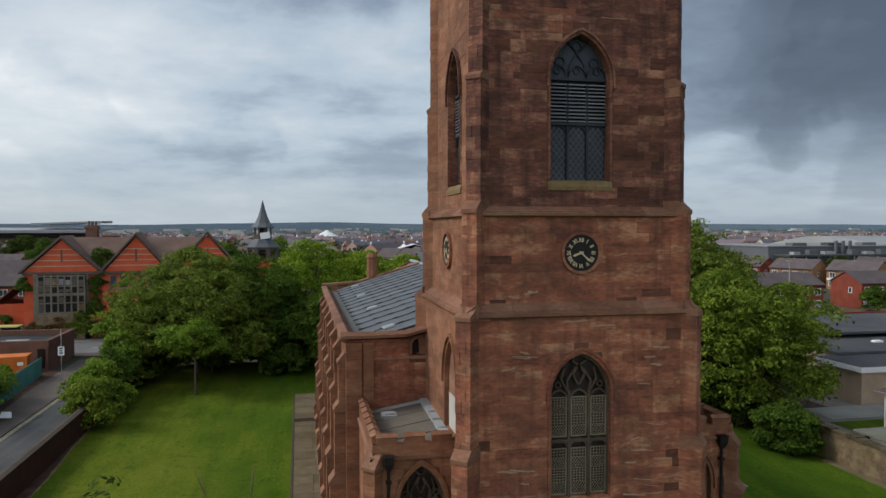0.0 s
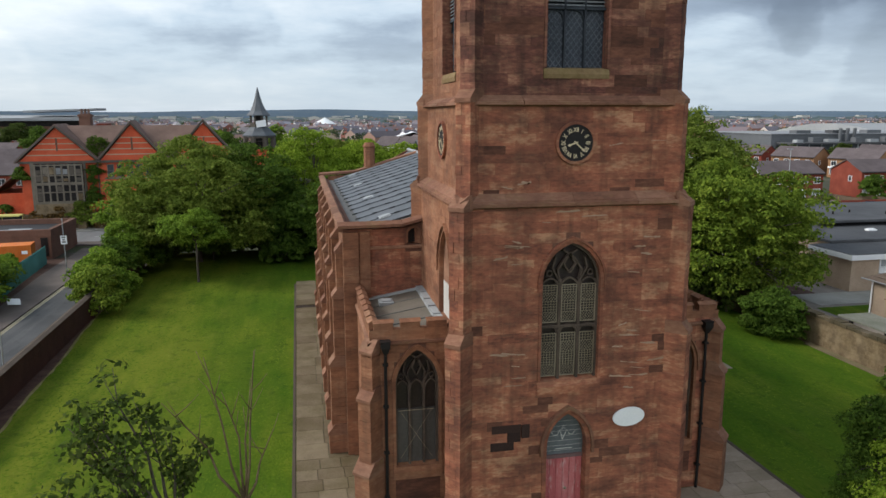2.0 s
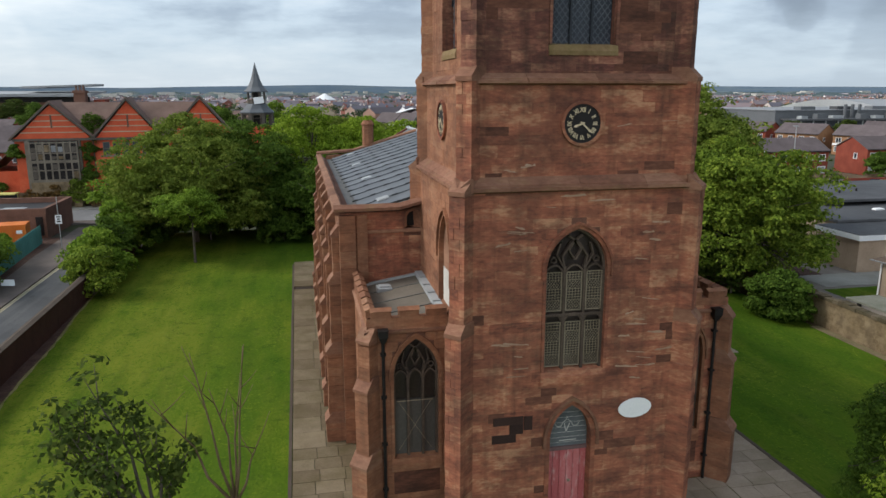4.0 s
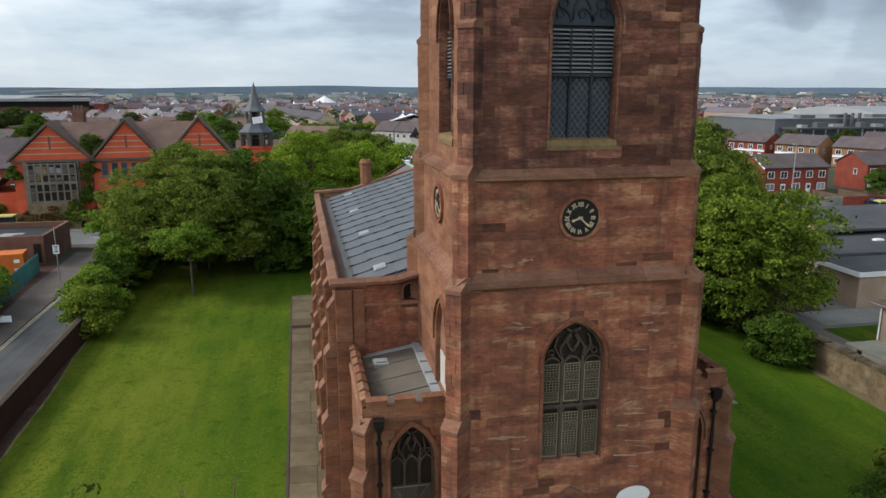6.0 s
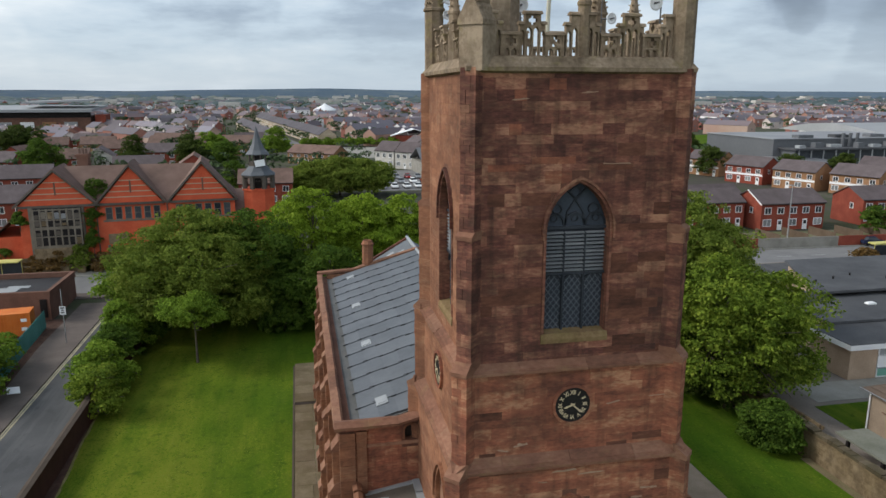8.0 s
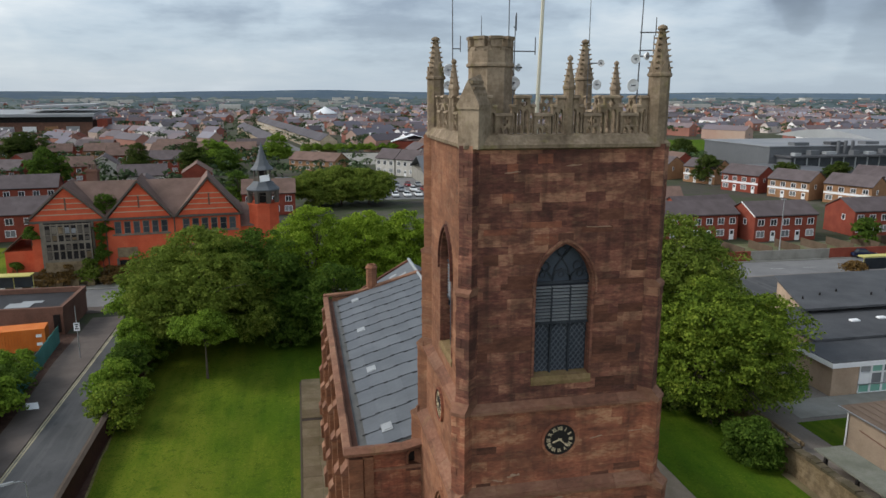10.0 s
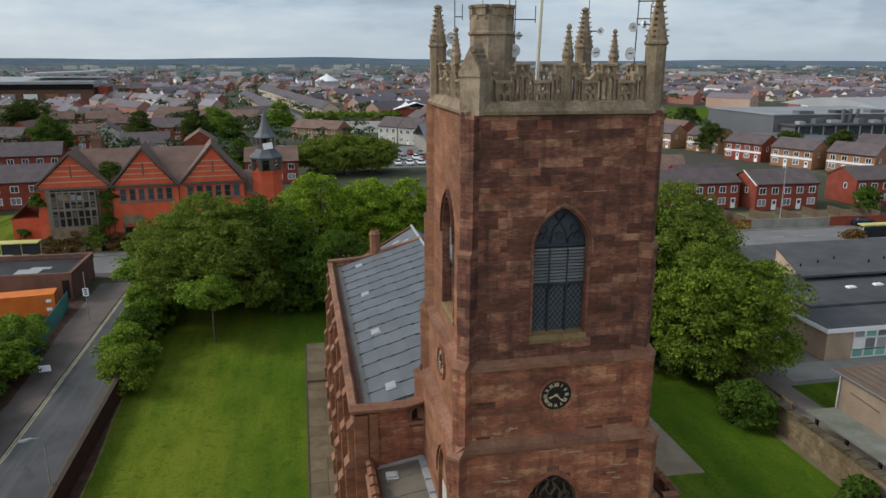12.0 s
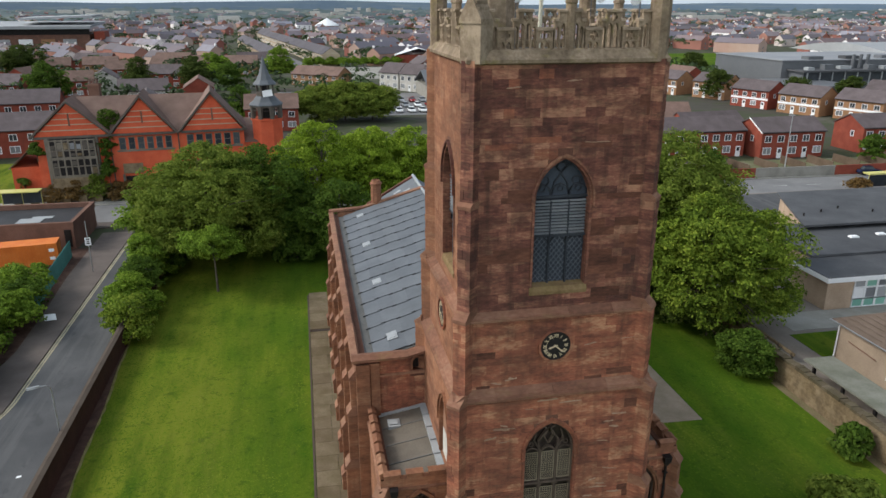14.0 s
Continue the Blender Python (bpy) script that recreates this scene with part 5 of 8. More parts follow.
def sheet(x0, x1, y0, y1, height, lift=0.0, nx=20, ny=20, skirt=1.0):
    b = Build()
    verts = [(x0 + (x1 - x0) * i / nx, y0 + (y1 - y0) * j / ny) for j in range(ny + 1) for i in range(nx + 1)]
    top = [(x, y, height(x, y) + lift) for x, y in verts]
    faces = [(j * (nx + 1) + i, j * (nx + 1) + i + 1, (j + 1) * (nx + 1) + i + 1, (j + 1) * (nx + 1) + i) for j in range(ny) for i in range(nx)]
    b.add(top, faces)
    if skirt:
        rim = [j for j in range(nx + 1)] + [(j + 1) * (nx + 1) - 1 for j in range(1, ny + 1)] + [ny * (nx + 1) + i for i in range(nx - 1, -1, -1)] + [j * (nx + 1) for j in range(ny - 1, 0, -1)]
        n = len(rim)
        b.add([top[k] for k in rim] + [(top[k][0], top[k][1], top[k][2] - skirt) for k in rim], [(i, i + n, (i + 1) % n + n, (i + 1) % n) for i in range(n)])
    return b


solo("ground", Build().rings([[(4400 * math.cos(a * math.pi / 24), 4400 * math.sin(a * math.pi / 24), z) for a in range(48)] for z in (-1.5, -0.95)]), GROUND, "flat town ground reaching the horizon", "ground", "structure")
solo("lawn", sheet(-15.53, 34.4, -12, 82, lawn_height, 0.0, 50, 60, 1.2), GRASS, "mown green churchyard lawn with paler patches", "lawn", "structure")
PLANK = random.Random(3)


def flags(name, x0, x1, y0, y1, z, cols, size, label, thick=0.05, material=FLAGSTONE):
    base = solo(name, Build().box(x0, x1, y0, y1, z - 0.3, z), PAVING, label, "path", "structure")
    n = max(1, round((y1 - y0) / size))
    for k in range(n):
        ya, yb = y0 + (y1 - y0) * k / n, y0 + (y1 - y0) * (k + 1) / n
        cuts = [x0] + sorted(x0 + (x1 - x0) * (i + PLANK.uniform(-0.12, 0.12)) / cols for i in range(1, cols)) + [x1]
        for a, b in zip(cuts, cuts[1:]):
            d = PLANK.uniform(0.0, 0.012)
            me = Build().box(a + 0.012, b - 0.012, ya + 0.012, yb - 0.012, z, z + thick + d).mesh("flagstone")
            LATE.append((base, me, None, material))


flags("path", -0.42, 2.6, 12.0, 29.6, 0.0, 3, 0.95, "flagstone path along the church wall")
flags("path", -0.42, 2.2, 29.6, 55.6, 0.0, 2, 1.5, "flagstone path along the nave")
flags("path", -0.42, 1.3, 55.6, 64.0, 0.22, 1, 1.6, "raised flagstone landing at the end of the nave")
flags("path", 13.2, 16.38, 12.0, 24.15, -0.03, 4, 0.85, "crazy flagstone path before the tower", material=PATH_PALE)
flags("path", 16.4, 19.4, 12.0, 30.0, -0.03, 3, 0.85, "crazy flagstone path beside the porch", material=PATH_PALE)
SOIL_KERB = surface("dark_stone_edging", [(0.060, 0.046, 0.036), (0.090, 0.070, 0.055)], mix=(0.3, 0.4, 0.3))
outline_kerb = Build().box(19.42, 19.58, 12.0, 30.0, -0.4, 0.03)
solo("kerb", Build().box(-0.58, -0.44, 12, 64.0, -0.3, 0.07), SOIL_KERB, "dark stone edging along the path", "kerb", "structure")
solo("kerb", outline_kerb, SOIL_KERB, "dark stone edging between path and lawn", "kerb", "structure")
solo("paved_apron", sheet(17.2, 26.0, 37.0, 56.0, lawn_height, 0.03, 10, 6, 0.3), PATH_PALE, "worn grey concrete apron beside the nave", "paving", "structure")
solo("road", sheet(-22.25, -16.55, -40, 92, lambda x, y: -0.9, 0.0, 2, 10, 0.04), ASPHALT, "grey asphalt side street", "road", "structure")
def outline(points, z, drop):
    """A flat sheet with that outline (x, y), seen from above, with a small step down."""
    return Build().plate([(x, y) for x, y in points], (), 0.0, drop, Matrix.Translation((0, 0, z)) @ pose(0, 0, 0, -90))


bend = [(-22.3 - 4.5 * (1 - math.cos(a * math.pi / 16)), 49.5 - 6.5 * math.sin(a * math.pi / 16)) for a in range(9)]
solo("pavement", outline([(-22.3, 92)] + bend + [(-40, 42.6), (-40, 44.6), (-29, 45.0), (-26.0, 48), (-24.9, 58), (-25.2, 66), (-25.9, 76), (-26.1, 92)], -0.80, 0.12), PAVING, "grey asphalt pavement with a rounded kerb", "pavement", "structure")
solo("side_road", outline([(-22.2, 29), (-22.2, 51), (-27.5, 43.0), (-60, 42.4), (-60, 34), (-27, 34)], -0.905, 0.04), ASPHALT, "asphalt side turning", "road", "structure")
solo("pavement", outline([(-22.3, -40), (-22.3, 26), (-24.5, 32), (-27, 33.6), (-40, 33.6), (-40, 32), (-27, 31.5), (-24.6, 27), (-24.6, -40)], -0.80, 0.12), PAVING, "grey asphalt pavement with a rounded kerb", "pavement", "structure")
solo("pavement", sheet(-16.5, -15.9, -40, 82, lambda x, y: -0.80, 0.0, 2, 10, 0.12), PAVING, "narrow pavement below the churchyard wall", "pavement", "structure")
WALLBRICK = surface("dark_wall_brick", [(0.032, 0.018, 0.015), (0.054, 0.027, 0.022), (0.077, 0.038, 0.029)], mix=(0.3, 0.4, 0.3), scale=1.5)
yard_wall = thing("churchyard_wall", (-15.35, 20, 0), "dark brick churchyard wall with stone coping", "wall")
part("wall", Build().box(-15.86, -15.54, -12, 75, -0.9, 1.7), WALLBRICK, yard_wall)
for k in range(58):
    part("coping_stone", Build().rings([[(-15.97, y, 1.7), (-15.48, y, 1.7), (-15.48, y, 1.74), (-15.74, y, 1.80), (-15.97, y, 1.76)] for y in (75 - 1.5 * k - 0.01, 75 - 1.5 * k - 1.49)]), SOIL_KERB, yard_wall)

YELLOW_LINE = surface("worn_yellow_paint", [(0.34, 0.30, 0.20), (0.46, 0.41, 0.28)], mix=(0.0, 0.5, 0.5), scale=2, dirt=0.5, dirt_colour=(0.14, 0.135, 0.12))
ROAD_WHITE = surface("worn_white_paint", [(0.35, 0.35, 0.34), (0.48, 0.48, 0.47)], mix=(0.0, 0.5, 0.5), scale=2, dirt=0.4, dirt_colour=(0.15, 0.15, 0.15))


def strip(points, width, z, thick=0.006):
    b = Build()
    left, right = [], []
    for k, p in enumerate(points):
        a, c = points[max(k - 1, 0)], points[min(k + 1, len(points) - 1)]
        d = math.hypot(c[0] - a[0], c[1] - a[1])
        ox, oy = -(c[1] - a[1]) / d * width / 2, (c[0] - a[0]) / d * width / 2
        left.append((p[0] + ox, p[1] + oy, z))
        right.append((p[0] - ox, p[1] - oy, z))
    rings = [[l, r, (r[0], r[1], z + thick), (l[0], l[1], z + thick)] for l, r in zip(left, right)]
    return b.rings(rings)


for off in (0.10, 0.32):
    solo("yellow_line", strip([(-22.3 + off, 90), (-22.3 + off, 72)] + [(x + off * (1 - k / 9), y - off * k / 9) for k, (x, y) in enumerate(bend)] + [(-40, 42.6 - off)], 0.15, -0.893), YELLOW_LINE, "worn double yellow line along the kerb", "road marking", "structure")
for k in range(5):
    for row in (0, 1):
        solo("give_way_mark", Build().box(-21.6 + 1.05 * k, -20.95 + 1.05 * k, 94.2 + 0.55 * row, 94.4 + 0.55 * row, -0.797, -0.79), ROAD_WHITE, "white dashed give-way line", "road marking", "structure")
solo("litter", Build().box(-0.14, 0.14, -0.1, 0.1, 0, 0.02, Matrix.Translation((-18.6, 40.0, -0.89)) @ pose(0, 0, 0, 0, 0, 20)), WHITE, "scrap of white litter on the road", "litter")

SOIL = surface("dark_bare_earth", [(0.042, 0.023, 0.017), (0.068, 0.038, 0.029), (0.106, 0.063, 0.046)], mix=(0, 0.6, 0.4), scale=2, bump=0.8)
DRY = surface("dry_grass_edge", [(0.10, 0.10, 0.030), (0.165, 0.150, 0.055), (0.25, 0.215, 0.10)], mix=(0, 0.6, 0.5), scale=1.5, bump=0.8)
erng = random.Random(4)
east = [(-14.50 - 0.95 * min(1.0, max(0.0, (0.8 * k - 46) / 22)) + 0.02 * erng.uniform(-1, 1) + 0.10 * math.sin(k * 0.37) * math.sin(k * 0.11), -12 + 0.8 * k) for k in range(108)]
solo("earth_strip", outline([(-15.55, -12)] + east + [(-15.55, 74)], 0.012, 0.05), SOIL, "bare dark earth along the foot of the wall", "soil", "structure")
edge = [(x + 0.08 + 0.12 * erng.random(), y) for x, y in east]
solo("dry_edge", outline(east[:] + edge[::-1], 0.016, 0.05), DRY, "dry straw-coloured grass along the lawn's edge", "grass", "structure")
solo("soil_strip", outline([(-24.8, 57), (-25.1, 66), (-25.8, 76), (-26.0, 86), (-34, 86), (-34, 50), (-29, 50.2)], -0.82, 0.1), SOIL, "bare earth and litter below the hedge", "soil", "structure")


def turf(x0, x1, y0, y1, n, seed, skip):
    """Tufts of mown grass: short leaning blades over a stretch of lawn."""
    gen = np.random.default_rng(seed)
    x, y = x0 + (x1 - x0) * gen.random(n), y0 + (y1 - y0) * gen.random(n)
    keep = np.array([not any(a < px < b and c < py < d for a, b, c, d in skip) for px, py in zip(x, y)])
    x, y = x[keep], y[keep]
    z = np.array([lawn_height(px, py) for px, py in zip(x, y)])
    n = len(x)
    foot = np.stack((x, y, z), axis=1)
    a = gen.random(n) * 2 * math.pi
    side = np.stack((np.cos(a), np.sin(a), np.zeros(n)), axis=1) * (0.03 + 0.05 * gen.random((n, 1)))
    rise = np.stack((gen.normal(size=n) * 0.12, gen.normal(size=n) * 0.12, 0.006 + 0.014 * gen.random(n)), axis=1)
    verts = np.stack((foot - side, foot + side, foot + rise), axis=1).reshape(-1, 3)
    me = bpy.data.meshes.new("grass")
    me.vertices.add(3 * n)
    me.vertices.foreach_set("co", verts.astype(np.float32).ravel())
    me.loops.add(3 * n)
    me.loops.foreach_set("vertex_index", np.arange(3 * n, dtype=np.int32))
    me.polygons.add(n)
    me.polygons.foreach_set("loop_start", np.arange(0, 3 * n, 3, dtype=np.int32))
    me.update(calc_edges=True)
    return me


BLADES = surface("grass_blades", [(0.034, 0.072, 0.007), (0.064, 0.112, 0.009), (0.100, 0.146, 0.013), (0.160, 0.180, 0.027)], rough=0.9, mix=(0.35, 0.55, 0.0), scale=0.28, bump=0.0, stretch=(1.0, 0.4, 1.0), spec=0.03)
CHURCH = [(-0.7, 17.2, 12, 64), (16.3, 26.1, 36.9, 56.1), (13.0, 19.5, 12, 30.1)]
solo("grass", turf(-14.9, 5.0, 24.0, 74.0, 45000, 5, CHURCH), BLADES, "short uneven blades of the mown lawn", "grass", "stuff")
solo("grass", turf(17.2, 33.6, 24.0, 60.0, 20000, 6, CHURCH), BLADES, "short blades of the lawn below the boundary wall", "grass", "stuff")

# ---- trees and shrubs ----
def leaf_material(name, colours):
    m = surface(name, [tuple(min(0.6, f * v) for f, v in zip((2.08, 1.60, 1.12), c)) for c in colours], rough=0.7, mix=(0.65, 0.35, 0.0), scale=0.5, bump=0.0, spec=0.05)
    nt = m.node_tree
    bsdf, out = nt.nodes["Principled BSDF"], nt.nodes["Material Output"]
    glow = nt.nodes.new("ShaderNodeBsdfTranslucent")
    both = nt.nodes.new("ShaderNodeMixShader")
    both.inputs["Fac"].default_value = 0.4
    nt.links.new(bsdf.inputs["Base Color"].links[0].from_socket, glow.inputs["Color"])
    nt.links.new(bsdf.outputs["BSDF"], both.inputs[1])
    nt.links.new(glow.outputs["BSDF"], both.inputs[2])
    nt.links.new(both.outputs["Shader"], out.inputs["Surface"])
    return m


LEAF_MID = leaf_material("leaves_mid_green", [(0.029, 0.065, 0.013), (0.055, 0.120, 0.021), (0.086, 0.175, 0.029), (0.128, 0.231, 0.044)])
LEAF_DARK = leaf_material("leaves_dark_green", [(0.016, 0.038, 0.010), (0.028, 0.066, 0.014), (0.044, 0.098, 0.020), (0.068, 0.128, 0.030)])
LEAF_LIGHT = leaf_material("leaves_light_green", [(0.043, 0.088, 0.013), (0.075, 0.151, 0.019), (0.113, 0.214, 0.028), (0.156, 0.258, 0.049)])
LEAF_OLIVE = leaf_material("leaves_olive_green", [(0.034, 0.065, 0.015), (0.058, 0.107, 0.024), (0.083, 0.143, 0.032), (0.116, 0.178, 0.048)])
LEAF_FULL = leaf_material("leaves_full_green", [(0.025, 0.056, 0.012), (0.052, 0.103, 0.019), (0.086, 0.159, 0.028), (0.144, 0.227, 0.046)])
LEAF_DEEP = leaf_material("leaves_deep_green", [(0.013, 0.027, 0.009), (0.022, 0.045, 0.014), (0.035, 0.065, 0.020), (0.053, 0.085, 0.027)])
BARK = surface("grey_brown_bark", [(0.05, 0.042, 0.034), (0.085, 0.072, 0.058), (0.12, 0.105, 0.085)], scale=3, mix=(0.1, 0.5, 0.4), bump=0.6)


def leaf_mesh(clumps, per_clump, size, gen, name="crown"):
    """Leaves as small pointed blades scattered in clumps: rows of x, y, z, radius."""
    c = np.repeat(np.asarray(clumps), per_clump, axis=0)
    n = len(c)
    d = gen.normal(size=(n, 3))
    d /= np.linalg.norm(d, axis=1)[:, None]
    d[:, 2] = np.where(d[:, 2] < -0.25, -d[:, 2], d[:, 2])
    r = c[:, 3:4] * (0.62 + 0.50 * gen.random((n, 1)) ** 0.8)
    p = c[:, :3] + d * r * np.array((1.0, 1.0, 0.62))
    up = d * 0.9 + gen.normal(size=(n, 3)) * 0.42 + np.array((0, 0, 0.25))
    up /= np.linalg.norm(up, axis=1)[:, None]
    side = np.cross(up, gen.normal(size=(n, 3)))
    side /= np.linalg.norm(side, axis=1)[:, None]
    along = np.cross(up, side)
    s = size * (0.6 + 0.8 * gen.random((n, 1)))
    verts = np.stack((p - along * s, p + side * s * 0.55, p + along * s, p - side * s * 0.55), axis=1).reshape(-1, 3)
    me = bpy.data.meshes.new(name)
    me.vertices.add(4 * n)
    me.vertices.foreach_set("co", verts.astype(np.float32).ravel())
    me.loops.add(4 * n)
    me.loops.foreach_set("vertex_index", np.arange(4 * n, dtype=np.int32))
    me.polygons.add(n)
    me.polygons.foreach_set("loop_start", np.arange(0, 4 * n, 4, dtype=np.int32))
    me.update(calc_edges=True)
    me.validate()
    return me


def lobes_to_clumps(lobes, gen, density=0.55, clump=0.85):
    rows = []
    for x, y, z, rx, ry, rz in lobes:
        area = 4 * math.pi * ((rx * ry) ** 1.6 / 3 + (rx * rz) ** 1.6 / 3 + (ry * rz) ** 1.6 / 3) ** (1 / 1.6)
        n = max(6, int(area * density / (clump * clump)))
        d = gen.normal(size=(n, 3))
        d /= np.linalg.norm(d, axis=1)[:, None]
        f = 0.74 + 0.36 * gen.random(n) ** 0.8
        for k in range(n):
            if d[k, 2] < -0.75:
                continue
            rows.append((x + d[k, 0] * rx * f[k], y + d[k, 1] * ry * f[k], z + d[k, 2] * rz * f[k], clump * (0.6 + 0.7 * gen.random())))
    return rows


def tree(place, top, lobes, leaves, label, trunk_r=0.25, fork=0.35, size=0.2, seed=1, per_clump=64, density=0.50, clump=0.85, category="tree", name="tree", bend=0.0):
    """A tapered trunk, limbs to each lobe of the crown, and a crown of leaf clumps. Lobes are set off from the trunk's foot."""
    gen = np.random.default_rng(seed)
    x, y, z = place
    ob = thing(name, place, label, category)
    lobes = [(x + a, y + b, z + c, d, e, f) for a, b, c, d, e, f in lobes]
    crown_mid = sum(l[2] for l in lobes) / len(lobes)
    split = z + (crown_mid - z) * fork * 1.3
    trunk = Build()
    trunk.tube([(x, y, z - 0.3), (x + bend * 0.2, y, z + 0.15), (x + bend * 0.5, y, z + (split - z) * 0.5), (x + bend, y, split)], [trunk_r * 1.6, trunk_r * 1.1, trunk_r * 0.9, trunk_r * 0.75], 9)
    part("trunk", trunk, BARK, ob, smooth=True)
    limbs = Build()
    for lx, ly, lz, rx, ry, rz in lobes:
        a, b = Vector((x + bend, y, split - 0.1)), Vector((lx, ly, lz + rz * 0.3))
        mid = a.lerp(b, 0.5) + Vector((gen.normal() * 0.3, gen.normal() * 0.3, 0.4))
        limbs.tube([a, mid, b], [trunk_r * 0.55, trunk_r * 0.36, trunk_r * 0.12], 6)
        for q in range(4):
            e = Vector((lx, ly, lz)) + Vector((gen.normal() * rx * 0.55, gen.normal() * ry * 0.55, gen.normal() * rz * 0.4))
            limbs.tube([mid, mid.lerp(e, 0.5) + Vector((0, 0, 0.2)), e], [trunk_r * 0.22, trunk_r * 0.14, 0.02], 5)
    part("limb", limbs, BARK, ob, smooth=True)
    part("crown", leaf_mesh(lobes_to_clumps(lobes, gen, density, clump), per_clump, size, gen), leaves, ob)
    return ob


def random_lobes(seed, radius, height, low, n, squash=0.75):
    """An uneven crown: lobes round a middle, from low to height above the foot."""
    gen = np.random.default_rng(seed)
    mid = (height + low) / 2
    rows = [(0, 0, mid + (height - low) * 0.08, radius * 0.62, radius * 0.62, (height - low) * 0.40)]
    for k in range(n):
        a = 2 * math.pi * (k + gen.random() * 0.6) / n
        f = 0.45 + 0.25 * gen.random()
        r = radius * (0.36 + 0.18 * gen.random())
        zz = low + r * squash + (height - low - 2 * r * squash) * gen.random() * 0.85
        rows.append((radius * f * math.cos(a), radius * f * math.sin(a), zz, r, r, r * squash))
    rows.append((gen.normal() * radius * 0.15, gen.normal() * radius * 0.15, height - radius * 0.3, radius * 0.36, radius * 0.36, radius * 0.3))
    return rows


# behind the lawn
tree((-10.4, 76.5, 0), 12.3, random_lobes(3, 7.7, 12.6, 1.0, 13), LEAF_OLIVE, "broad spreading olive-green tree behind the lawn", 0.32, seed=3, size=0.147, per_clump=72)
tree((-4.2, 79.5, 0), 11.5, random_lobes(4, 6.2, 11.8, 0.6, 11), LEAF_DARK, "dense dark green tree behind the lawn", 0.3, seed=4, size=0.147, per_clump=72)
tree((1.0, 85.0, 0), 13.4, random_lobes(5, 5.8, 13.5, 1.0, 10), LEAF_LIGHT, "tall fresh green tree behind the nave", 0.3, seed=5, size=0.154, per_clump=66)
tree((7.6, 89.0, 0), 11.6, random_lobes(6, 6.0, 11.9, 1.0, 10), LEAF_LIGHT, "fresh light green tree behind the nave", 0.28, seed=6, size=0.168, per_clump=66)
tree((14.0, 92.0, 0), 10.6, random_lobes(7, 6.0, 11.2, 1.0, 10), LEAF_LIGHT, "light green tree behind the nave", 0.26, seed=7, size=0.168, per_clump=60)
tree((3.5, 74.0, 0), 8.5, random_lobes(8, 4.4, 8.6, 0.8, 8), LEAF_DARK, "dark round-headed tree at the lawn's end", 0.22, seed=8, size=0.154, per_clump=66)
tree((-16.6, 77.0, -0.5), 8.0, random_lobes(9, 3.2, 8.0, 0.8, 8), LEAF_MID, "mid-green tree leaning over the street", 0.22, seed=9, size=0.154, per_clump=66)
tree((-9.25, 66.8, 0), 6.6, random_lobes(10, 2.7, 6.6, 2.7, 7), LEAF_MID, "small round-headed lawn tree with a slim bare trunk", 0.11, fork=0.6, seed=10, size=0.119, per_clump=66, clump=0.55)
# shrubs by the street wall
for k, (x, y, r, h, mat_) in enumerate(((-15.5, 57.4, 2.1, 3.8, LEAF_FULL), (-16.0, 61.4, 2.4, 4.4, LEAF_MID), (-15.9, 65.3, 2.1, 4.6, LEAF_DARK), (-16.2, 69.8, 2.4, 5.4, LEAF_MID))):
    tree((x, y, -0.1), h, random_lobes(20 + k, r, h, 0.1, 6), mat_, "bushy green shrub growing over the churchyard wall", 0.1, seed=20 + k, size=0.126, per_clump=66, clump=0.55, category="shrub", name="shrub")
# undergrowth in darker leaves that paint the shadow below the crowns
for k, (x, y, r, h) in enumerate(((-9.0, 77.0, 3.0, 3.6), (-1.5, 74.8, 2.6, 3.0), (-15.5, 74.5, 2.4, 3.2), (7.5, 72.0, 2.8, 4.0))):
    tree((x, y, -0.1), h, random_lobes(30 + k, r, h, 0.0, 6), LEAF_DARK, "undergrowth below the trees, in dark leaves for the shade", 0.1, seed=30 + k, size=0.224, clump=0.6, category="shrub", name="shrub")
for k in range(7):
    tree((-13.5 + 3.6 * k, 81.0 + 0.8 * (k % 2), -0.3), 3.4, random_lobes(35 + k, 2.5, 3.0 + 0.5 * (k % 3), 0.0, 6), LEAF_DEEP, "dark hedge growth closing the lawn's end", 0.1, seed=35 + k, size=0.182, per_clump=42, clump=0.6, category="shrub", name="shrub")
# beyond the south lawn
tree((34.6, 59.0, 0), 15.0, random_lobes(12, 7.0, 15.3, 3.0, 11), LEAF_OLIVE, "tall olive-green tree by the boundary wall", 0.35, seed=12, size=0.147, per_clump=72)
tree((34.3, 51.8, -0.4), 11.0, random_lobes(13, 6.4, 11.6, 2.8, 14) + [(4.2, -1.6, 4.6, 2.6, 2.6, 2.3), (-2.4, -3.2, 3.8, 2.4, 2.4, 2.0), (1.4, -3.6, 3.4, 2.2, 2.2, 1.8), (5.0, -2.4, 3.4, 2.3, 2.3, 1.9), (3.2, -4.0, 2.8, 2.1, 2.0, 1.7)], LEAF_FULL, "broad leafy tree over the boundary wall", 0.34, seed=13, size=0.140, per_clump=78)
tree((28.5, 62.0, -0.4), 13.0, random_lobes(14, 5.5, 13.0, 2.0, 9), LEAF_MID, "leafy green tree behind the church", 0.3, seed=14, size=0.154, per_clump=66)
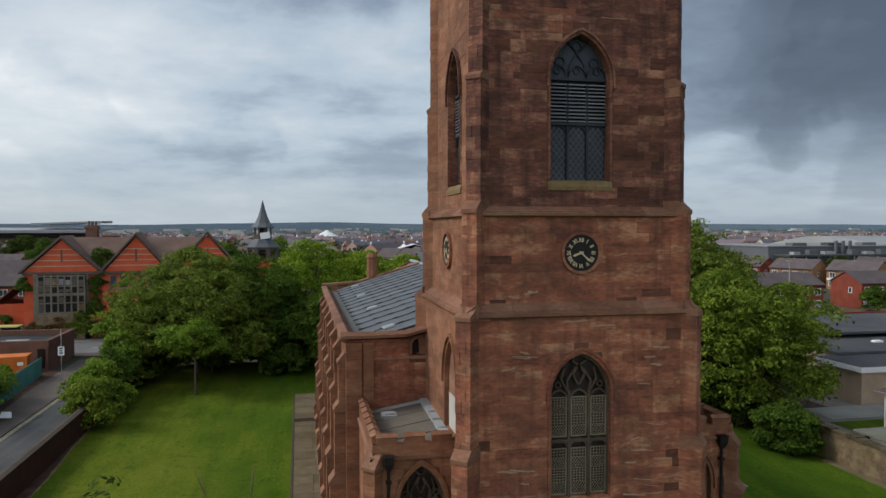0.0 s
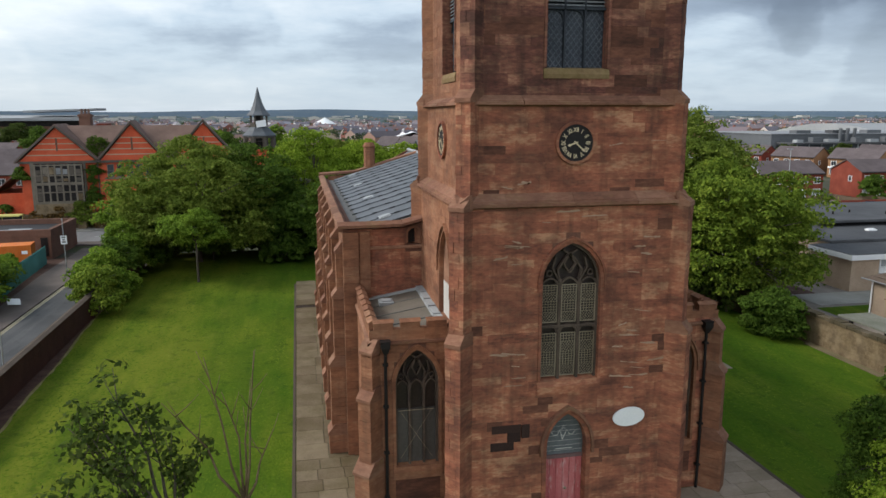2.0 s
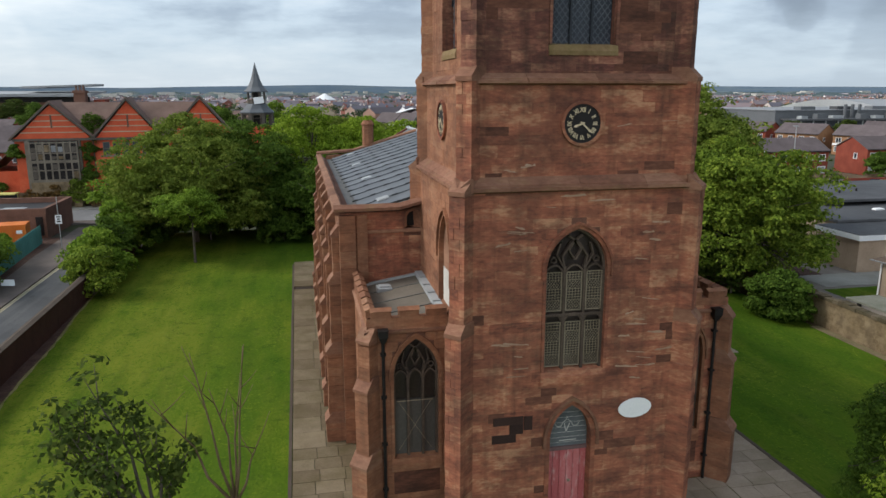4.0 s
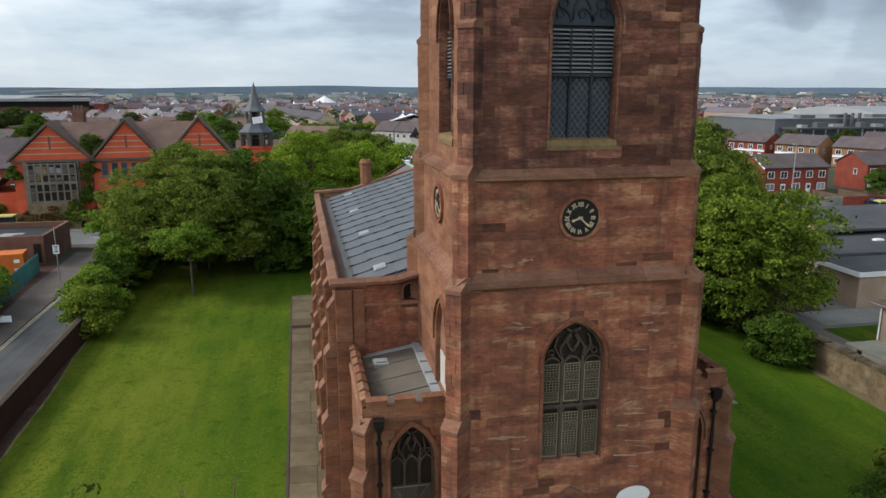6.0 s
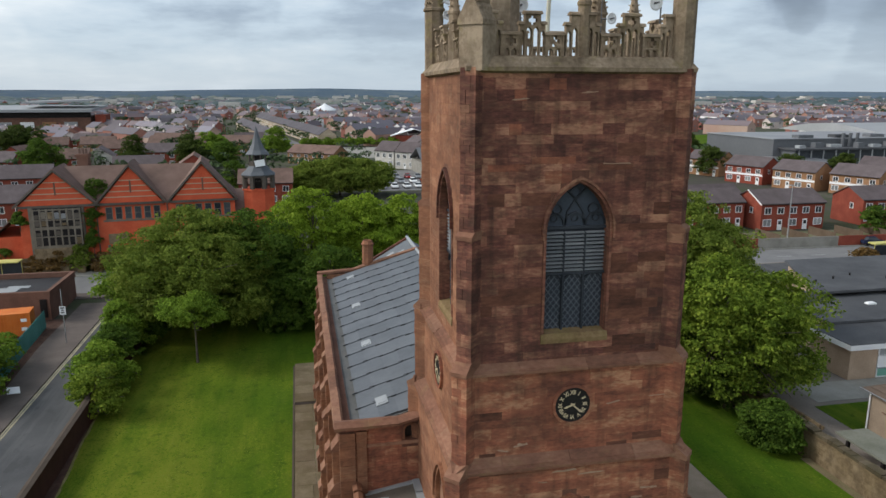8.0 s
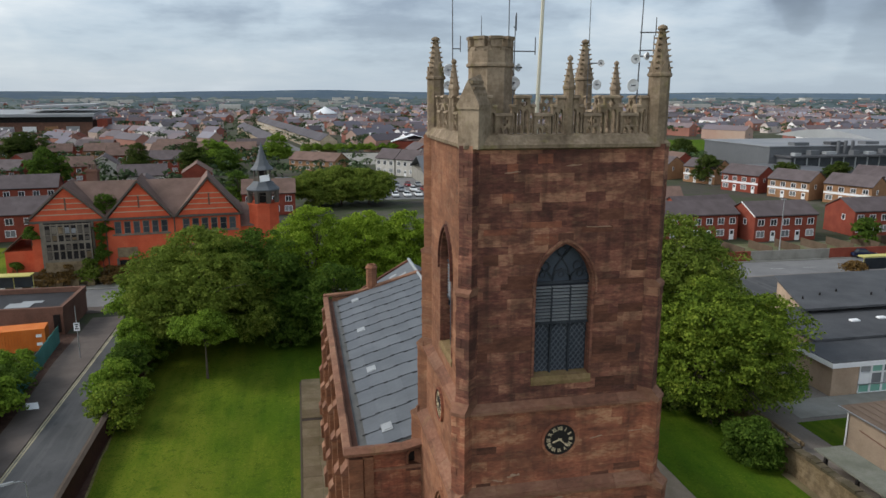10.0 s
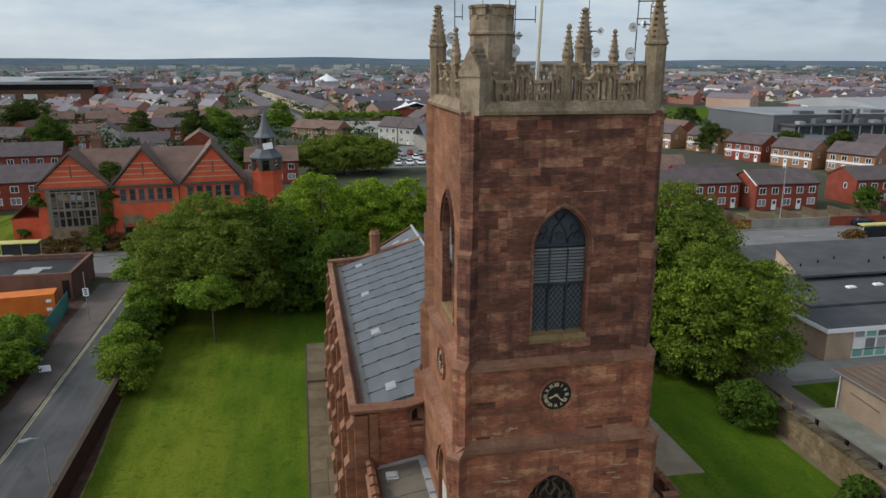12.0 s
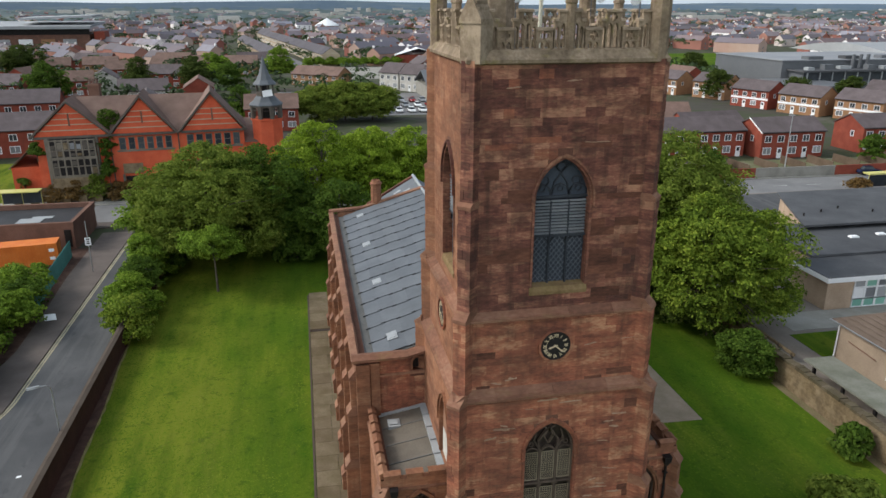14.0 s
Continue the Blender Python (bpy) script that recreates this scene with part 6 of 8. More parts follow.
tree((33.3, 43.2, -0.5), 3.4, random_lobes(15, 1.9, 3.3, 0.0, 7, 0.6) + [(0.0, 0.0, 1.0, 1.9, 2.1, 1.1), (0.5, -0.7, 0.8, 1.3, 1.3, 0.8), (-0.6, 0.6, 0.8, 1.3, 1.3, 0.8)], LEAF_DARK, "clipped dark green shrub at the lawn's edge", 0.12, seed=15, size=0.112, per_clump=66, clump=0.5, category="shrub", name="shrub", density=0.8)
# deep leaf colour here stands in for the shade under the crowns
for k, (x, y, r, h) in enumerate(((33.0, 52.6, 2.7, 5.6), (31.6, 56.0, 2.6, 5.8), (33.6, 49.4, 1.9, 4.2), (30.2, 60.0, 2.6, 5.5))):
    tree((x, y, -0.5), h, random_lobes(44 + k, r, h, 0.0, 7), LEAF_DEEP, "undergrowth below the boundary trees, in dark leaves for the shade", 0.1, seed=44 + k, size=0.154, per_clump=54, clump=0.6, category="shrub", name="shrub")
for k, (x, y, z, r, h, mat_, label) in enumerate(((33.6, 31.8, -0.5, 1.1, 2.0, LEAF_DARK, "low dark shrub below the boundary wall"), (28.6, 26.0, -0.5, 2.0, 2.4, LEAF_OLIVE, "loose yellowish-green shrub on the lawn"))):
    tree((x, y, z), h, random_lobes(40 + k, r, h, 0.0, 6, 0.6), mat_, label, 0.08, seed=40 + k, size=0.168, clump=0.45, category="shrub", name="shrub")
# hedge-like shrubs across the street
for k in range(12):
    y = 30 + 3.6 * k
    tree((-26.6 - 0.9 * (k % 3), y, -0.95), 3.6, random_lobes(50 + k, 2.6 if y > 50 else 2.3, 3.3 + 0.5 * (k % 2), 0.0, 7), (LEAF_DARK, LEAF_MID)[k % 2], "overgrown green shrub behind the pavement", 0.09, seed=50 + k, size=0.140, per_clump=60, clump=0.6, category="shrub", name="shrub")


# sapling and half-dead tree in front of the church
BARK_TAN = surface("dry_tan_bark", [(0.09, 0.062, 0.036), (0.14, 0.098, 0.058), (0.20, 0.145, 0.090)], scale=3, mix=(0.1, 0.5, 0.4), bump=0.6)


def bare_branches(foot, twigs, r, label, leaves=None, seed=0):
    gen = np.random.default_rng(seed)
    ob = thing("young_tree", foot, label, "tree")
    f = Vector(foot)
    wood, clumps = Build(), []
    knot = f + Vector((0.1, 0, twigs[0][2] * 0.56))
    wood.tube([f - Vector((0, 0, 0.2)), f.lerp(knot, 0.5) + Vector((0.05, 0, 0)), knot], [r * 1.3, r, r * 0.85], 7)
    for dx, dy, dz in twigs:
        tip = f + Vector((dx, dy, dz))
        mid = knot.lerp(tip, 0.5) + Vector((gen.normal() * 0.12, gen.normal() * 0.12, 0.15))
        wood.tube([knot, knot.lerp(mid, 0.5) + Vector((dx * 0.1, 0, 0)), mid, mid.lerp(tip, 0.6), tip], [r * 0.7, r * 0.5, r * 0.36, r * 0.24, 0.008], 6)
        for q in range(3):
            s = mid.lerp(tip, 0.2 + 0.25 * q)
            e = s + Vector((gen.normal() * 0.35, gen.normal() * 0.3, 0.45 + 0.4 * gen.random()))
            wood.tube([s, s.lerp(e, 0.5) + Vector((0, 0, -0.03)), e], [r * 0.22, r * 0.16, 0.006], 5)
            if leaves:
                clumps.append((*e, 0.34))
                clumps.append((*s, 0.30))
        if leaves:
            clumps.append((*tip, 0.36))
    part("branch", wood, BARK if leaves else BARK_TAN, ob, smooth=True)
    if leaves:
        part("crown", leaf_mesh(clumps, 26, 0.085, gen), leaves, ob)
    return ob


bare_branches((-1.6, 17.3, 0), ((0.5, 0.1, 9.3), (-0.7, 0.0, 9.25), (0.85, -0.1, 7.15), (-1.8, 0.2, 8.05), (0.35, 0.3, 8.2), (-0.3, -0.2, 8.4)), 0.065, "leafless half-dead young tree", seed=2)
bare_branches((-3.4, 17.3, 0), ((-1.2, 0, 8.75), (-2.2, 0.2, 7.6), (-0.4, 0.1, 7.9), (-2.7, -0.4, 6.0), (0.7, 0.3, 6.4), (-1.6, 0.1, 7.9), (0.2, -0.3, 7.1), (-1.9, 0.6, 6.6), (-1.0, -0.7, 6.9), (0.4, 0.2, 5.9), (-1.4, -0.4, 5.9), (-2.3, 0.4, 6.9)), 0.085, "young leafy tree in front of the church", LEAF_DEEP, 3)
for k, (x, y, z, r, h, mat_) in enumerate(((21.3, 20.6, -0.1, 1.6, 4.7, LEAF_DARK), (20.6, 18.4, -0.1, 1.5, 4.1, LEAF_LIGHT))):
    tree((x, y, z), h, random_lobes(60 + k, r, h, 0.2, 6), mat_, "green shrub beside the flagged path", 0.08, seed=60 + k, size=0.07, per_clump=110, clump=0.45, category="shrub", name="shrub")

# ---- buildings round the churchyard ----
def brick(name, colours, **kw):
    return surface(name, colours, mix=(0.15, 0.45, 0.4), scale=0.8, grain=12, **kw)


BRICK_ORANGE = brick("orange_red_brick", [(0.46, 0.078, 0.036), (0.58, 0.108, 0.050), (0.64, 0.150, 0.075)], dirt=0.3, dirt_colour=(0.30, 0.07, 0.04))
BRICK_RED = brick("red_brick", [(0.165, 0.040, 0.027), (0.225, 0.054, 0.035), (0.280, 0.076, 0.050)], dirt=0.3, dirt_colour=(0.10, 0.035, 0.025))
BRICK_TAN = brick("tan_brick", [(0.235, 0.125, 0.066), (0.300, 0.165, 0.088), (0.365, 0.210, 0.118)], dirt=0.2, dirt_colour=(0.15, 0.085, 0.05))
BRICK_BROWN = brick("brown_brick", [(0.120, 0.066, 0.050), (0.168, 0.090, 0.066), (0.216, 0.120, 0.090)], dirt=0.2)
BRICK_BUFF = brick("buff_brick", [(0.345, 0.251, 0.180), (0.431, 0.324, 0.237), (0.517, 0.388, 0.288)], dirt=0.25, dirt_colour=(0.17, 0.125, 0.095))
MORTAR_BUFF = surface("buff_mortar", [(0.10, 0.08, 0.055), (0.15, 0.12, 0.085)], mix=(0.0, 0.6, 0.4))
STONE_BUFF = surface("buff_stone", [(0.120, 0.085, 0.048), (0.185, 0.138, 0.082), (0.250, 0.192, 0.122)], mix=(0.4, 0.4, 0.4), grain=6, bump=0.6, dirt=0.6, dirt_colour=(0.060, 0.044, 0.028), blotch=1.2)
TILE_BROWN = surface("brown_roof_tiles", [(0.128, 0.083, 0.068), (0.173, 0.113, 0.094), (0.224, 0.149, 0.124)], mix=(0.35, 0.35, 0.3), scale=0.8, dirt=0.3, dirt_colour=(0.054, 0.041, 0.028))
TILE_GREY = surface("brown_grey_roof_tiles", [(0.079, 0.064, 0.066), (0.111, 0.091, 0.094), (0.149, 0.123, 0.127)], mix=(0.35, 0.35, 0.3), scale=0.8, dirt=0.3, dirt_colour=(0.05, 0.042, 0.038))
TIMBER_GREY = surface("grey_timber", [(0.075, 0.064, 0.053), (0.112, 0.098, 0.083), (0.150, 0.131, 0.112)], mix=(0.3, 0.4, 0.3), dirt=0.3)
MULLION = surface("grey_stone_mullions", [(0.126, 0.108, 0.086), (0.192, 0.168, 0.136), (0.258, 0.228, 0.186)], mix=(0.3, 0.4, 0.3), dirt=0.4, dirt_colour=(0.070, 0.060, 0.050))
PANE = surface("dark_window_pane", [(0.02, 0.024, 0.03), (0.045, 0.052, 0.06), (0.08, 0.09, 0.10)], rough=0.15, mix=(0.7, 0.2, 0.1), bump=0.0)
PANE_PALE = surface("curtained_window_pane", [(0.10, 0.11, 0.12), (0.22, 0.23, 0.24), (0.36, 0.37, 0.38)], rough=0.2, mix=(0.7, 0.2, 0.1), bump=0.0)
ORANGE = surface("orange_container_paint", [(0.50, 0.125, 0.022), (0.60, 0.165, 0.03), (0.66, 0.22, 0.06)], rough=0.55, mix=(0.1, 0.5, 0.4), dirt=0.25, dirt_colour=(0.35, 0.10, 0.03))
FELT = surface("dark_roof_felt", [(0.058, 0.060, 0.066), (0.080, 0.083, 0.089), (0.102, 0.105, 0.112)], rough=0.75, mix=(0.2, 0.5, 0.3), scale=0.5, dirt=0.3, dirt_colour=(0.035, 0.035, 0.038))
TEAL = surface("teal_fence_paint", [(0.06, 0.20, 0.19), (0.09, 0.27, 0.25)], rough=0.6, mix=(0.3, 0.4, 0.3))
YELLOW = surface("faded_yellow_paint", [(0.48, 0.44, 0.14), (0.58, 0.54, 0.20)], rough=0.5, mix=(0.2, 0.4, 0.4))
STEEL = surface("galvanised_steel", [(0.30, 0.31, 0.32), (0.42, 0.43, 0.44)], rough=0.45, metal=0.6, mix=(0.2, 0.4, 0.4))
CLAD_GREY = surface("grey_metal_cladding", [(0.101, 0.110, 0.120), (0.123, 0.130, 0.141), (0.144, 0.152, 0.163)], rough=0.5, mix=(0.3, 0.4, 0.3), scale=0.1)
ROOF_PALE = surface("pale_metal_roof", [(0.246, 0.259, 0.271), (0.296, 0.308, 0.320), (0.345, 0.357, 0.370)], rough=0.5, mix=(0.2, 0.5, 0.3), scale=0.1)
MINT = surface("mint_green_panel", [(0.16, 0.36, 0.29), (0.24, 0.46, 0.38)], rough=0.4, mix=(0.6, 0.2, 0.2))
TILE_BUFF = surface("weathered_buff_tiles", [(0.114, 0.086, 0.068), (0.150, 0.114, 0.093), (0.193, 0.150, 0.122)], mix=(0.5, 0.3, 0.2), dirt=0.3, dirt_colour=(0.084, 0.066, 0.052))


def gable_roof(b, x0, x1, y0, y1, eave, ridge, over=0.3, thick=0.14, m=None, along="x"):
    """A pitched roof as a folded slab; the ridge runs along x or y."""
    if along == "x":
        ym = (y0 + y1) / 2
        prof = [(y0 - over, eave - over * (ridge - eave) / (ym - y0)), (ym, ridge), (y1 + over, eave - over * (ridge - eave) / (ym - y0))]
        ring = lambda x: [(x, y, z) for y, z in prof] + [(x, y, z + thick) for y, z in prof[::-1]]
        b.rings([ring(x1 + over), ring(x0 - over)], m)
    else:
        xm = (x0 + x1) / 2
        prof = [(x0 - over, eave - over * (ridge - eave) / (xm - x0)), (xm, ridge), (x1 + over, eave - over * (ridge - eave) / (xm - x0))]
        ring = lambda y: [(x, y, z) for x, z in prof] + [(x, y, z + thick) for x, z in prof[::-1]]
        b.rings([ring(y0 - over), ring(y1 + over)], m)
    return b


def window(parent, m, u, z, w, h, frame_mat, pane_mat, bars=(1, 1), y=0.0, sill=True, name="window"):
    """A framed window on the face y = 0 of a wall's own axes, centred on u, with its foot at z."""
    pane = part(name, Build().box(u - w / 2, u + w / 2, y - 0.03, y + 0.05, z, z + h, m), pane_mat, parent)
    f = Build()
    t = 0.07
    f.box(u - w / 2 - t, u - w / 2 + 0.03, y - 0.08, y, z - t, z + h + t, m).box(u + w / 2 - 0.03, u + w / 2 + t, y - 0.08, y, z - t, z + h + t, m)
    f.box(u - w / 2 + 0.03, u + w / 2 - 0.03, y - 0.08, y, z - t, z + 0.03, m).box(u - w / 2 + 0.03, u + w / 2 - 0.03, y - 0.08, y, z + h - 0.03, z + h + t, m)
    for k in range(1, bars[0] + 1):
        x = u - w / 2 + w * k / (bars[0] + 1)
        f.box(x - 0.035, x + 0.035, y - 0.07, y, z, z + h, m)
    for k in range(1, bars[1] + 1):
        zz = z + h * k / (bars[1] + 1)
        f.box(u - w / 2, u + w / 2, y - 0.065, y, zz - 0.03, zz + 0.03, m)
    part("frame", f, frame_mat, pane)
    return pane


# derelict gabled hall beyond the main road
HALL = Matrix.Translation((-37.3, 110.0, 0)) @ pose(0, 0, 0, 0, 0, 6.5)
hall = thing("gabled_hall", (-22, 116, -0.95), "derelict red brick hall with three timbered gables", "hall")
hb = Build().plate([(-1.0, -0.95), (28.3, -0.95), (28.3, 8.9), (-1.0, 8.9)], (), 0.0, 12.0, HALL)
part("link", Build().box(28.3, 32.5, 0.6, 9.0, -0.95, 6.6, HALL), BRICK_ORANGE, hall)
part("roof", Build().rings([[(x, 0.2, 6.45), (x, 9.2, 8.9), (x, 9.2, 9.05), (x, 0.2, 6.62)][::-1] for x in (28.3, 32.8)], HALL), TILE_BROWN, hall)
part("wall", hb, BRICK_ORANGE, hall)
part("plinth", Build().box(-1.1, 28.4, -0.25, 0.0, -0.95, 1.3, HALL), STONE_BUFF, hall, "pale stone plinth")
part("bay_base", Build().box(0.7, 7.2, -1.05, 0.0, -0.95, 2.75, HALL), STONE_BUFF, hall, "pale stone base below the bay window")
part("wing", Build().box(-5.0, -1.0, 1.5, 11, -0.95, 4.2, HALL), BRICK_ORANGE, hall)
part("wing_plinth", Build().box(-5.1, -1.0, 1.35, 1.5, -0.95, 1.0, HALL), STONE_BUFF, hall)
part("roof", Build().rings([[(-5.3, 1.2, 4.0), (-5.3, 11.2, 4.0), (-5.3, 11.2, 4.15), (-5.3, 1.2, 4.15)], [(-0.9, 1.2, 7.9), (-0.9, 11.2, 7.9), (-0.9, 11.2, 8.05), (-0.9, 1.2, 8.05)]], HALL), TILE_BROWN, hall)
hip = [(-0.4, -0.3, 8.7), (28.7, -0.3, 8.7), (28.7, 12.8, 8.7), (-0.4, 12.8, 8.7), (3.9, 6.2, 13.7), (24.2, 6.2, 13.7)]
part("roof", Build().add(hip + [(x, y, z - 0.2) for x, y, z in hip[:4]], [(0, 1, 5, 4), (1, 2, 5), (2, 3, 4, 5), (3, 0, 4), (0, 6, 7, 1), (1, 7, 8, 2), (2, 8, 9, 3), (3, 9, 6, 0), (6, 9, 8, 7)], HALL), TILE_BROWN, hall, "brown tiled hipped roof with moss")
for u0, u1, apex, top in ((-1.0, 8.9, 3.95, 13.75), (9.4, 18.1, 13.8, 14.2), (19.2, 28.2, 23.8, 14.4)):
    gable = part("gable", Build().plate([(u0 + 0.1, 8.8), (u1 - 0.1, 8.8), (apex, top - 0.3)], (), -0.35, 7.0, HALL), BRICK_ORANGE, hall, "orange brick gable with pale bands")
    for zz in (9.55, 10.35, 11.15, 11.95):
        f = (zz - 8.8) / (top - 0.3 - 8.8)
        a, b = u0 + (apex - u0) * f + 0.15, u1 - (u1 - apex) * f - 0.15
        part("timber", Build().box(a, b, -0.40, -0.34, zz, zz + 0.15, HALL), BRICK_BUFF, gable)
    part("vent", Build().box(apex - 0.12, apex + 0.12, -0.42, -0.34, 10.2, 12.0, HALL), BRICK_BROWN, gable)
    roof = Build()
    for s, e in ((-1, u0), (1, u1)):
        roof.rings([[(e + s * 0.55, y, 8.55), (apex, y, top), (apex, y, top + 0.25), (e + s * 0.55, y, 8.80)][:: (1 if s < 0 else -1)] for y in (8.5, -0.75)], HALL)
    part("gable_roof", roof, TILE_BROWN, gable)
    barge = Build()
    for s, e in ((-1, u0), (1, u1)):
        barge.ribbon([(e + s * 0.5, 8.62), (apex, top - 0.02)], 0.22, -0.82, -0.72, HALL)
    part("bargeboard", barge, TIMBER_GREY, gable)
    part("eaves_beam", Build().box(u0 - 0.1, u1 + 0.1, -0.5, -0.05, 8.45, 8.8, HALL), TIMBER_GREY, gable)
# great stone window of the first bay
great = part("bay_window", Build().box(0.9, 7.0, -0.9, 0.0, 2.9, 8.4, HALL), IRON, hall, "tall grey stone mullioned bay window, partly boarded")
for k in range(8):
    u = 0.95 + 6.0 * k / 7
    part("mullion", Build().box(u - 0.11, u + 0.11, -1.02, -0.85, 2.9, 8.4, HALL), MULLION, great)
for z in (2.7, 4.3, 5.4, 6.7, 8.15):
    part("transom", Build().box(0.8, 7.1, -1.0, -0.84, z, z + (0.42 if z in (2.7, 5.4) else 0.18), HALL), MULLION, great)
brng = random.Random(8)
for k in range(7):
    for z, h in ((3.2, 1.1), (4.55, 0.85), (5.95, 0.75), (6.95, 1.2)):
        if brng.random() < (0.75 if z > 6.9 else 0.35):
            part("boarding", Build().box(1.08 + 6.0 * k / 7, 1.66 + 6.0 * k / 7, -0.95, -0.9, z, z + h * brng.uniform(0.5, 1.0), HALL), (STONE_BUFF, TIMBER_GREY, MULLION, TIMBER_GREY, PANE_PALE)[brng.randrange(5)], great)
part("pier", Build().box(7.1, 7.4, -0.5, 0.0, 0, 8.6, HALL), MULLION, hall)
part("pier", Build().box(0.3, 0.8, -0.5, 0.0, 0, 8.6, HALL), MULLION, hall)
for a, b in ((10.0, 17.8), (19.6, 27.8)):
    n = 6
    for k in range(n):
        u = a + (b - a) * (k + 0.5) / n
        window(hall, HALL, u, 6.35, (b - a) / n - 0.5, 1.75, MULLION, PANE, (0, 1))
    part("sill_band", Build().box(a - 0.2, b + 0.2, -0.12, 0.0, 6.0, 6.25, HALL), MULLION, hall)
    part("boarding", Build().box(a + 0.3, a + 3.1, -0.18, 0.0, 2.7, 4.2, HALL), STONE_BUFF, hall, "boarded pale panel")
    # black box on the wall paints the darkness inside the doorway
    part("doorway", Build().box(a + 0.5, a + 3.0, -0.1, 0.0, -0.9, 2.3, HALL), IRON, hall, "doorway closed by a black panel painting the unlit inside")
    for u in (a + 0.3, a + 3.2, a + 4.9):
        part("pier", Build().box(u - 0.16, u + 0.16, -0.5, -0.05, -0.9, 2.6, HALL), MULLION, hall)
for u in (9.0, 18.6):
    part("downpipe", Build().tube([tuple(HALL @ Vector((u, -0.12, -0.9))), tuple(HALL @ Vector((u, -0.12, 8.7)))], 0.09, 6), TIMBER_GREY, hall)
part("chimney", Build().box(-32.1, -30.5, 117.4, 118.8, 9.0, 15.4).box(-32.25, -30.35, 117.25, 118.95, 15.0, 15.3), BRICK_BROWN, hall)
for x in (-31.8, -31.3, -30.8):
    part("chimney_pot", Build().lathe([(0.20, 15.4), (0.17, 16.1), (0.21, 16.15), (0.15, 16.15)], 8, Matrix.Translation((x, 118.1, 0))), TILE_BROWN, hall)
for u, v, z, r, h in ((8.9, 2.2, 8.8, 2.1, 3.2), (8.9, 0.2, 6.6, 0.9, 2.2), (8.3, -0.7, 1.6, 1.1, 3.6), (8.2, -0.4, 5.4, 0.7, 2.6), (-0.9, -0.3, 5.6, 0.9, 2.4), (-3.6, 1.2, 1.0, 0.8, 1.6)):
    x, y, _ = HALL @ Vector((u, v, 0))
    tree((x, y, z), h, random_lobes(int(300 + u * 7), r, h, 0.0, 6), LEAF_DARK, "wild shrub rooted in the derelict hall", 0.05, seed=int(300 + u * 7), size=0.13, clump=0.45, per_clump=40, category="shrub", name="shrub")
# bell cupola at its end
CUP = (-5.6, 115.3)
cm = Matrix.Translation((*CUP, 0))
cup = thing("cupola_tower", (*CUP, -0.95), "octagonal brick stair tower with a dark flared cupola", "cupola tower")
part("shaft", Build().lathe([(2.45, -0.95), (2.45, 9.7), (2.65, 9.75), (2.65, 10.0)], 8, cm, 0.5), BRICK_ORANGE, cup)
part("bell_stage_core", Build().lathe([(1.3, 10.0), (1.3, 12.0)], 8, cm, 0.5), IRON, cup)
for k in range(8):
    a = math.pi / 4 * (k + 0.5)
    part("post", Build().box(-0.28, 0.28, -0.28, 0.28, 10.0, 12.0, cm @ Matrix.Translation((2.25 * math.cos(a), 2.25 * math.sin(a), 0)) @ pose(0, 0, 0, 0, 0, math.degrees(a))), TIMBER_GREY, cup)
    mm = cm @ pose(0, 0, 0, 0, 0, 45 * k)
    part("arch_panel", Build().plate([(-0.95, 11.25), (0.95, 11.25), (0.95, 12.0), (-0.95, 12.0)][:2] + [(0.95, 12.0), (-0.95, 12.0)], [arch(1.2, 11.3, 11.35, 11.75, 0, 4)], -2.3, -2.15, mm), TIMBER_GREY, cup)
part("cupola_roof", Build().lathe([(2.2, 11.95), (2.75, 12.0), (2.75, 12.15), (2.1, 12.65), (1.6, 13.25), (1.45, 13.4)], 8, cm, 0.5), SLATE, cup, "dark slate flared roof")
part("lantern_core", Build().lathe([(0.75, 13.4), (0.75, 15.2)], 8, cm, 0.5), IRON, cup)
for k in range(8):
    a = math.pi / 4 * (k + 0.5)
    part("lantern_post", Build().tube([tuple(cm @ Vector((1.3 * math.cos(a), 1.3 * math.sin(a), z))) for z in (13.35, 15.2)], 0.13, 6), TIMBER_GREY, cup)
part("lantern_rail", Build().lathe([(1.25, 13.4), (1.42, 13.45), (1.42, 14.0), (1.25, 14.05)], 8, cm, 0.5), TIMBER_GREY, cup)
part("spire", Build().lathe([(1.3, 15.1), (1.88, 15.12), (1.88, 15.28), (1.3, 15.85), (0.85, 16.7), (0.48, 17.8), (0.17, 19.0), (0.02, 19.5)], 8, cm, 0.5), SLATE, cup, "dark slate flared spire")
board = Build().box(-0.75, 0.75, -0.06, 0.0, -0.5, 0.5, cm @ Matrix.Translation((0.4, -1.5, 13.9)) @ pose(0, 0, 0, -12, -8, 4))
part("board", board, WHITE, cup, "loose white board on the slates")

# low brick block, container, fence and street things at the corner
DARK_FELT = surface("black_roof_felt", [(0.020, 0.020, 0.022), (0.032, 0.032, 0.035), (0.048, 0.048, 0.052)], rough=0.6, mix=(0.1, 0.5, 0.4), scale=0.5)
block = thing("flat_roofed_block", (-33, 90, -0.95), "low brown brick block with a flat felted roof", "building")
part("wall", Build().box(-60, -27.6, 86.0, 95.5, -0.95, 1.74), BRICK_BROWN, block)
part("roof", Build().box(-59.6, -28.0, 86.4, 95.1, 1.75, 1.9), DARK_FELT, block)
for a, b, c, d in ((-60, -27.5, 85.95, 86.35), (-60, -27.5, 95.15, 95.6), (-27.95, -27.5, 86.35, 95.15)):
    part("parapet", Build().box(a, b, c, d, 1.74, 2.5), BRICK_BROWN, block)
